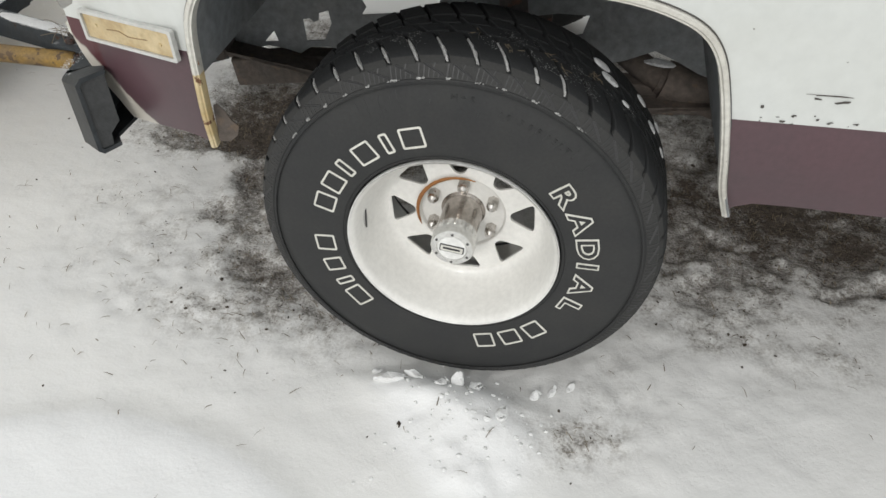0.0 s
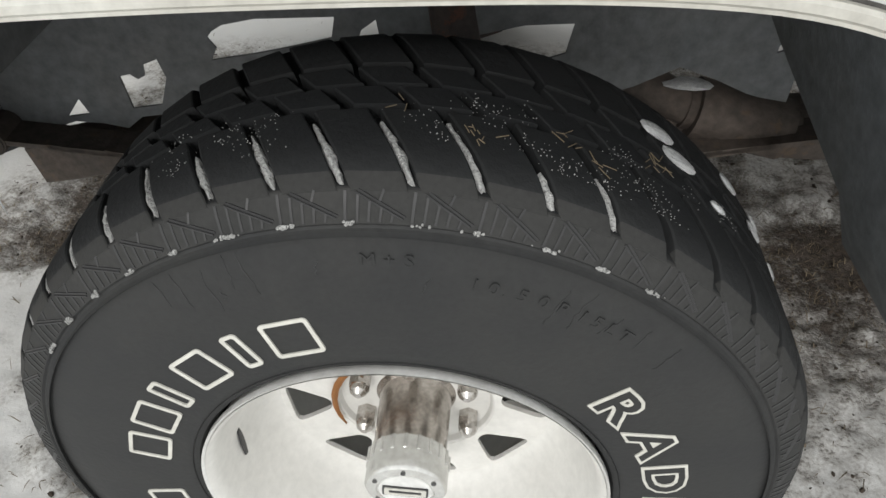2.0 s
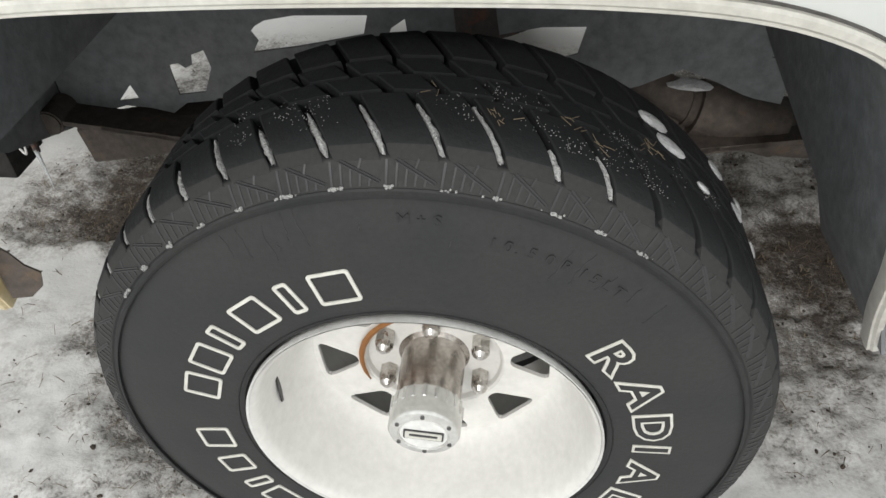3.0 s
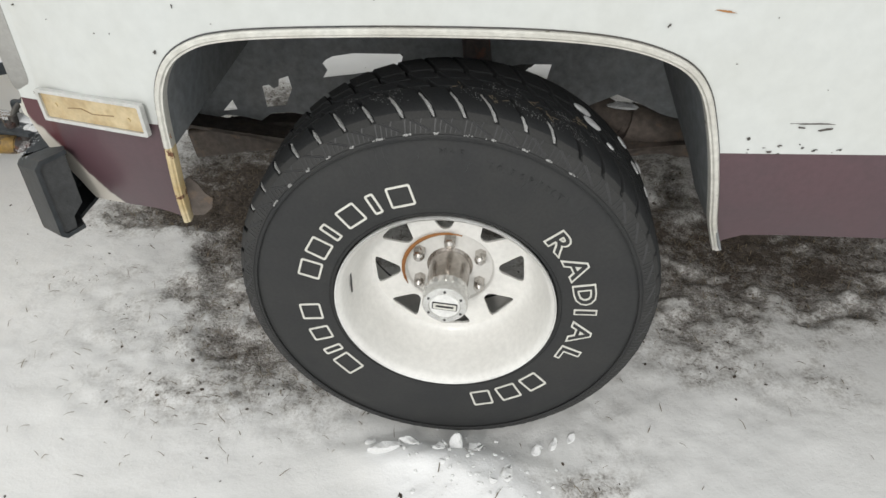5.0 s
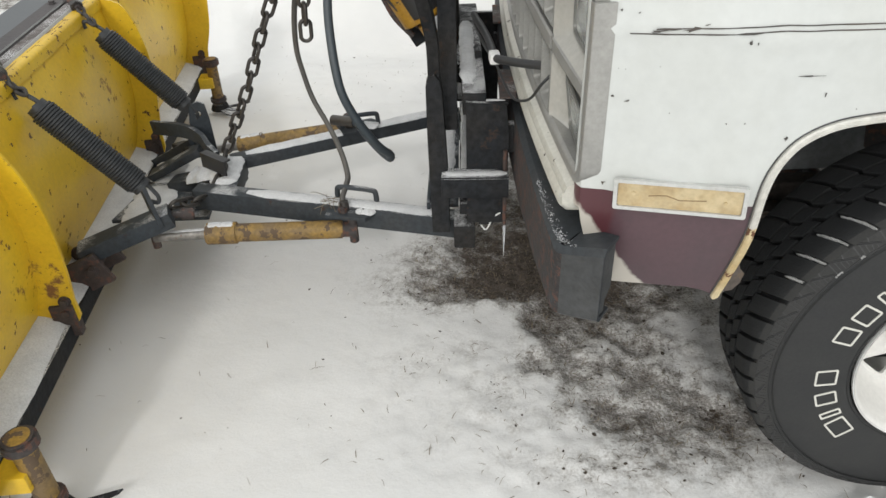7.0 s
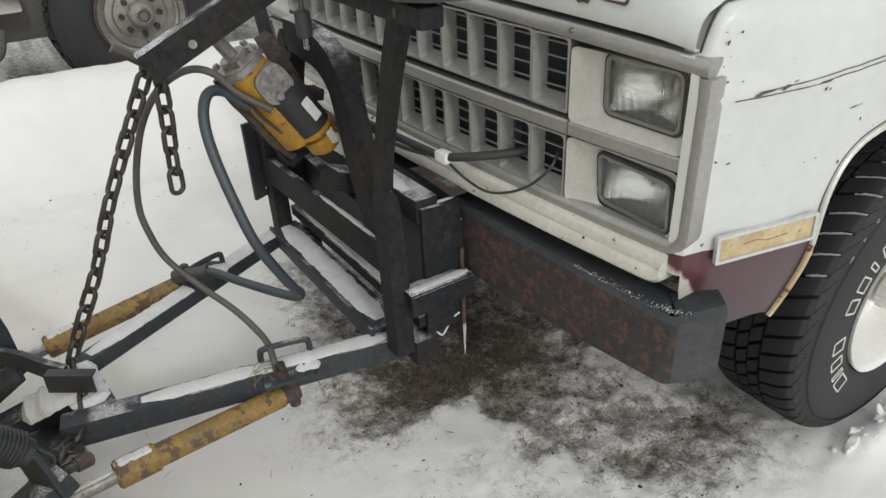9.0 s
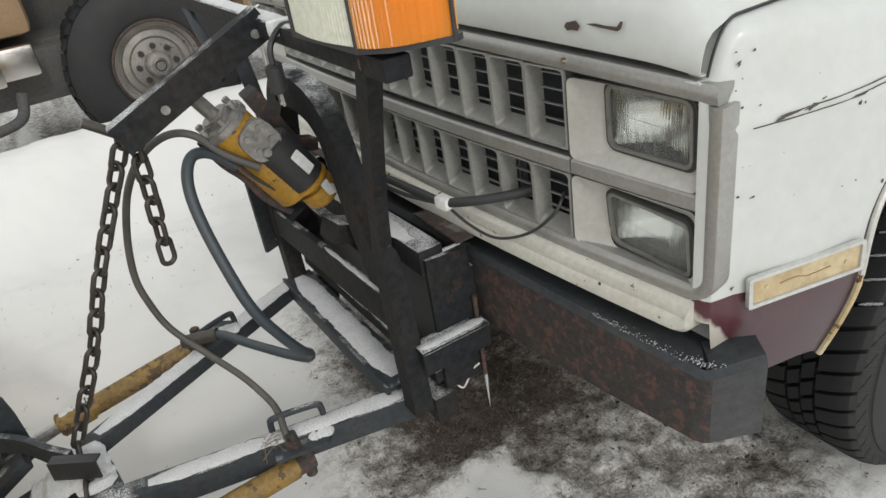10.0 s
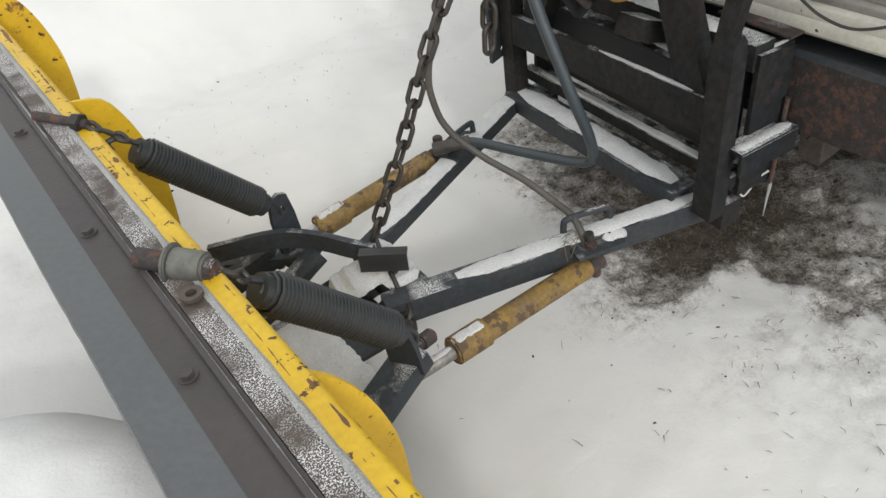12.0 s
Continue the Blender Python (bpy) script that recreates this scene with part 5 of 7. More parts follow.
hub = part("locking_hub", bm, HUB, truck, "chrome locking hub with a worn finish")
bm = bm_new()
lathe(bm, [(0.0405, 0.048), (0.0435, 0.046), (0.0435, 0.010), (0.041, 0.006), (0.031, 0.004), (0.030, 0.006), (0.0, 0.006)][:6], HUB_AT, 48)
lathe(bm, [(0.0305, 0.006), (0.0001, 0.006)], HUB_AT, 48)
dial = part("hub_dial", bm, DIAL, hub, "bright locking dial")
for k in range(20):
    a = 2 * math.pi * k / 20
    bm = bm_new()
    rod(bm, polar(HUB_AT, 0.0430, a, 0.046), polar(HUB_AT, 0.0430, a, 0.030), 0.0024, 6)
    part("dial_rib", bm, DIAL, dial)
for k in range(6):
    a = radians(30 + 60 * k)
    bm = bm_new()
    rod(bm, polar(HUB_AT, 0.0352, a, 0.008), polar(HUB_AT, 0.0352, a, 0.0035), 0.0026, 8)
    part("dial_screw", bm, UNDER, dial)
bm = bm_new()
lathe(bm, [(0.0285, 0.0062), (0.0280, 0.0050), (0.0001, 0.0048)], HUB_AT, 40)
part("dial_disc", bm, TAPE, hub)
bm = bm_new()
slab(bm, rounded(0.048, 0.017, 0.002), 0.0015, axes(HUB_AT + Vector((0, 0.0050, 0)), (1, 0, -0.08), (0, 0, 1)))
part("dial_plate", bm, BLACK, hub)
bm = bm_new()
slab(bm, rounded(0.044, 0.013, 0.002), 0.0012, axes(HUB_AT + Vector((0, 0.0038, 0)), (1, 0, -0.08), (0, 0, 1)), [rounded(0.034, 0.006, 0.001)])
part("dial_mark", bm, LETTER, hub)


def sidewall_axes(a, r, up_off=0.0):
    a = radians(a)
    radial, tangent = Vector((math.cos(a), 0, math.sin(a))), Vector((math.sin(a), 0, -math.cos(a)))
    return axes(HUB_AT + radial * r + Vector((0, -up_off, 0)), tangent, radial)


HIGH = 0.042
# outlined blocks where the maker's words stand
for angles, widths in (((-139, -149.5, -160, -173), (0.052, 0.017, 0.034, 0.040)), ((163, 151, 141, 129, 118, 107), (0.040, 0.040, 0.017, 0.042, 0.017, 0.044)), ((-46, -59, -72), (0.042, 0.044, 0.042))):
    for a, w in zip(angles, widths):
        bm = bm_new()
        slab(bm, rounded(w, HIGH, 0.004), 0.0016, sidewall_axes(a, 0.259, 0.0) @ Matrix.Translation((0, 0, -0.0004)), [rounded(w - 0.0075, HIGH - 0.0075, 0.002)])
        part("letter_block", bm, LETTER, tyre)


def glyph(ch, size, offset, thick):
    cu = bpy.data.curves.new("glyph", "FONT")
    cu.body, cu.size, cu.offset, cu.extrude = ch, size, offset, thick
    cu.align_x, cu.align_y = "CENTER", "CENTER"
    cu.resolution_u = 3
    tmp = new("glyph", cu)
    got = bpy.data.meshes.new_from_object(tmp)
    bpy.data.objects.remove(tmp)
    bpy.data.curves.remove(cu)
    b = bmesh.new()
    b.from_mesh(got)
    bpy.data.meshes.remove(got)
    return b


for ch, a in zip("RADIAL", (41, 26.5, 12.5, 3, -9, -22)):
    wide = Matrix.Diagonal((1.25 if ch != "I" else 1.1, 1, 1, 1))
    b = glyph(ch, 0.052, 0.0036, 0.0010)
    b.transform(sidewall_axes(a, 0.259) @ wide)
    letter = part("raised_letter", b, LETTER, tyre)
    b = glyph(ch, 0.052, 0.0006, 0.0010)
    b.transform(sidewall_axes(a, 0.259, 0.0006) @ wide)
    part("letter_face", b, RUBBER, letter)
for ch, a in zip("10.50R15LT", (77, 74.5, 73, 70.5, 67.5, 64.5, 61.5, 59.2, 56.8, 54.3)):
    b = glyph(ch, 0.017, 0.0, 0.0006)
    b.transform(sidewall_axes(a, 0.322, -0.0012))
    part("size_mark", b, RUBBER, tyre)
for ch, a in zip("M+S", (91, 88.3, 85.8)):
    b = glyph(ch, 0.017, 0.0, 0.0006)
    b.transform(sidewall_axes(a, 0.335, -0.003))
    part("size_mark", b, RUBBER, tyre)

# dry cracks in the sidewall
rng = random.Random(61)
for a, r0, r1 in ((118, 0.318, 0.350), (114, 0.305, 0.345), (110, 0.322, 0.352), (107, 0.312, 0.352), (121, 0.325, 0.350), (84, 0.305, 0.322), (66, 0.300, 0.340), (62, 0.305, 0.345), (58, 0.312, 0.335), (52, 0.318, 0.338), (112.5, 0.315, 0.325), (46, 0.31, 0.34), (98, 0.322, 0.335)):
    bm = bm_new()
    rows = []
    aa = radians(a)
    for s in np.linspace(0, 1, 9):
        r = r0 + (r1 - r0) * s
        aa += rng.uniform(-0.007, 0.005)
        w = 0.0016 * math.sin(math.pi * (0.05 + 0.9 * s)) * rng.uniform(0.5, 1.3)
        y = float(np.interp(r, [0.292, 0.320, 0.340, 0.356], [0.0, 0.0012, 0.004, 0.0085])) - 0.0004
        rows.append([polar(HUB_AT, r, aa - w, y), polar(HUB_AT, r, aa + w, y)])
    grid(bm, rows)
    thicken(bm, 0.0004, (0, -1, 0))
    part("sidewall_crack", bm, BLACK, tyre)

# snow packed into the tread grooves and along the shoulder
bm = bm_new()
rng = random.Random(11)
for k in range(BLOCK_COUNT):
    a = k * PITCH + TREAD_TURN
    deg = math.degrees(a) % 360
    if 60 < deg < 158:
        full = rng.uniform(0.6, 1.0) * (1.0 if 72 < deg < 146 else 0.55)
        y0, y1 = 0.0225 + rng.uniform(0, 0.004), 0.026 + 0.068 * full
        pts = []
        m = 14
        for s in np.linspace(0, 1, m):
            y = y0 + (y1 - y0) * s
            u = min(1.0, max(0.0, (y - 0.0195) / 0.0795))
            lean = 0.098 * u
            dip = 0.4025 - float(np.interp(y, [c[0] for c in CROWN], [c[1] for c in CROWN]))
            ww = PITCH * 0.082 * (0.30 + 0.75 * math.sin(math.pi * min(1, 0.12 + s * 0.80))) * rng.uniform(0.65, 1.15)
            off = rng.uniform(-0.15, 0.15) * ww
            pts.append([bm.verts.new(polar(HUB_AT, r - dip + rng.uniform(-0.0006, 0.0006), a + lean + off + d * ww, y)) for r, d in ((0.3975, -1), (0.4000, -0.5), (0.4006, 0.1), (0.3998, 0.6), (0.3975, 1))])
        for p, q in zip(pts, pts[1:]):
            for j in range(4):
                bm.faces.new((p[j], p[j + 1], q[j + 1], q[j]))
    if 50 < deg < 148:
        spread = rng.uniform(0.004, 0.016)
        for _ in range(rng.randint(6, 16)):
            aa = a + rng.gauss(-0.004, spread)
            q = bmesh.new()
            bmesh.ops.create_icosphere(q, subdivisions=1, radius=rng.uniform(0.0006, 0.0021))
            for v in q.verts:
                v.co *= rng.uniform(0.7, 1.3)
            join(bm, q, Matrix.Translation(polar(HUB_AT, 0.3642 + abs(rng.gauss(0, 0.0014)), aa, 0.0085)))
packed = part("packed_snow", bm, PACKED, tyre, "snow packed in the tread grooves")
tagged(packed, "snow packed in the tread grooves", kind="stuff")
bm = bm_new()
for ca, cy in [(radians(rng.gauss(88, 24)), rng.uniform(0.055, 0.12)) for _ in range(26)]:
    # grit and grains of snow lying in small patches on the tread blocks
    for _ in range(rng.randint(6, 26)):
        q = bmesh.new()
        bmesh.ops.create_icosphere(q, subdivisions=1, radius=rng.uniform(0.00025, 0.0006))
        join(bm, q, Matrix.Translation(polar(HUB_AT, 0.4026, ca + rng.gauss(0, 0.022), min(0.2, max(0.05, cy + rng.gauss(0, 0.008))))))
grit = part("snow_dusting", bm, PACKED, tyre)
bm = bm_new()
for a, cy, n in ((80, 0.075, 9), (70, 0.10, 6), (58, 0.12, 12), (66, 0.078, 5), (88, 0.10, 3)):
    for _ in range(n):
        aa, y = radians(a + rng.gauss(0, 0.7)), cy + rng.gauss(0, 0.006)
        p = polar(HUB_AT, 0.4032, aa, y)
        d = Vector((math.sin(aa), 0, -math.cos(aa))) * rng.uniform(-1, 1) + Vector((0, rng.uniform(-1, 1), 0))
        beam(bm, p, p + d.normalized() * rng.uniform(0.004, 0.014), 0.0006, 0.0005, bevel=0)
straws = part("straw_bits", bm, STRAW, tyre)
tagged(straws, "bits of straw stuck to the tread", kind="stuff")
tagged(grit, kind="stuff")
bm = bm_new()
for a, y, s in ((56, 0.175, 0.020), (53, 0.150, 0.021), (40, 0.20, 0.016), (34, 0.17, 0.016), (30, 0.21, 0.014), (26, 0.165, 0.013), (47, 0.12, 0.010)):
    bm = bm_new()
    b = bmesh.new()
    bmesh.ops.create_icosphere(b, subdivisions=2, radius=1.0)
    for v in b.verts:
        v.co *= 1 + 0.12 * noise.noise(v.co * 2 + Vector((a, 0, 0)))
    a = radians(a)
    join(bm, b, axes(polar(HUB_AT, 0.4030, a, y), (0, 1, 0), (math.sin(a), 0, -math.cos(a))) @ Matrix.Diagonal((s * 0.6, s, 0.0025, 1)))
    part("snow_patch", bm, SNOWCAP, tyre)

# the other three wheels
for cx, flip in ((0.0, True), (3.3, False), (3.3, True)):
    m = Matrix.Translation((cx, 0, 0)) if not flip else TURN @ Matrix.Translation((cx, WIDE, 0)) @ Matrix.Diagonal((1, -1, 1, 1)) @ Matrix.Translation((0, 0, 0))
    if not flip:
        m = TURN @ Matrix.Translation((cx, 0, 0))
    for src, name in ((spare, "tyre"), (rim.data, "wheel_rim")):
        ob = new(name, src)
        ob.parent = truck
        ob.matrix_parent_inverse = truck.matrix_basis.inverted()
        ob.matrix_basis = m @ tyre_at if name == "tyre" else m


# ---- snow plough: blade ----
RUSTSEAM = material("rust_seam", (0.20, 0.10, 0.045), (0.11, 0.06, 0.035), 0.9, bump=0.6)
BX, BS = -2.10, -0.125
ALONG = Vector((BS, 1, 0)).normalized()
BACK = Vector((1, -BS, 0)).normalized()


def blade(y, n, z):
    """A place on the blade: across the truck, back towards it, and up."""
    return Vector((BX + BS * (y - 0.916), y, z)) + BACK * n


YA, YB = -0.20, 2.37
plough = thing("snow_plough", (-1.6, 1.05, 0.0), "yellow snow plough with black lift frame and snow on its arms", "snow plough")


def wobble_line(y0, y1, n):
    return np.linspace(y0, y1, n)


bm = bm_new()
shape = [(-0.105, 0.012), (-0.088, 0.10), (-0.058, 0.19), (-0.022, 0.30), (-0.002, 0.42), (0.002, 0.52), (-0.008, 0.62), (-0.026, 0.72), (-0.040, 0.768)]
prof = [(p.x, p.y) for p in smooth_line([(n, z, 0) for n, z in shape], 3)]
grid(bm, [[blade(y, n, z) for n, z in prof] for y in wobble_line(YA, YB, 50)])
thicken(bm, 0.006, BACK)
depth_at = lambda z: np.interp(z, [q[1] for q in prof], [q[0] for q in prof])
offs = []
for f in bm.faces:
    p = f.calc_center_median()
    offs.append((p - blade(p.y, 0, p.z)).dot(BACK) - depth_at(p.z))
middle = (min(offs) + max(offs)) / 2
for f, off in zip(bm.faces, offs):
    f.material_index = 1 if off < middle else 0
mould = part("moldboard", bm, [YELLOW, FRONTGREY], plough, "curved yellow steel moldboard with rust streaks")
bm = bm_new()
sweep(bm, [blade(y, 0.0, 0.772) for y in wobble_line(YA, YB, 12)], [(-0.061, -0.004), (-0.061, 0.006), (-0.036, 0.006), (-0.030, 0.0045), (-0.026, 0.001), (-0.0235, -0.005), (-0.022, -0.03), (-0.032, -0.03), (-0.034, -0.004)], up=(0, 0, 1))
part("top_angle", bm, YELLOWEDGE, mould, "yellow top edge worn to rust")
bm = bm_new()
sweep(bm, [blade(y, 0.0, 0.0) for y in wobble_line(YA, YB, 12)], [(-0.118, 0.008), (-0.106, 0.008), (-0.082, 0.15), (-0.094, 0.15)])
part("cutting_edge", bm, RUSTY, mould)
bm = bm_new()
sweep(bm, [blade(y, 0.0, 0.0) for y in wobble_line(YA, YB, 12)], [(-0.056, 0.190), (0.030, 0.190), (0.030, 0.135), (0.022, 0.135), (0.022, 0.182), (-0.056, 0.182)])
ledge = part("base_angle", bm, STEEL, mould, "base angle carrying snow")
bm = bm_new()
rng = random.Random(3)
rows = []
for y in wobble_line(YA + 0.02, YB - 0.02, 130):
    w = 0.030 + 0.010 * noise.noise(Vector((y * 4, 0, 0))) + 0.004 * noise.noise(Vector((y * 25, 3, 0)))
    h = 0.018 + 0.008 * noise.noise(Vector((y * 3, 5, 0)))
    rows.append([blade(y, n, z) for n, z in ((-0.056, 0.190), (-0.050, 0.204 + h), (-0.030, 0.200 + h * 0.9), (w - 0.020, 0.194 + h * 0.5), (w - 0.006, 0.1905))])
grid(bm, rows)
part("ledge_snow", bm, SNOWCAP, ledge, "strip of settled snow")
RIB_LOW = [(-0.05, 0.185), (0.050, 0.192), (0.058, 0.26), (0.066, 0.34), (0.070, 0.436), (0.066, 0.542), (0.043, 0.643), (0.007, 0.718), (-0.030, 0.762)]
RIB_FULL = [(-0.05, 0.185), (0.050, 0.192), (0.060, 0.28), (0.074, 0.38), (0.086, 0.47), (0.090, 0.54), (0.082, 0.619), (0.064, 0.694), (0.034, 0.750), (-0.030, 0.772)]
for y, wider, out_ in ((YA + 0.04, 0.0, RIB_LOW), (0.40, 0.0, RIB_LOW), (1.39, 0.0, RIB_FULL), (YB - 0.06, 0.024, RIB_FULL)):
    bm = bm_new()
    out_ = [(n_ + wider * smooth01(z, 0.19, 0.4), z) for n_, z in out_]
    outl = [(p.x, p.y) for p in smooth_line([(n, z, 0) for n, z in out_], 3)]
    inn = [(n - 0.004, z) for n, z in prof if 0.2 < z < 0.76]
    m = axes(blade(y, 0, 0), BACK, (0, 0, 1))
    slab(bm, outl + inn[::-1], 0.010, m @ Matrix.Translation((0, 0, -0.005)))
    rib = part("rib", bm, YELLOW, mould)
    bm = bm_new()
    for n_, z in ((0.035, 0.262), (0.030, 0.228)):
        p = blade(y, n_, z)
        rod(bm, p - ALONG * 0.022, p + ALONG * 0.022, 0.011, 8)
        rod(bm, p - ALONG * 0.012, p + ALONG * 0.012, 0.016, 12)
    box(bm, blade(y, 0.02, 0.20), (0.06, 0.03, 0.10), frame_of((0, 0, 0), BACK), 0.003)
    part("rib_bolt", bm, RUSTY, rib)

# rubber deflector with its clamp strips
bm = bm_new()
rows = []
for y in np.linspace(YA - 0.02, YB + 0.02, 80):
    jag = 0.002 * noise.noise(Vector((y * 30, 1, 0))) + 0.002 * noise.noise(Vector((y * 3, 2, 0)))
    rows.append([blade(y, n, z) for n, z in ((-0.035, 0.762), (-0.08, 0.768), (-0.112, 0.772), (-0.16, 0.786), (-0.222 + jag, 0.806))])
grid(bm, rows)
thicken(bm, 0.008, (0, 0, 1))
defl = part("deflector", bm, SHEET, plough, "grey rubber snow deflector along the top edge")
bm = bm_new()
sweep(bm, [blade(y, 0, 0.776) for y in wobble_line(YA, YB, 12)], [(-0.100, -0.003), (-0.100, 0.0055), (-0.061, 0.0055), (-0.061, -0.003)])
part("clamp_strip", bm, CLAMP, defl, "brown clamp strip dusted with snow")
bm = bm_new()
sweep(bm, [blade(y, 0, 0.779) for y in wobble_line(YA, YB, 12)], [(-0.168, 0.003), (-0.168, 0.008), (-0.118, 0.003), (-0.116, 0.009), (-0.109, 0.009), (-0.106, 0.001), (-0.101, 0.001), (-0.101, -0.006), (-0.118, -0.004)])
part("clamp_strip", bm, BARSTEEL, defl)
bm = bm_new()
rows = []
for y in np.linspace(YA, YB, 160):
    w = 0.0048 + 0.0026 * noise.noise(Vector((y * 20, 7, 0)))
    rows.append([blade(y, n, z) for n, z in ((-0.0640 - w, 0.7812), (-0.0610, 0.7826 + w * 0.3), (-0.0585 + w * 0.5, 0.7778))])
grid(bm, rows)
part("snow_line", bm, PACKED, defl)
bm = bm_new()
rows = []
for y in np.linspace(YA, YB, 240):
    w = 0.0004 + 0.0042 * max(0.0, noise.noise(Vector((y * 2.6, 11, 0))) + 0.4 * noise.noise(Vector((y * 30, 12, 0))))
    rows.append([blade(y, -0.1085 - w * 0.3, 0.7882), blade(y, -0.1085 + w * 0.4, 0.7890), blade(y, -0.1075 + w, 0.7845)])
grid(bm, rows)
part("snow_line", bm, PACKED, defl)
for z0, n0, amp in ((0.7782, -0.047, 0.0016), (0.7780, -0.0355, 0.0056)):
    bm = bm_new()
    runs = [[]]
    for y in np.linspace(YA, YB, 420):
        w = amp * (noise.noise(Vector((y * 9, n0 * 100, 0))) + 0.8 * noise.noise(Vector((y * 45, n0 * 90, 1))) - 0.06)
        c = n0 + 0.002 * noise.noise(Vector((y * 12, n0 * 50, 4)))
        if w > 0:
            runs[-1].append([blade(y, c - w, z0 + 0.0003), blade(y, c + w, z0 + 0.0003)])
        elif runs[-1]:
            runs.append([])
    for rows in runs:
        if len(rows) > 1:
            grid(bm, rows)
    thicken(bm, 0.0006, (0, 0, 1))
    tagged(part("rust_seam", bm, RUSTSEAM, mould), kind="stuff")
for y in (0.03, 0.47, 0.86, 1.30, 1.74):
    bm = bm_new()
    rod(bm, blade(y, -0.142, 0.782), blade(y, -0.142, 0.794), 0.009, 6)
    rod(bm, blade(y, -0.142, 0.782), blade(y, -0.142, 0.787), 0.013, 12)
    part("clamp_bolt", bm, BARSTEEL, defl)
bm = bm_new()
lathe(bm, [(0.008, 0.0), (0.016, 0.0), (0.016, 0.006), (0.008, 0.006)], (0, 0, 0), 16, closed=True)
bm.transform(Matrix.Translation(blade(0.60, -0.080, 0.786)) @ Matrix.Rotation(radians(90), 4, "X"))
part("washer", bm, CLAMP, defl)


def spring(top, low, r, turns):
    """A trip spring: a hooked coil between the blade's top and the lift frame."""
    top, low = Vector(top), Vector(low)
    bm = bm_new()
    d = (low - top).normalized()
    m = frame_of(top, low)
    s, u = m.col[1], m.col[2]
    length = (low - top).length
    a0, a1 = 0.0, length
    line = []
    n = turns * 10
    for k in range(n + 1):
        f = k / n
        rr = r * min(1.0, 0.35 + 6 * min(f, 1 - f) * 1.6)
        ang = 2 * math.pi * turns * f
        line.append(top + d * (a0 + (a1 - a0) * f) + s * rr * math.cos(ang) + u * rr * math.sin(ang))
    sweep(bm, line, circle(length / turns * 0.47, 6), caps=True, up=d)
    rod(bm, top + d * a0, top + d * a1, r * 0.82, 14)
    coil = part("trip_spring", bm, SPRING, plough, "dark coiled trip spring")
    bm = bm_new()
    for p, sg in ((top, -1), (low, 1)):
        bm = bm_new()
        tube(bm, [p + u * r * 0.5 - d * sg * 0.01, p + d * sg * 0.02 + u * 0.012, p + d * sg * 0.045 + u * 0.006, p + d * sg * 0.056 - u * 0.010, p + d * sg * 0.040 - u * 0.020], 0.006, 8)
        part("spring_hook", bm, SPRING, coil)


NT, NL = Vector((-2.051, 0.649, 0.700)), Vector((-1.842, 0.663, 0.450))
FT, FL = Vector((-2.111, 1.192, 0.712)), Vector((-1.905, 1.212, 0.458))
spring(NT, NL, 0.034, 40)
spring(FT, FL, 0.034, 40)
for a, b, c, big in (((-2.185, 0.708, 0.800), (-2.104, 0.632, 0.785), (-2.062, 0.640, 0.735), True), ((-2.253, 1.306, 0.800), (-2.176, 1.225, 0.785), (-2.120, 1.182, 0.745), False)):
    a, b, c = Vector(a), Vector(b), Vector(c)
    d = (b - a).normalized()
    bm = bm_new()
    rod(bm, a, b + d * 0.01, 0.010 if not big else 0.016, 12, bevel=0.002)
    eye = part("eye_bolt", bm, RUSTY, plough, "rusty eye bolt through the blade's top edge")
    bm = bm_new()
    for k in (0.0, 0.34, 0.68):
        p, q = b.lerp(c, k), b.lerp(c, k + 0.40)
        tube(bm, [p, p.lerp(q, 0.5) + Vector((0.004, 0.010 * (-1) ** int(k * 3), 0.004)), q, p.lerp(q, 0.5) - Vector((0.004, 0.010 * (-1) ** int(k * 3), -0.002)), p], 0.005, 8, 5)
    part("bolt_eye", bm, CHAIN, eye)
    bm = bm_new()
    if big:
        rod(bm, a.lerp(b, 0.50), a.lerp(b, 0.98), 0.024, 16, bevel=0.004)
        rod(bm, a.lerp(b, 0.46), a.lerp(b, 0.52), 0.030, 20, bevel=0.002)
    else:
        rod(bm, a.lerp(b, 0.80), a.lerp(b, 0.98), 0.020, 6, bevel=0.002)
    part("nut_and_washer", bm, NUTSTEEL if big else CHAIN, eye)

# skid shoes
for y in (-0.07, 2.20):
    bm = bm_new()
    c = blade(y, 0.095, 0.0)
    rod(bm, c + Vector((0, 0, 0.05)), c + Vector((0, 0, 0.27)), 0.026, 18)
    shoe = part("skid_shoe", bm, YELLOWWORN, plough, "worn yellow skid shoe with a flat foot")
    bm = bm_new()
    rod(bm, c + Vector((0, 0, 0.235)), c + Vector((0, 0, 0.268)), 0.038, 18, bevel=0.006)
    part("collar", bm, RUSTY, shoe)
    bm = bm_new()
    rod(bm, c + Vector((0, 0, 0.055)), c + Vector((0, 0, 0.080)), 0.038, 18, bevel=0.005)
    part("collar", bm, RUSTY, shoe)
    bm = bm_new()
    rod(bm, c + Vector((0, 0, 0.015)), c + Vector((0, 0, 0.05)), 0.046, 18, 0.034, bevel=0.004)
    for a in (-0.9, -0.35, 0.35):
        slab(bm, [(-0.02, -0.012), (0.08, -0.016), (0.135, -0.006), (0.145, 0.004), (0.09, 0.006), (-0.02, 0.012)], 0.005, Matrix.Translation(c + Vector((0, 0, 0.018))) @ Matrix.Rotation(a, 4, "Z") @ Matrix.Rotation(-0.06, 4, "Y"))
    part("foot", bm, STEEL, shoe)
    bm = bm_new()
    beam(bm, blade(y, 0.0, 0.16), c + Vector((0, 0, 0.16)), 0.08, 0.05)
    part("shoe_bracket", bm, YELLOW, shoe)

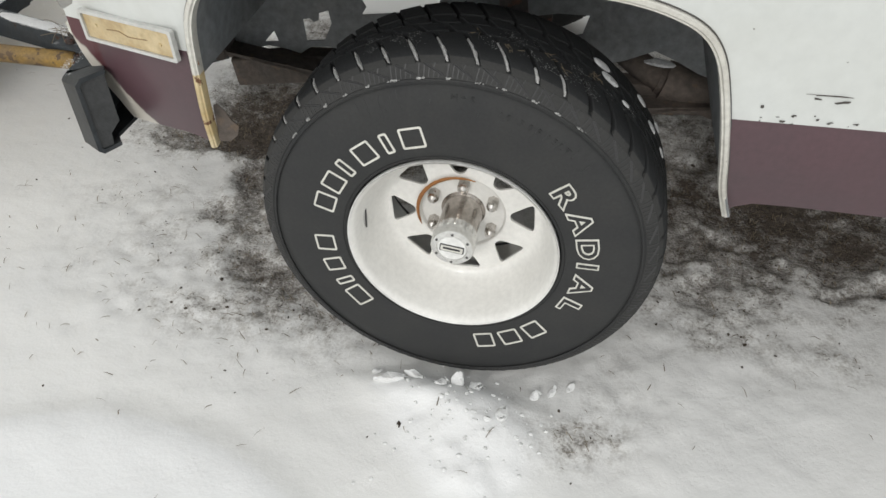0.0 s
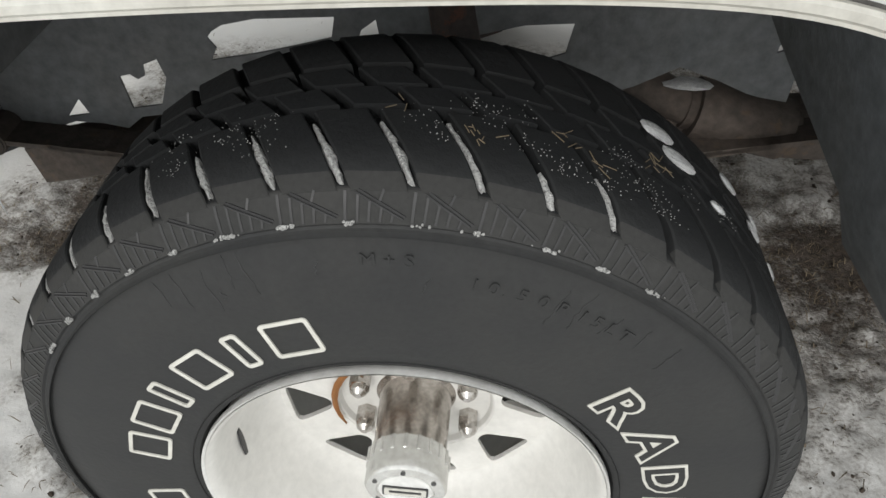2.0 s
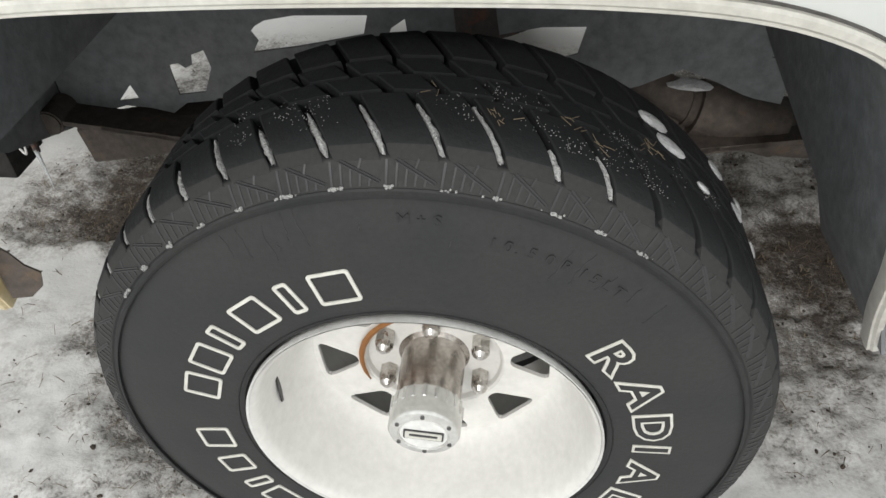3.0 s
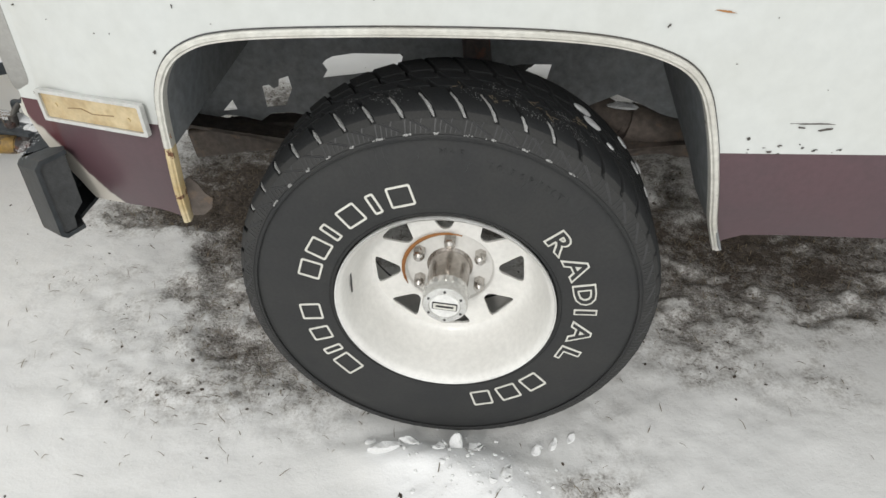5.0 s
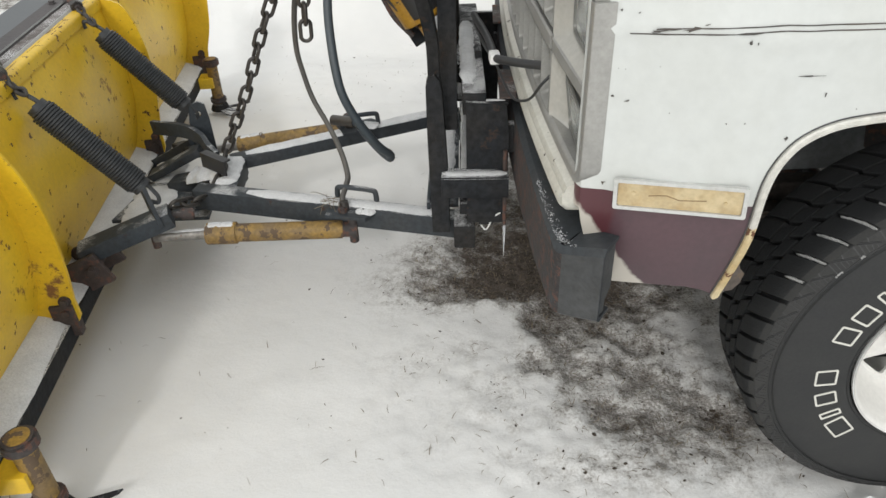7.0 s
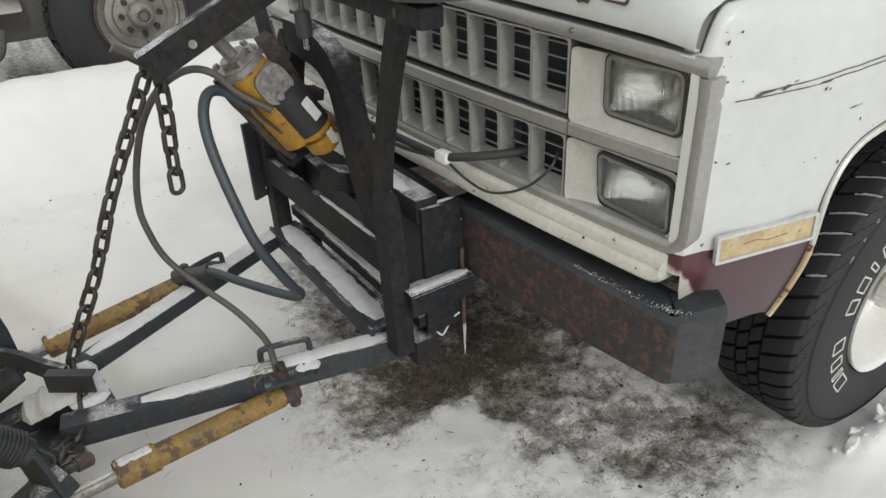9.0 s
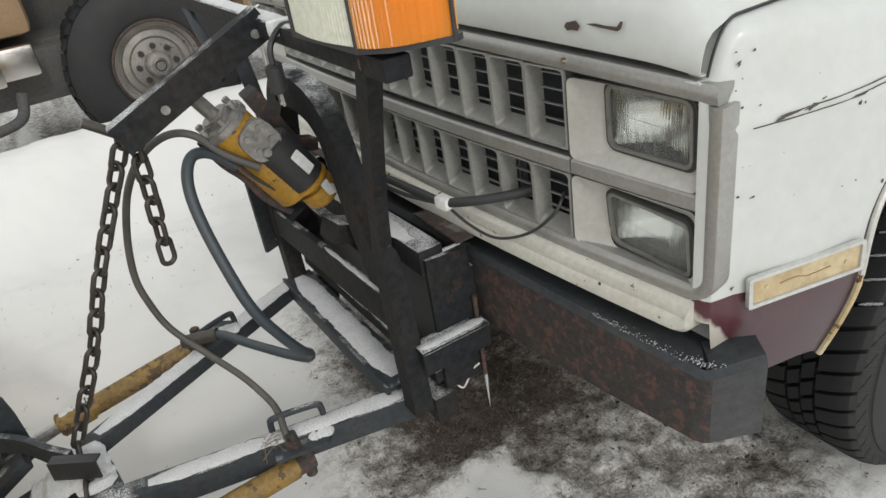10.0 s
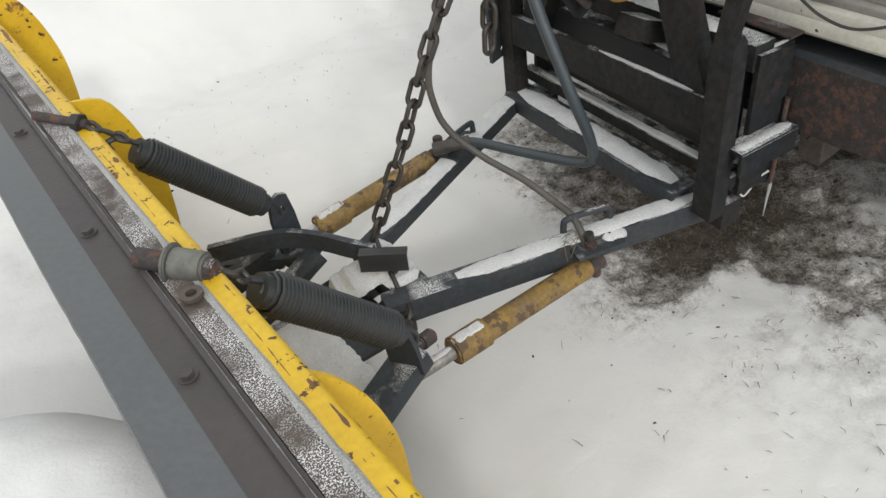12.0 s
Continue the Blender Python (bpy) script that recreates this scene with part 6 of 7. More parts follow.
# ---- snow plough: push frame ----
bm = bm_new()
beam(bm, (-0.955, 0.718, 0.284), (-1.790, 0.869, 0.304), 0.056, 0.066, bevel=0.006)
arm_n = part("push_arm", bm, STEELCLEAN, plough, "black square steel push arm topped with snow")
bm = bm_new()
beam(bm, (-1.000, 1.435, 0.315), (-1.735, 1.065, 0.315), 0.054, 0.044, bevel=0.006)
arm_f = part("push_arm", bm, STEELCLEAN, plough, "black square steel push arm topped with snow")


def snow_on(p0, p1, wide, thick, parent, ragged=0.35, start=0.0, end=1.0, seed=0, name="settled_snow"):
    """Snow lying along the top of a bar."""
    p0, p1 = Vector(p0), Vector(p1)
    m = frame_of(p0, p1)
    s, u = m.col[1], m.col[2]
    bm = bm_new()
    rows = []
    n = max(14, int((p1 - p0).length * 220))
    fine = 0.15 * min(1.0, 0.05 / wide)
    for k in range(n + 1):
        f = start + (end - start) * k / n
        p = p0.lerp(p1, f)
        e = min(1.0, 8 * min(k / n, 1 - k / n) + 0.15)
        a = wide / 2 * (1 - ragged * (0.5 + 0.5 * noise.noise(Vector((f * 9, seed, 0)))) - fine * noise.noise(Vector((p.x * 65, p.y * 65, seed + 4)))) * (0.4 + 0.6 * e)
        b = wide / 2 * (1 - ragged * (0.5 + 0.5 * noise.noise(Vector((f * 9, seed + 9, 0)))) - fine * noise.noise(Vector((p.x * 65, p.y * 65, seed + 6)))) * (0.4 + 0.6 * e)
        h = thick * (0.7 + 0.5 * noise.noise(Vector((f * 7, seed + 2, 1)))) * e
        rows.append([p - s * a, p - s * a * 0.75 + u * h * 0.8, p + u * h, p + s * b * 0.75 + u * h * 0.8, p + s * b])
    grid(bm, rows)
    return part(name, bm, SNOWCAP, parent)


snow_on((-0.985, 0.7235, 0.3178), (-1.690, 0.851, 0.3350), 0.056, 0.006, arm_n, 0.35, 0.02, 0.90, 1)
snow_on((-1.010, 1.430, 0.3370), (-1.710, 1.078, 0.3370), 0.056, 0.008, arm_f, 0.12, 0.01, 0.97, 2)

# the cross tube and the spring ears at the quadrant
bm = bm_new()
beam(bm, (-1.710, 0.880, 0.296), (-1.730, 1.070, 0.300), 0.09, 0.060, bevel=0.006)
beam(bm, (-1.69, 1.01, 0.30), (-1.93, 1.03, 0.24), 0.07, 0.07, bevel=0.005)
head = part("frame_head", bm, STEELCLEAN, plough)
snow_on((-1.715, 0.99, 0.332), (-1.86, 1.00, 0.300), 0.13, 0.020, head, 0.2, 0, 1, 3)
snow_on((-1.712, 0.89, 0.328), (-1.732, 1.085, 0.332), 0.10, 0.014, head, 0.2, 0, 1, 5)
bm = bm_new()
sweep(bm, smooth_line([(-1.745, 0.985, 0.372), (-1.785, 1.03, 0.380), (-1.835, 1.11, 0.378), (-1.91, 1.175, 0.380), (-2.055, 1.250, 0.362)], 6), [(-0.008, -0.024), (-0.008, 0.024), (0.008, 0.024), (0.008, -0.024)])
part("quadrant", bm, STEELCLEAN, plough, "black bent steel quadrant")
for p, q, w, h in (((-1.73, 0.92, 0.275), (-1.97, 0.86, 0.20), 0.06, 0.012), ((-1.84, 1.10, 0.350), (-2.02, 1.08, 0.262), 0.060, 0.026), ((-1.84, 1.12, 0.335), (-2.05, 1.40, 0.22), 0.05, 0.022)):
    bm = bm_new()
    beam(bm, p, q, w, h, bevel=0.003)
    part("quadrant_brace", bm, STEELCLEAN, plough)
bm = bm_new()
slab(bm, [(-0.10, -0.10), (0.20, -0.12), (0.20, 0.10), (0.12, 0.16), (-0.04, 0.12)], 0.012, axes((-1.97, 0.93, 0.236), (BACK.x, BACK.y, 0), (ALONG.x, ALONG.y, 0)))
plate_q = part("quadrant_plate", bm, STEELCLEAN, plough)
for k, (cx, cy, w, l) in enumerate(((-1.96, 0.88, 0.17, 0.30), (-1.98, 1.13, 0.13, 0.16))):
    c = Vector((cx, cy, 0.2495))
    snow_on(c - ALONG * l / 2, c + ALONG * l / 2, w, 0.014, plate_q, 0.3, 0, 1, 20 + k)
bm = bm_new()
beam(bm, (-1.800, 0.694, 0.342), (-2.045, 0.600, 0.272), 0.070, 0.050, bevel=0.006)
hinge = part("blade_hinge", bm, STEELCLEAN, plough)
bm = bm_new()
for off in (-0.05, 0.05):
    beam(bm, blade(0.61 + off, 0.085, 0.250), blade(0.61 + off, -0.03, 0.200), 0.016, 0.10, bevel=0.004)
rod(bm, blade(0.53, 0.055, 0.245), blade(0.69, 0.055, 0.245), 0.015, 12, bevel=0.003)
part("hinge_clevis", bm, RUSTY, hinge, "rusty clevis on the blade")
bm = bm_new()
beam(bm, (-1.90, 1.25, 0.30), blade(1.36, 0.02, 0.15), 0.085, 0.06, bevel=0.008)
part("blade_hinge", bm, STEELCLEAN, plough)
for c, along, low in (((-1.835, 0.672, 0.385), (0.6, -0.8, 0), -0.055), ((-1.872, 1.222, 0.372), (0.95, 0.30, 0), -0.105)):
    bm = bm_new()
    hole = [(0.010 * math.cos(a), 0.052 + 0.010 * math.sin(a)) for a in np.linspace(0, 2 * math.pi, 11)[:-1]]
    slab(bm, [(-0.036, low), (0.036, low), (0.033, 0.03), (0.026, 0.085), (0.005, 0.095), (-0.024, 0.085), (-0.034, 0.03)], 0.012, axes(c, along, (-0.15, 0.0, 1)), [hole])
    part("spring_ear", bm, STEELCLEAN, plough, "upright ear holding the spring")
bm = bm_new()
rod(bm, (-1.785, 0.716, 0.331), (-1.748, 0.728, 0.325), 0.017, 14, bevel=0.004)
rod(bm, (-1.85, 0.690, 0.342), (-1.785, 0.714, 0.331), 0.010, 10)
part("pivot_bolt", bm, RUSTY, plough)
# angle bracket for the lift chain
bm = bm_new()
p0, p1 = Vector((-1.698, 0.908, 0.374)), Vector((-1.790, 0.968, 0.378))
beam(bm, p0, p1, 0.006, 0.050, bevel=0.001)
beam(bm, p0 + Vector((0.008, 0.010, 0.022)), p1 + Vector((0.008, 0.010, 0.022)), 0.022, 0.006, bevel=0.001)
part("chain_bracket", bm, BLACK, plough)

# angling rams
for eye, gland, rod_end in (((-1.292, 0.752, 0.252), (-1.632, 0.717, 0.264), (-1.872, 0.700, 0.262)), ((-1.378, 1.312, 0.318), (-1.692, 1.298, 0.278), (-1.905, 1.278, 0.250))):
    e, g, r_ = Vector(eye), Vector(gland), Vector(rod_end)
    d = (g - e).normalized()
    bm = bm_new()
    rod(bm, e + d * 0.03, g, 0.0275, 20, bevel=0.003)
    ram = part("angling_ram", bm, YELLOWWORN, plough, "worn yellow hydraulic ram")
    bm = bm_new()
    rod(bm, g - d * 0.004, g + d * 0.088, 0.033, 20, bevel=0.004)
    part("gland", bm, YELLOWWORN, ram)
    bm = bm_new()
    rod(bm, g + d * 0.08, r_, 0.0165, 16)
    part("piston_rod", bm, ZINC, ram)
    bm = bm_new()
    rod(bm, e + Vector((0, 0, -0.045)), e + Vector((0, 0, 0.055)), 0.014, 12, bevel=0.003)
    rod(bm, e + d * 0.04, e - d * 0.012, 0.024, 14)
    part("ram_pin", bm, RUSTY, ram)
    bm = bm_new()
    rod(bm, r_ + Vector((0, 0, -0.035)), r_ + Vector((0, 0, 0.02)), 0.012, 12)
    part("ram_pin", bm, RUSTY, ram)
    snow_on(g + Vector((0, 0, 0.030)), g + d * 0.085 + Vector((0, 0, 0.030)), 0.03, 0.006, ram, 0.3, 0, 1, 31)
    snow_on(g + d * 0.09 + Vector((0, 0, 0.0155)), r_ + Vector((0, 0, 0.0155)), 0.018, 0.003, ram, 0.3, 0, 0.9, 32)

# gussets with the U handles where the rams are pinned
for base, a, b, arm in (((-1.285, 0.763, 0.3115), (-1.338, 0.811, 0.308), (-1.221, 0.787, 0.306), arm_n), ((-1.335, 1.285, 0.340), (-1.388, 1.250, 0.330), (-1.270, 1.300, 0.326), arm_f)):
    bm = bm_new()
    top = 0.055
    pts = [Vector(a), Vector(a) + Vector((0, 0, top * 0.75)), Vector(a).lerp(Vector(b), 0.12) + Vector((0, 0, top)), Vector(a).lerp(Vector(b), 0.88) + Vector((0, 0, top)), Vector(b) + Vector((0, 0, top * 0.75)), Vector(b)]
    tube(bm, pts, 0.008, 10, 6)
    part("pin_handle", bm, STEELCLEAN, plough, "bent steel U handle")
    bm = bm_new()
    slab(bm, [(-0.07, -0.055), (0.05, -0.05), (0.075, 0.0), (0.055, 0.035), (-0.075, 0.03)], 0.010, axes(Vector(base) + Vector((0, 0, -0.004)), Vector(b) - Vector(a), (0, 1, 0)))
    gus = part("ram_gusset", bm, STEELCLEAN, plough)
    bm = bm_new()
    rod(bm, Vector(base) + Vector((-0.03, -0.022, 0.0)), Vector(base) + Vector((-0.03, -0.022, 0.022)), 0.014, 12, bevel=0.004)
    part("gusset_bolt", bm, RUSTY, gus)
    snow_on(Vector(base) + Vector((0.01, -0.005, 0.007)), Vector(base) + Vector((0.07, -0.02, 0.007)), 0.07, 0.008, gus, 0.35, 0, 1, 41)

# ---- snow plough: mount on the truck ----
for y, lab in ((0.62, True), (1.475, False)):
    s = 1 if lab else -1
    bm = bm_new()
    slab(bm, [(-1.000, 0.310), (-0.952, 0.310), (-0.954, 0.50), (-0.962, 0.72), (-0.968, 0.75), (-0.980, 0.765), (-0.994, 0.760), (-1.002, 0.735), (-1.003, 0.60)], 0.055, axes((-0.048, y + 0.020 * s, 0), (1, 0, 0), (0, 0, 1)) @ Matrix.Translation((0, 0, -0.055 if lab else 0.0)))
    for e in bm.edges:
        e.smooth = False
    bmesh.ops.bevel(bm, geom=[e for e in bm.edges if len(e.link_faces) == 2 and e.calc_face_angle(0) > 0.8], offset=0.006, segments=2, affect="EDGES")
    post = part("mount_post", bm, STEEL, plough, "black steel mount post with a rounded head")
    bm = bm_new()
    slab(bm, [(-0.952, 0.335), (-0.846, 0.335), (-0.842, 0.60), (-0.850, 0.682), (-0.952, 0.690)], 0.012, axes((0, y + 0.042 * s, 0), (1, 0, 0), (0, 0, 1)))
    part("mount_plate", bm, STEEL, post)
    bm = bm_new()
    box(bm, (-0.930, y + 0.012 * s, 0.497), (0.176, 0.052, 0.008), bevel=0.002)
    box(bm, (-0.930, y - 0.012 * s, 0.468), (0.176, 0.008, 0.056), bevel=0.002)
    ledge_ = part("mount_ledge", bm, STEEL, post)
    snow_on((-1.012, y + 0.006 * s, 0.5015), (-0.846, y + 0.006 * s, 0.5015), 0.034, 0.004, ledge_, 0.5, 0, 1, 50)
    bm = bm_new()
    beam(bm, (-0.945, y + 0.046 * s, 0.683), (-0.845, y + 0.046 * s, 0.683), 0.022, 0.008, bevel=0.001)
    shelf = part("mount_shelf", bm, STEEL, post)
    snow_on((-0.940, y + 0.046 * s, 0.6875), (-0.852, y + 0.046 * s, 0.6875), 0.014, 0.003, shelf, 0.6, 0, 1, 53)
    bm = bm_new()
    slab(bm, [(-0.868, 0.0), (-0.826, 0.0), (-0.822, 0.185), (-0.866, 0.195)], 0.005, Matrix.Translation((0, y + 0.03, 0.697)) if lab else Matrix.Translation((0, y - 0.215, 0.697)))
    part("cover_plate", bm, RUSTY, post, "rusty flat cover plate")
    bm = bm_new()
    beam(bm, (-0.99, y + 0.08 * s, 0.285), (-0.93, y + 0.08 * s, 0.285), 0.10, 0.075, bevel=0.006)
    part("mount_foot", bm, STEEL, post)
    bm = bm_new()
    beam(bm, (-0.86, y + 0.06 * s, 0.58), (-0.76, y + 0.06 * s, 0.58), 0.03, 0.08)
    part("mount_arm", bm, STEEL, post)
bm = bm_new()
hole = [(0.010 * math.cos(a), -0.055 + 0.010 * math.sin(a)) for a in np.linspace(0, 2 * math.pi, 11)[:-1]]
slab(bm, [(-0.05, -0.085), (0.04, -0.075), (0.05, 0.17), (-0.05, 0.17)], 0.012, axes((-1.042, 1.478, 0.520), (1, 0.25, 0), (0, 0, 1)), [hole])
part("stand_bracket", bm, STEELCLEAN, plough)
# cross members
bm = bm_new()
beam(bm, (-1.020, 0.74, 0.336), (-1.026, 1.42, 0.340), 0.085, 0.012, bevel=0.002)
beam(bm, (-1.064, 0.74, 0.322), (-1.070, 1.42, 0.326), 0.010, 0.05, bevel=0.002)
cross = part("cross_member", bm, STEELCLEAN, plough, "snow-covered cross member")
snow_on((-1.022, 0.775, 0.342), (-1.028, 1.40, 0.346), 0.072, 0.006, cross, 0.22, 0, 1, 60)
for p, q, w, h in (((-1.02, 0.66, 0.555), (-1.04, 1.45, 0.545), 0.02, 0.09), ((-0.93, 0.66, 0.68), (-0.95, 1.45, 0.68), 0.06, 0.06), ((-0.90, 0.66, 0.34), (-0.92, 1.45, 0.34), 0.04, 0.04), ((-0.955, 0.66, 0.372), (-0.965, 1.45, 0.372), 0.034, 0.034)):
    bm = bm_new()
    beam(bm, p, q, w, h, bevel=0.004)
    cross2 = part("cross_member", bm, STEEL, plough)
snow_on((-0.956, 0.70, 0.3895), (-0.964, 1.38, 0.3895), 0.028, 0.007, cross2, 0.3, 0, 1, 61)
snow_on((-0.945, 0.72, 0.711), (-0.955, 1.25, 0.711), 0.050, 0.008, cross2, 0.3, 0, 1, 62)
snow_on((-1.025, 0.70, 0.6015), (-1.035, 1.2, 0.594), 0.014, 0.004, cross2, 0.4, 0.1, 0.7, 63)
bm = bm_new()
slab(bm, [(0.70, 0.395), (1.45, 0.395), (1.45, 0.66), (1.28, 0.70), (0.86, 0.70), (0.70, 0.66)], 0.010, axes((-0.925, 0, 0), (0, 1, 0), (0, 0, 1)))
part("mount_panel", bm, BLACK, plough, "black panel between the mount posts")
bm = bm_new()
slab(bm, [(-1.005, 0.80), (-0.935, 0.80), (-0.925, 1.25), (-0.99, 1.25)], 0.006, Matrix.Translation((0, 0, 0.630)))
deck = part("ram_deck", bm, STEEL, plough, "steel deck under the lift ram, dusted with snow")
snow_on((-0.968, 0.84, 0.6365), (-0.958, 1.06, 0.6365), 0.045, 0.003, deck, 0.6, 0, 1, 64)
# the near tower: leg, bent gusset, light bar
bm = bm_new()
sweep(bm, smooth_line([(-1.034, 0.680, 0.57), (-1.032, 0.682, 0.68), (-1.030, 0.668, 0.80), (-1.034, 0.642, 0.88), (-1.058, 0.550, 1.04), (-1.080, 0.462, 1.17), (-1.084, 0.445, 1.195)], 5), [(-0.019, -0.014), (-0.019, 0.014), (0.019, 0.014), (0.019, -0.014)], up=(1, 0, 0))
part("tower_leg", bm, STEEL, plough, "black steel tower leg")
bm = bm_new()
sweep(bm, smooth_line([(-1.0, 0.750, 0.57), (-1.0, 0.775, 0.63), (-1.0, 0.830, 0.76), (-1.0, 0.862, 0.86), (-1.0, 0.895, 0.94), (-1.0, 0.965, 0.99), (-1.0, 1.08, 1.005), (-1.0, 1.16, 1.005)], 6), [(-0.040, -0.024), (-0.040, 0.024), (0.040, 0.024), (0.040, -0.024)], up=(1, 0, 0))
part("tower_hoop", bm, STEEL, plough, "bent steel hoop dusted with snow")
bm = bm_new()
sweep(bm, smooth_line([(-1.0, 1.345, 0.57), (-1.0, 1.32, 0.63), (-1.0, 1.265, 0.76), (-1.0, 1.233, 0.86), (-1.0, 1.20, 0.94), (-1.0, 1.16, 0.985)], 6), [(-0.040, -0.024), (-0.040, 0.024), (0.040, 0.024), (0.040, -0.024)], up=(1, 0, 0))
part("tower_hoop", bm, STEEL, plough)
bm = bm_new()
beam(bm, (-1.085, 0.35, 1.190), (-1.085, 1.75, 1.190), 0.045, 0.035, bevel=0.005)
bar = part("light_bar", bm, STEEL, plough, "steel light bar dusted with snow")
snow_on((-1.085, 0.60, 1.208), (-1.085, 1.60, 1.208), 0.042, 0.008, bar, 0.4, 0, 1, 70)
bm = bm_new()
beam(bm, (-1.06, 0.53, 1.17), (-1.085, 0.42, 1.19), 0.05, 0.02)
part("lamp_bracket", bm, RUSTY, plough)
bm = bm_new()
beam(bm, (-1.115, 1.055, 1.035), (-1.045, 1.055, 0.885), 0.055, 0.035, bevel=0.004)
beam(bm, (-1.045, 1.055, 0.885), (-0.99, 1.06, 0.87), 0.05, 0.03, bevel=0.004)
part("pump_tray", bm, RUSTY, plough, "rusty brown steel tray")
# diagonal stay
bm = bm_new()
beam(bm, (-1.10, 1.30, 1.02), (-1.10, 1.62, 1.30), 0.012, 0.05)
part("stay", bm, STEELCLEAN, plough)
bm = bm_new()
beam(bm, (-1.06, 1.10, 0.78), (-1.10, 1.12, 1.16), 0.035, 0.03, bevel=0.006)
part("stay", bm, STEELCLEAN, plough)
# lift arm
bm = bm_new()
sweep(bm, [Vector(p) for p in ((-1.085, 0.905, 1.200), (-1.415, 0.925, 1.045))], [(-0.022, -0.031), (-0.022, 0.031), (0.022, 0.031), (0.022, -0.031)])
lift = part("lift_arm", bm, STEEL, plough, "black steel lift arm dusted with snow")
snow_on((-1.085, 0.905, 1.2285), (-1.40, 0.924, 1.0805), 0.042, 0.003, lift, 0.5, 0, 1, 72)
bm = bm_new()
a, b = Vector((-1.415, 0.925, 1.038)), Vector((-1.085, 0.905, 1.193))
for f in (0.30, 0.92):
    p = a.lerp(b, f)
    bm = bm_new()
    rod(bm, p + Vector((-0.002, -0.026, 0)), p + Vector((0.002, 0.026, 0)), 0.009, 12)
    part("arm_pin", bm, ZINC, lift)
# lift ram with its pump motor
c0, c1 = Vector((-1.249, 1.010, 1.078)), Vector((-1.030, 0.995, 0.722))
d = (c1 - c0).normalized()
view = (Vector((-1.45, -0.46, 1.44)) - (c0 + d * 0.16)).normalized()
view = (view - d * view.dot(d)).normalized()
side = view.cross(d)
bm = bm_new()
rod(bm, c0 + d * 0.10, c0 + d * 0.33, 0.056, 26, bevel=0.003)
ram = part("lift_ram", bm, YELLOWOIL, plough, "yellow hydraulic lift ram with a black pump motor")
bm = bm_new()
rod(bm, c0, c0 + d * 0.085, 0.016, 14)
rod(bm, c0 - Vector((0.016, 0.022, 0)), c0 + Vector((0.016, 0.022, 0)), 0.022, 18, bevel=0.004)
rod(bm, c0 - Vector((0.022, 0.030, 0)), c0 + Vector((0.022, 0.030, 0)), 0.010, 14, bevel=0.002)
part("piston_rod", bm, ZINC, ram)
bm = bm_new()
rod(bm, c0 + d * 0.070, c0 + d * 0.088, 0.036, 20, bevel=0.004)
rod(bm, c0 + d * 0.084, c0 + d * 0.112, 0.061, 26, bevel=0.006)
m = frame_of(c0, c1)
for k in range(6):
    a = 2 * math.pi * k / 6
    off = m.col[1] * 0.048 * math.cos(a) + m.col[2] * 0.048 * math.sin(a)
    rod(bm, c0 + d * 0.070 + off, c0 + d * 0.09 + off, 0.008, 6)
part("end_cap", bm, ZINC, ram)
mot = c0 + view * 0.028 + side * 0.030
bm = bm_new()
rod(bm, mot + d * 0.190, mot + d * 0.318, 0.049, 28, bevel=0.004)
part("pump_motor", bm, BLACK, ram, "black pump motor with a white label")
bm = bm_new()
rod(bm, mot + d * 0.316, mot + d * 0.328, 0.0505, 28, bevel=0.002)
rod(bm, mot + d * 0.328, mot + d * 0.386, 0.046, 24, bevel=0.012)
part("end_housing", bm, YELLOWOIL, ram)
bm = bm_new()
valve = c0 + view * 0.036 + side * 0.022
slab(bm, rounded(0.088, 0.078, 0.030), 0.032, axes(valve + d * 0.162, d, side) if d.cross(side).dot(view) > 0 else axes(valve + d * 0.162, d, -side))
rod(bm, valve + d * 0.186 + view * 0.026 - side * 0.010, valve + d * 0.186 + view * 0.046 - side * 0.010, 0.010, 8, bevel=0.002)
for k in range(4):
    a = radians(45 + 90 * k)
    p = valve + d * (0.155 + 0.026 * math.cos(a)) + view * 0.028 + side * 0.026 * math.sin(a)
    rod(bm, p, p + view * 0.009, 0.007, 8)
part("valve_block", bm, ZINC, ram)
bm = bm_new()
n_ = (view + side * 0.40).normalized()
slab(bm, rounded(0.058, 0.026, 0.003), 0.0015, axes(mot + d * 0.262 + n_ * 0.0490, d, n_.cross(d)))
part("motor_label", bm, TAPE, ram)
bm = bm_new()
slab(bm, [(-0.02, -0.012), (0.012, -0.016), (0.024, 0.002), (0.010, 0.016), (-0.004, 0.006), (-0.018, 0.010)], 0.003, axes(mot + d * 0.352 + n_ * 0.0455, d, n_.cross(d)))
part("ram_snow", bm, SNOWCAP, ram)
bm = bm_new()
beam(bm, c0 + d * 0.12 - view * 0.058 - side * 0.02, c0 + d * 0.40 - view * 0.058 - side * 0.02, 0.10, 0.03, up=view)
beam(bm, (-1.05, 0.93, 0.70), (-0.95, 0.94, 0.66), 0.08, 0.05)
part("ram_base", bm, STEEL, ram)
bm = bm_new()
edge = c0 - side * 0.060 - view * 0.010
tube(bm, [edge + d * 0.09, edge + d * 0.16 - side * 0.006, edge + d * 0.22, edge + d * 0.29 - side * 0.004, edge + d * 0.36 + side * 0.01], 0.010, 8, 6)
tube(bm, [edge + d * 0.15 + side * 0.02 + view * 0.04, edge + d * 0.20 + side * 0.012 + view * 0.05, edge + d * 0.30 + side * 0.03 + view * 0.045, edge + d * 0.36 + side * 0.05 + view * 0.03], 0.004, 8, 6)
part("ram_line", bm, RUSTY, ram, "oily line along the ram")
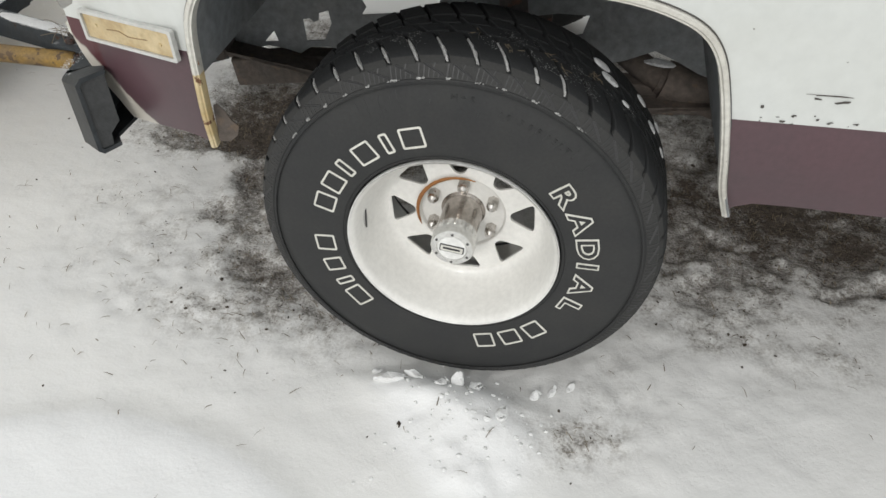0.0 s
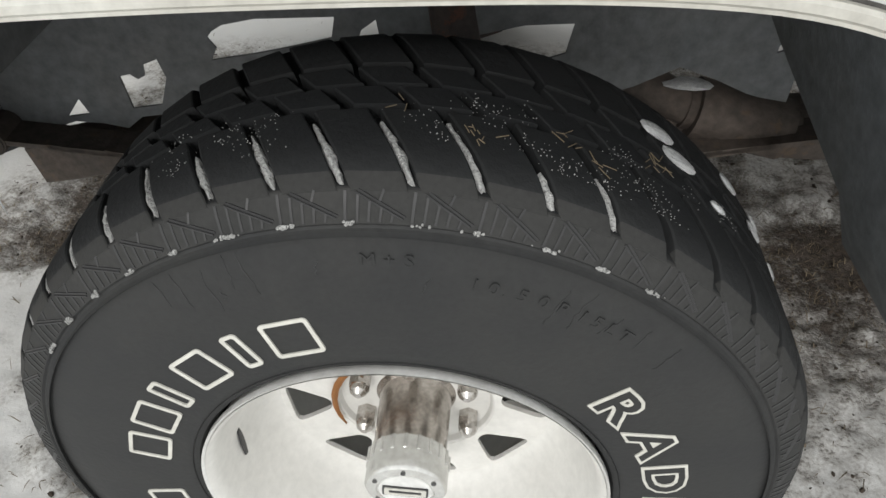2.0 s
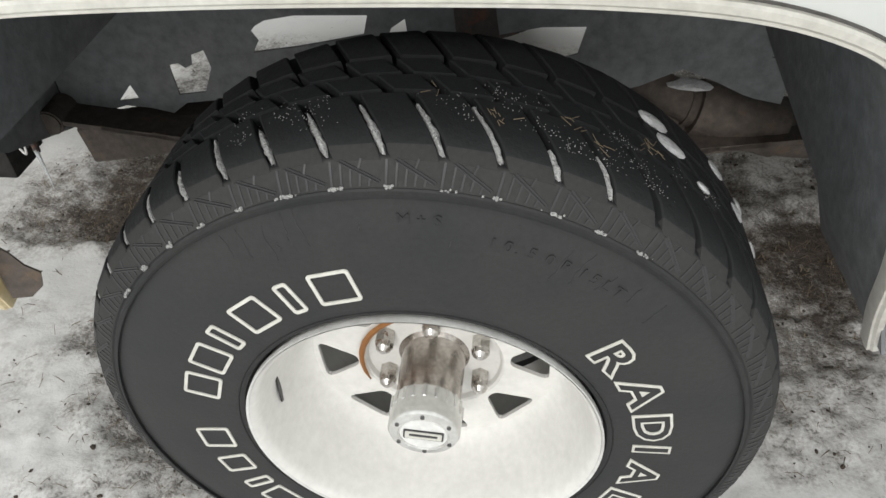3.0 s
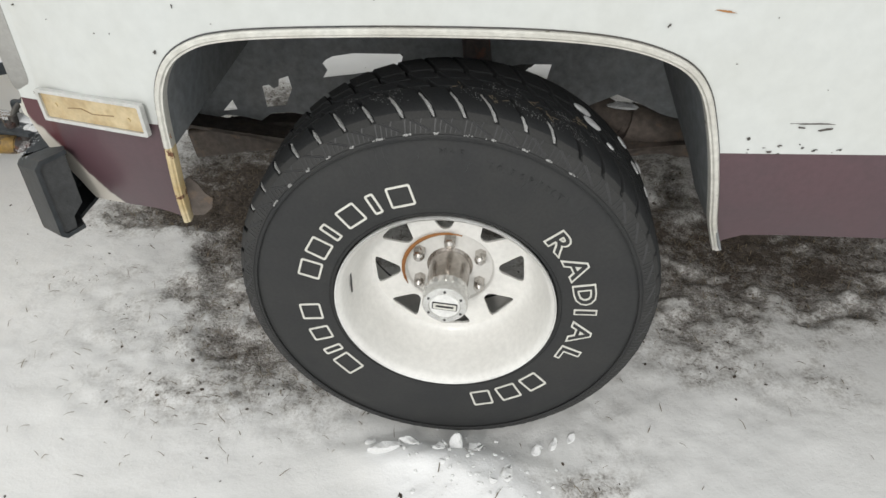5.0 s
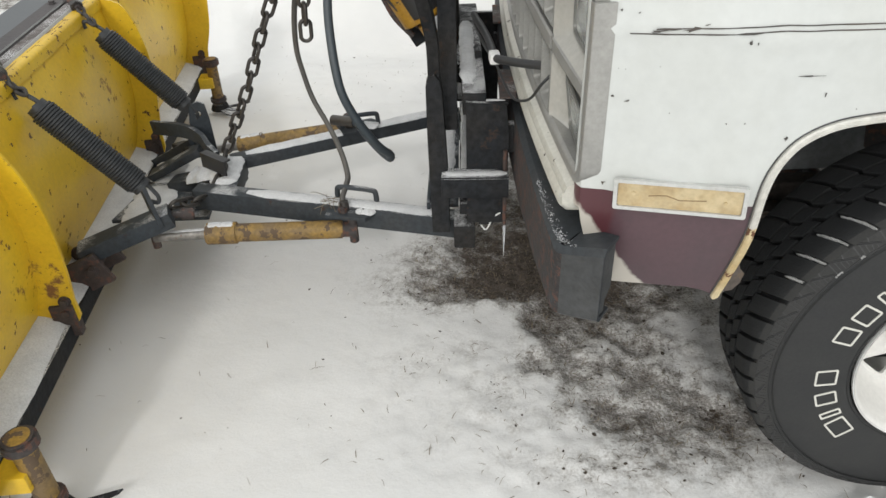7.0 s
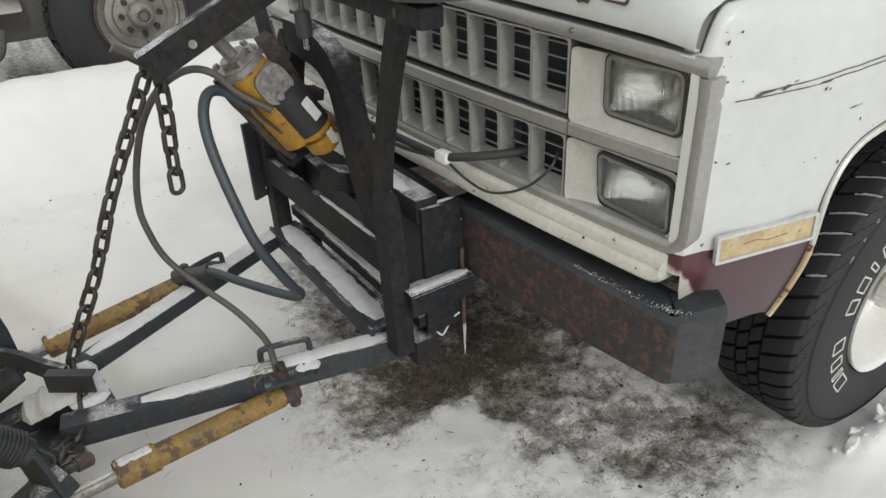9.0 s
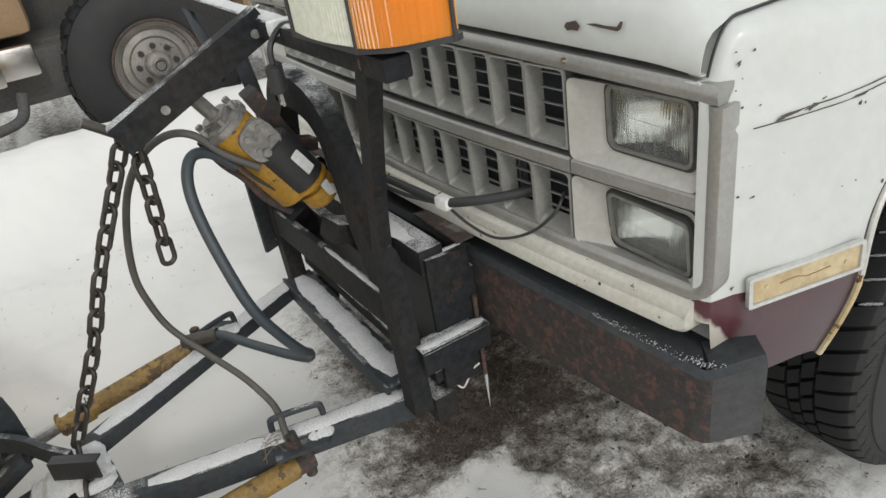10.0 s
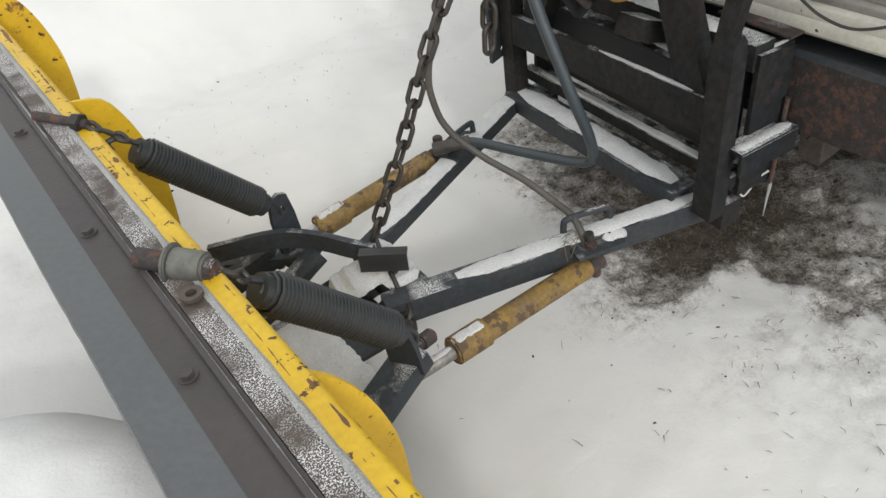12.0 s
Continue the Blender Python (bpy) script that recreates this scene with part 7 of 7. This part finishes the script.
# hoses
bm = bm_new()
tube(bm, [(-1.165, 0.93, 0.90), (-1.225, 0.965, 0.945), (-1.268, 0.985, 0.995), (-1.318, 1.00, 1.007), (-1.377, 1.02, 0.975), (-1.425, 1.05, 0.90), (-1.458, 1.085, 0.79), (-1.474, 1.115, 0.68), (-1.468, 1.128, 0.60), (-1.445, 1.115, 0.515), (-1.390, 1.055, 0.440), (-1.342, 0.955, 0.402), (-1.314, 0.873, 0.368), (-1.312, 0.815, 0.362), (-1.318, 0.775, 0.345), (-1.318, 0.755, 0.312)], 0.0085, 10, 8)
part("thin_hose", bm, HOSEGREY, plough, "thin grey hydraulic hose")
bm = bm_new()
tube(bm, [(-1.20, 0.985, 0.90), (-1.245, 0.99, 0.945), (-1.288, 0.975, 0.955), (-1.316, 0.945, 0.915), (-1.322, 0.905, 0.84), (-1.309, 0.848, 0.721), (-1.290, 0.823, 0.637), (-1.250, 0.830, 0.547), (-1.208, 0.862, 0.465), (-1.184, 0.895, 0.425), (-1.188, 0.915, 0.402), (-1.225, 0.98, 0.397), (-1.280, 1.09, 0.394), (-1.330, 1.20, 0.388), (-1.390, 1.25, 0.376)], 0.0125, 12, 8)
part("thick_hose", bm, HOSE, plough, "thick black hydraulic hose")
bm = bm_new()
rod(bm, (-1.312, 0.756, 0.345), (-1.308, 0.748, 0.300), 0.013, 10)
part("hose_fitting", bm, CHAIN, plough)
bm = bm_new()
rod(bm, (-1.335, 1.21, 0.387), (-1.420, 1.262, 0.374), 0.018, 12)
part("hose_fitting", bm, CHAIN, plough)

bm = bm_new()
rng = random.Random(44)
for _ in range(14):
    p = Vector((-1.345 + rng.uniform(-0.02, 0.03), 0.775 + rng.uniform(-0.02, 0.02), 0.338))
    q = p + Vector((rng.uniform(-0.06, 0.04), rng.uniform(-0.07, 0.01), rng.uniform(-0.05, 0.03)))
    tube(bm, [p, p.lerp(q, 0.5) + Vector((rng.uniform(-0.01, 0.01), 0, rng.uniform(0, 0.02))), q], 0.0008, 4, 4)
strands = part("caught_straw", bm, STRAW, plough)
tagged(strands, "dry straw caught on the handle", kind="stuff")

# lamp on the bar: a milky headlight and an amber corner signal
lamp = thing("plough_lamp", (-1.07, 0.42, 1.21), "plough headlamp with a milky lens and an amber signal", "vehicle lamp")
foot_l = [(-1.138, 0.590), (-1.130, 0.378), (-1.100, 0.338), (-1.018, 0.300), (-1.003, 0.308), (-1.003, 0.590)]


def lamp_ring(z, grow):
    c = Vector((-1.06, 0.45))
    return [Vector((x, y, z)) + Vector((x - c.x, y - c.y, 0)).normalized() * grow for x, y in foot_l]


bm = bm_new()
for z0, z1, g in ((1.217, 1.226, 0.0025), (1.375, 1.383, 0.0025)):
    slab(bm, [(p.x, p.y) for p in lamp_ring(0, g)], z1 - z0, Matrix.Translation((0, 0, z0)))
for i in (0, 1, 3):
    x, y = foot_l[i]
    rod(bm, (x, y, 1.218), (x, y, 1.382), 0.0035, 8)
slab(bm, [(-1.09, 0.585), (-1.09, 0.385), (-1.07, 0.355), (-1.008, 0.318), (-1.003, 0.585)], 0.15, Matrix.Translation((0, 0, 1.228)))
part("lamp_housing", bm, BLACK, lamp)
bm = bm_new()
grid(bm, [[Vector((-1.136 + 0.008 * s - 0.010 * math.sin(math.pi * s) - 0.0007 * math.cos(2 * math.pi * 26 * s), 0.585 - 0.204 * s, z)) for z in np.linspace(1.226, 1.375, 5)] for s in np.linspace(0, 1, 157)])
thicken(bm, 0.004, (-1, 0, 0))
part("headlamp_lens", bm, MILKY, lamp, "milky headlamp lens")
bm = bm_new()
amb = smooth_line([(-1.131, 0.376, 0), (-1.116, 0.346, 0), (-1.083, 0.320, 0), (-1.018, 0.301, 0)], 48)
rows = []
for k, p in enumerate(amb):
    out_dir = Vector((p.x + 1.06, p.y - 0.45, 0)).normalized()
    rows.append([Vector((p.x, p.y, z)) + out_dir * (0.0006 * math.cos(2 * math.pi * k / 8) + 0.00012 * math.cos(2 * math.pi * (z - 1.226) / 0.0083)) for z in np.linspace(1.226, 1.375, 109)])
grid(bm, rows)
thicken(bm, 0.004, (-1, -1, 0))
part("signal_lens", bm, AMBER, lamp, "amber signal lens")
amb = amb[::8]
bm = bm_new()
grid(bm, [[Vector((p.x + 0.018, p.y + 0.018, z)) for z in np.linspace(1.228, 1.373, 3)] for p in amb])
part("signal_reflector", bm, material("signal_backing", (0.80, 0.36, 0.05), None, 0.4), lamp)
bm = bm_new()
rod(bm, (-1.140, 0.735, 1.150), (-1.140, 0.735, 1.098), 0.016, 14, bevel=0.003)
tube(bm, [(-1.140, 0.735, 1.150), (-1.134, 0.740, 1.182), (-1.10, 0.752, 1.208), (-1.08, 0.70, 1.212)], 0.006, 8)
plug = part("lamp_plug", bm, BLACK, lamp, "black wiring plug hanging loose")
bm = bm_new()
for k in (-1, 1):
    beam(bm, (-1.140, 0.735 + 0.006 * k, 1.099), (-1.140, 0.735 + 0.007 * k, 1.074), 0.005, 0.002, bevel=0)
part("plug_pin", bm, CHROME, plug)
bm = bm_new()
box(bm, (-1.098, 0.765, 1.204), (0.05, 0.024, 0.028), bevel=0.006)
part("tape_wrap", bm, TAPE, lamp)


# ---- chains ----
def link_mesh():
    bm = bm_new()
    line = []
    for k in range(20):
        a = 2 * math.pi * k / 20
        x, y = 0.0150 * math.cos(a), 0.0150 * math.sin(a) + (0.0150 if math.sin(a) > 0 else -0.0150)
        line.append(Vector((x, y, 0)))
    sweep(bm, line, circle(0.0057, 8), closed=True, up=(0, 0, 1))
    me = bpy.data.meshes.new("link")
    bmesh.ops.recalc_face_normals(bm, faces=bm.faces)
    bm.to_mesh(me)
    bm.free()
    me.materials.append(CHAIN)
    me.polygons.foreach_set("use_smooth", [True] * len(me.polygons))
    return me


LINK = link_mesh()


def chain(points, label, name="lift_chain"):
    top = thing(name, points[0], label, "chain")
    line = smooth_line(points, 40)
    gap, run, k = 0.0485, 0.040, 0
    last = line[0]
    inv = Matrix.Translation(-Vector(points[0]))
    for p in line[1:]:
        run += (p - last).length
        if run >= gap:
            d = (p - last).normalized() if (p - last).length > 1e-6 else Vector((0, 0, -1))
            run -= gap
            m = axes(p, d.cross(Vector((0.3, 0.9, 0.1))), d) @ Matrix.Rotation(radians(45 + 90 * (k % 2) + random.uniform(-12, 12)), 4, "Y")
            ob = new("link", LINK)
            ob.parent = top
            ob.matrix_parent_inverse = inv
            ob.matrix_basis = m
            k += 1
        last = p
    return top


main = chain([(-1.400, 0.945, 1.060), (-1.416, 0.955, 1.02), (-1.459, 0.985, 0.925), (-1.542, 1.0, 0.76), (-1.612, 1.01, 0.60), (-1.70, 1.02, 0.43), (-1.728, 1.01, 0.37), (-1.735, 0.93, 0.33), (-1.755, 0.84, 0.315), (-1.80, 0.72, 0.36)], "rusty grey lift chain holding up the plough")
chain([(-1.388, 0.940, 1.030), (-1.391, 0.952, 0.93), (-1.396, 0.960, 0.86), (-1.402, 0.963, 0.775), (-1.403, 0.963, 0.742)], "loose tail of rusty chain hanging from the arm", "chain_tail")
bm = bm_new()
tube(bm, [(-1.462, 0.95, 1.092), (-1.430, 0.948, 1.068), (-1.395, 0.945, 1.040), (-1.375, 0.94, 1.015)], 0.010, 10)
part("chain_hook", bm, CHAIN, main)
bm = bm_new()
line = [Vector((-1.402, 0.942, 1.050)) + Vector((0.010 * math.cos(a), -0.012 * math.cos(a), 0.026 * math.sin(a))) for a in np.linspace(0, 2 * math.pi, 18)[:-1]]
sweep(bm, line, circle(0.007, 8), closed=True)
part("shackle", bm, CHAIN, main)

# ---- wiring at the grille ----
loom = thing("wiring_loom", (-0.80, 0.65, 0.78), "black split wiring loom bound with white tape", "cable")
bm = bm_new()
tube(bm, [(-0.93, 0.98, 0.81), (-0.90, 0.85, 0.798), (-0.885, 0.74, 0.795), (-0.881, 0.655, 0.802), (-0.850, 0.59, 0.815), (-0.79, 0.535, 0.825), (-0.745, 0.505, 0.835)], 0.010, 10)
part("loom_sleeve", bm, BLACK, loom)
bm = bm_new()
tube(bm, [(-0.881, 0.650, 0.798), (-0.860, 0.60, 0.760), (-0.838, 0.535, 0.745), (-0.81, 0.46, 0.775), (-0.79, 0.405, 0.83), (-0.76, 0.41, 0.86)], 0.0032, 8)
part("loose_wire", bm, BLACK, loom)
bm = bm_new()
tube(bm, [(-0.93, 0.96, 0.80), (-0.905, 0.82, 0.782), (-0.888, 0.71, 0.790), (-0.882, 0.66, 0.799)], 0.005, 8)
part("loose_wire", bm, BLACK, loom)
bm = bm_new()
box(bm, (-0.881, 0.655, 0.802), (0.026, 0.040, 0.026), Euler((0, 0, 0.1)).to_matrix(), 0.006)
part("tape_wrap", bm, TAPE, loom)
bm = bm_new()
tube(bm, [(-0.862, 0.642, 0.37), (-0.885, 0.66, 0.345), (-0.915, 0.672, 0.325), (-0.90, 0.668, 0.300), (-0.882, 0.655, 0.345)], 0.0025, 6)
part("wire_loop", bm, TAPE, loom)
bm = bm_new()
rod(bm, (-0.851, 0.640, 0.56), (-0.850, 0.640, 0.33), 0.006, 8, 0.005)
part("hanging_rod", bm, RUSTY, loom)
icicle = thing("icicle", (-0.850, 0.640, 0.33), "small icicle hanging under the mount", "icicle")
bm = bm_new()
tube(bm, [(-0.850, 0.640, 0.335), (-0.850, 0.639, 0.31), (-0.850, 0.640, 0.280), (-0.850, 0.640, 0.228)], 0.005, 8, 4)
for v in bm.verts:
    f = (v.co.z - 0.228) / 0.107
    v.co.x, v.co.y = -0.850 + (v.co.x + 0.850) * (0.15 + 0.85 * f), 0.640 + (v.co.y - 0.640) * (0.15 + 0.85 * f)
part("ice", bm, ICE, icicle)

# ---- far truck ----
far = thing("parked_truck", (-0.5, 4.6, 0.0), "tan truck with a chrome bumper and large tyres", "truck")
FC = Vector((-0.79, 4.10, 0.53))
bm = bm_new()
lathe(bm, [(0.235, 0.05), (0.262, 0.012), (0.30, 0.0), (0.40, 0.0), (0.455, 0.02), (0.495, 0.05), (0.505, 0.09), (0.505, 0.26), (0.48, 0.31), (0.30, 0.34), (0.235, 0.30)], FC, 72)
ftyre = part("tyre", bm, RUBBER, far, "large black mud tyre")
for y0, y1, o in ((0.055, 0.14, 0.0), (0.16, 0.22, 0.5), (0.235, 0.30, 0.0)):
    bm = bm_new()
    vs = [bm.verts.new(polar((0, 0, 0), r, s, y)) for r in (0.50, 0.522) for s in (0.0, 0.12) for y in (y0, y1)]
    for f in ((0, 1, 5, 4), (2, 6, 7, 3), (0, 4, 6, 2), (1, 3, 7, 5), (4, 5, 7, 6)):
        bm.faces.new([vs[i] for i in f])
    me = outer_shape(bm, "tread_block", [TREAD])
    for k in range(36):
        ob = new("tread_block", me)
        ob.parent = ftyre
        ob.matrix_basis = Matrix.Translation(FC) @ Matrix.Rotation(-2 * math.pi * (k + o) / 36, 4, "Y")
bm = bm_new()
lathe(bm, [(0.235, 0.03), (0.250, 0.008), (0.256, 0.004), (0.252, 0.016), (0.232, 0.03), (0.225, 0.06), (0.205, 0.075), (0.20, 0.06), (0.165, 0.055), (0.15, 0.07), (0.08, 0.06), (0.075, 0.02), (0.06, 0.005), (0.0005, 0.004)], FC, 64)
frim = part("wheel_rim", bm, BRIGHT, far, "silver steel wheel with eight nuts")
for k in range(8):
    bm = bm_new()
    p = polar(FC, 0.112, 2 * math.pi * k / 8, 0)
    rod(bm, p + Vector((0, 0.075, 0)), p + Vector((0, 0.030, 0)), 0.018, 6)
    part("lug_nut", bm, BLACK, frim)
bm = bm_new()
lathe(bm, [(0.252, 0.002), (0.262, -0.002), (0.270, 0.004), (0.264, 0.010), (0.252, 0.010)], FC, 64, closed=True)
part("rusty_rim_edge", bm, RUSTY, frim)
bm = bm_new()
rod(bm, FC + Vector((0, 0.02, 0)), FC + Vector((0, -0.030, 0)), 0.046, 24, bevel=0.006)
hub = part("hub_cap", bm, CHROME, frim, "dull chrome hub cap")
bm = bm_new()
lathe(bm, [(0.026, -0.033), (0.034, -0.033), (0.034, -0.028), (0.026, -0.028)], FC, 32, closed=True)
part("hub_ring", bm, BLACK, hub)
bm = bm_new()
box(bm, (1.8, 4.95, 1.15), (4.0, 1.7, 0.9), bevel=0.05)
box(bm, (-1.62, 4.95, 1.17), (0.50, 1.72, 0.62), bevel=0.06)
part("cab_side", bm, TAN, far, "tan painted body")
bm = bm_new()
box(bm, (0.6, 4.95, 0.72), (4.6, 1.3, 0.16), bevel=0.02)
box(bm, (-0.80, 5.2, 1.10), (1.25, 1.0, 0.7), bevel=0.04)
rod(bm, (-0.79, 4.35, 0.53), (-0.79, 5.7, 0.53), 0.07, 16)
box(bm, (-1.55, 5.0, 0.62), (0.7, 1.6, 0.30), bevel=0.03)
part("chassis", bm, UNDER, far)
bm = bm_new()
box(bm, (-1.66, 4.90, 0.74), (0.14, 1.9, 0.20), bevel=0.03)
box(bm, (-1.53, 3.99, 0.75), (0.24, 0.06, 0.17), bevel=0.025)
part("bumper", bm, CHROME, far, "chrome bumper")
bm = bm_new()
tube(bm, [(-1.55, 4.05, 0.58), (-1.60, 4.0, 0.46), (-1.75, 3.95, 0.43), (-1.85, 3.9, 0.45)], 0.03, 10)
part("tow_hook", bm, UNDER, far)

# ---- loose things on the ground ----
def on_ground(x, y):
    return float(ground_height(np.array([x]), np.array([y]))[0])


rng = random.Random(21)


def snow_slab(x, y, length, wide, thick, yaw, tilt, lift=0.0):
    """A broken slab of crusted snow with a ragged outline."""
    b = bmesh.new()
    n = 9
    loop = []
    for k in range(n):
        a = 2 * math.pi * k / n
        r = rng.uniform(0.72, 1.12) * (1.0 - 0.35 * max(0.0, math.cos(a)))
        loop.append((length / 2 * r * math.cos(a), wide / 2 * r * math.sin(a)))
    slab(b, loop, thick, Matrix.Identity(4))
    bmesh.ops.bevel(b, geom=b.edges[:], offset=thick * 0.22, segments=1, affect="EDGES")
    for v in b.verts:
        v.co += Vector((0, 0, 1)) * thick * 0.35 * noise.noise(v.co * 60 + Vector((x * 50, y * 50, 0)))
    b.transform(Matrix.Translation((x, y, on_ground(x, y) - thick * 0.35 + lift)) @ Euler((0, radians(tilt), radians(yaw)), "XYZ").to_matrix().to_4x4())
    ob = part("snow_chunk", b, CRUST, None, "", 25)
    tagged(ob, "broken slab of white snow beside the tyre", "snow chunk", "snow chunks by the wheel")


for args in ((-0.105, -0.040, 0.105, 0.030, 0.016, 8, -4), (-0.055, -0.022, 0.075, 0.026, 0.014, -14, 6), (0.040, -0.022, 0.070, 0.034, 0.012, 95, -52, 0.016), (0.005, -0.040, 0.040, 0.026, 0.013, 40, 12),
             (0.085, -0.030, 0.045, 0.030, 0.014, -30, -14), (0.215, -0.005, 0.050, 0.022, 0.014, 60, -24), (0.255, 0.020, 0.045, 0.020, 0.013, 66, -22), (0.295, 0.045, 0.040, 0.020, 0.012, 70, -18), (-0.150, -0.020, 0.034, 0.018, 0.010, 20, 5), (0.150, -0.100, 0.040, 0.030, 0.016, 75, 9)):
    snow_slab(*args)
bm = bm_new()
for _ in range(120):
    x, y = rng.gauss(0.07, 0.10), rng.gauss(-0.13, 0.075)
    q = bmesh.new()
    r = rng.uniform(0.0012, 0.0052) * (1.5 if rng.random() < 0.08 else 1)
    bmesh.ops.create_icosphere(q, subdivisions=1, radius=r)
    for v in q.verts:
        v.co *= rng.uniform(0.7, 1.25)
    join(bm, q, Matrix.Translation((x, y, on_ground(x, y) + r * 0.15)) @ Matrix.Diagonal((1.2, 1.0, 0.7, 1)))
tagged(part("snow_crumbs", bm, CRUST, None), "loose crumbs of clean snow heaped beside the tyre", "snow crumbs", kind="stuff")


def scatter(count, seed):
    """Places on the ground, thicker where the snow is thin."""
    r = np.random.RandomState(seed)
    x, y = r.uniform(-2.1, 1.5, count * 14), r.uniform(-0.6, 3.2, count * 14)
    keep = r.uniform(0, 1, count * 14) < 0.004 + 0.012 * smooth01(y, 1.7, 2.3) * np.clip(fbm(x, y, 1.6, 2, 33) * 2, 0, 1) + 0.9 * np.clip(bareness_and_shade(x, y) * 1.2, 0, 1) ** 1.5 + 0.10 * bump_at(x, y, -0.6, 0.25, 0.5, 0.3)
    x, y = x[keep][:count], y[keep][:count]
    return x, y, ground_height(x, y)


rng = random.Random(8)
bm = bm_new()
for x, y, z in zip(*scatter(7500, 4)):
    a, l, lean = rng.uniform(0, 6.28), rng.uniform(0.008, 0.032), rng.uniform(0.0, 0.45)
    w = rng.uniform(0.0004, 0.0011)
    d = Vector((math.cos(a), math.sin(a), lean)).normalized()
    s = Vector((-math.sin(a), math.cos(a), 0)) * w
    p = Vector((x, y, z + 0.002))
    q = p + d * l * 0.5 + Vector((0, 0, 0.004))
    e = p + d * l + Vector((rng.uniform(-.004, .004), rng.uniform(-.004, .004), 0))
    vs = [bm.verts.new(v) for v in (p - s, p + s, q + s, q - s, e)]
    bm.faces.new(vs[:4])
    bm.faces.new((vs[3], vs[2], vs[4]))
ob = part("dead_grass", bm, STRAW, None)
tagged(ob, "dry straw-coloured blades of grass poking through snow", "grass", kind="stuff")
bm = bm_new()
for x, y, z in zip(*scatter(1700, 9)):
    b = bmesh.new()
    s = rng.uniform(0.0012, 0.0042) * (1.8 if rng.random() < 0.06 else 1)
    bmesh.ops.create_icosphere(b, subdivisions=1, radius=s)
    for v in b.verts:
        v.co *= rng.uniform(0.7, 1.25)
    join(bm, b, Matrix.Translation((x, y, z + s * 0.1)) @ Euler((0, 0, rng.uniform(0, 3))).to_matrix().to_4x4() @ Matrix.Diagonal((1.3, 0.8, 0.6, 1)))
ob = part("soil_clods", bm, CLOD, None)
tagged(ob, "small dark clods of soil on the snow", "soil", kind="stuff")
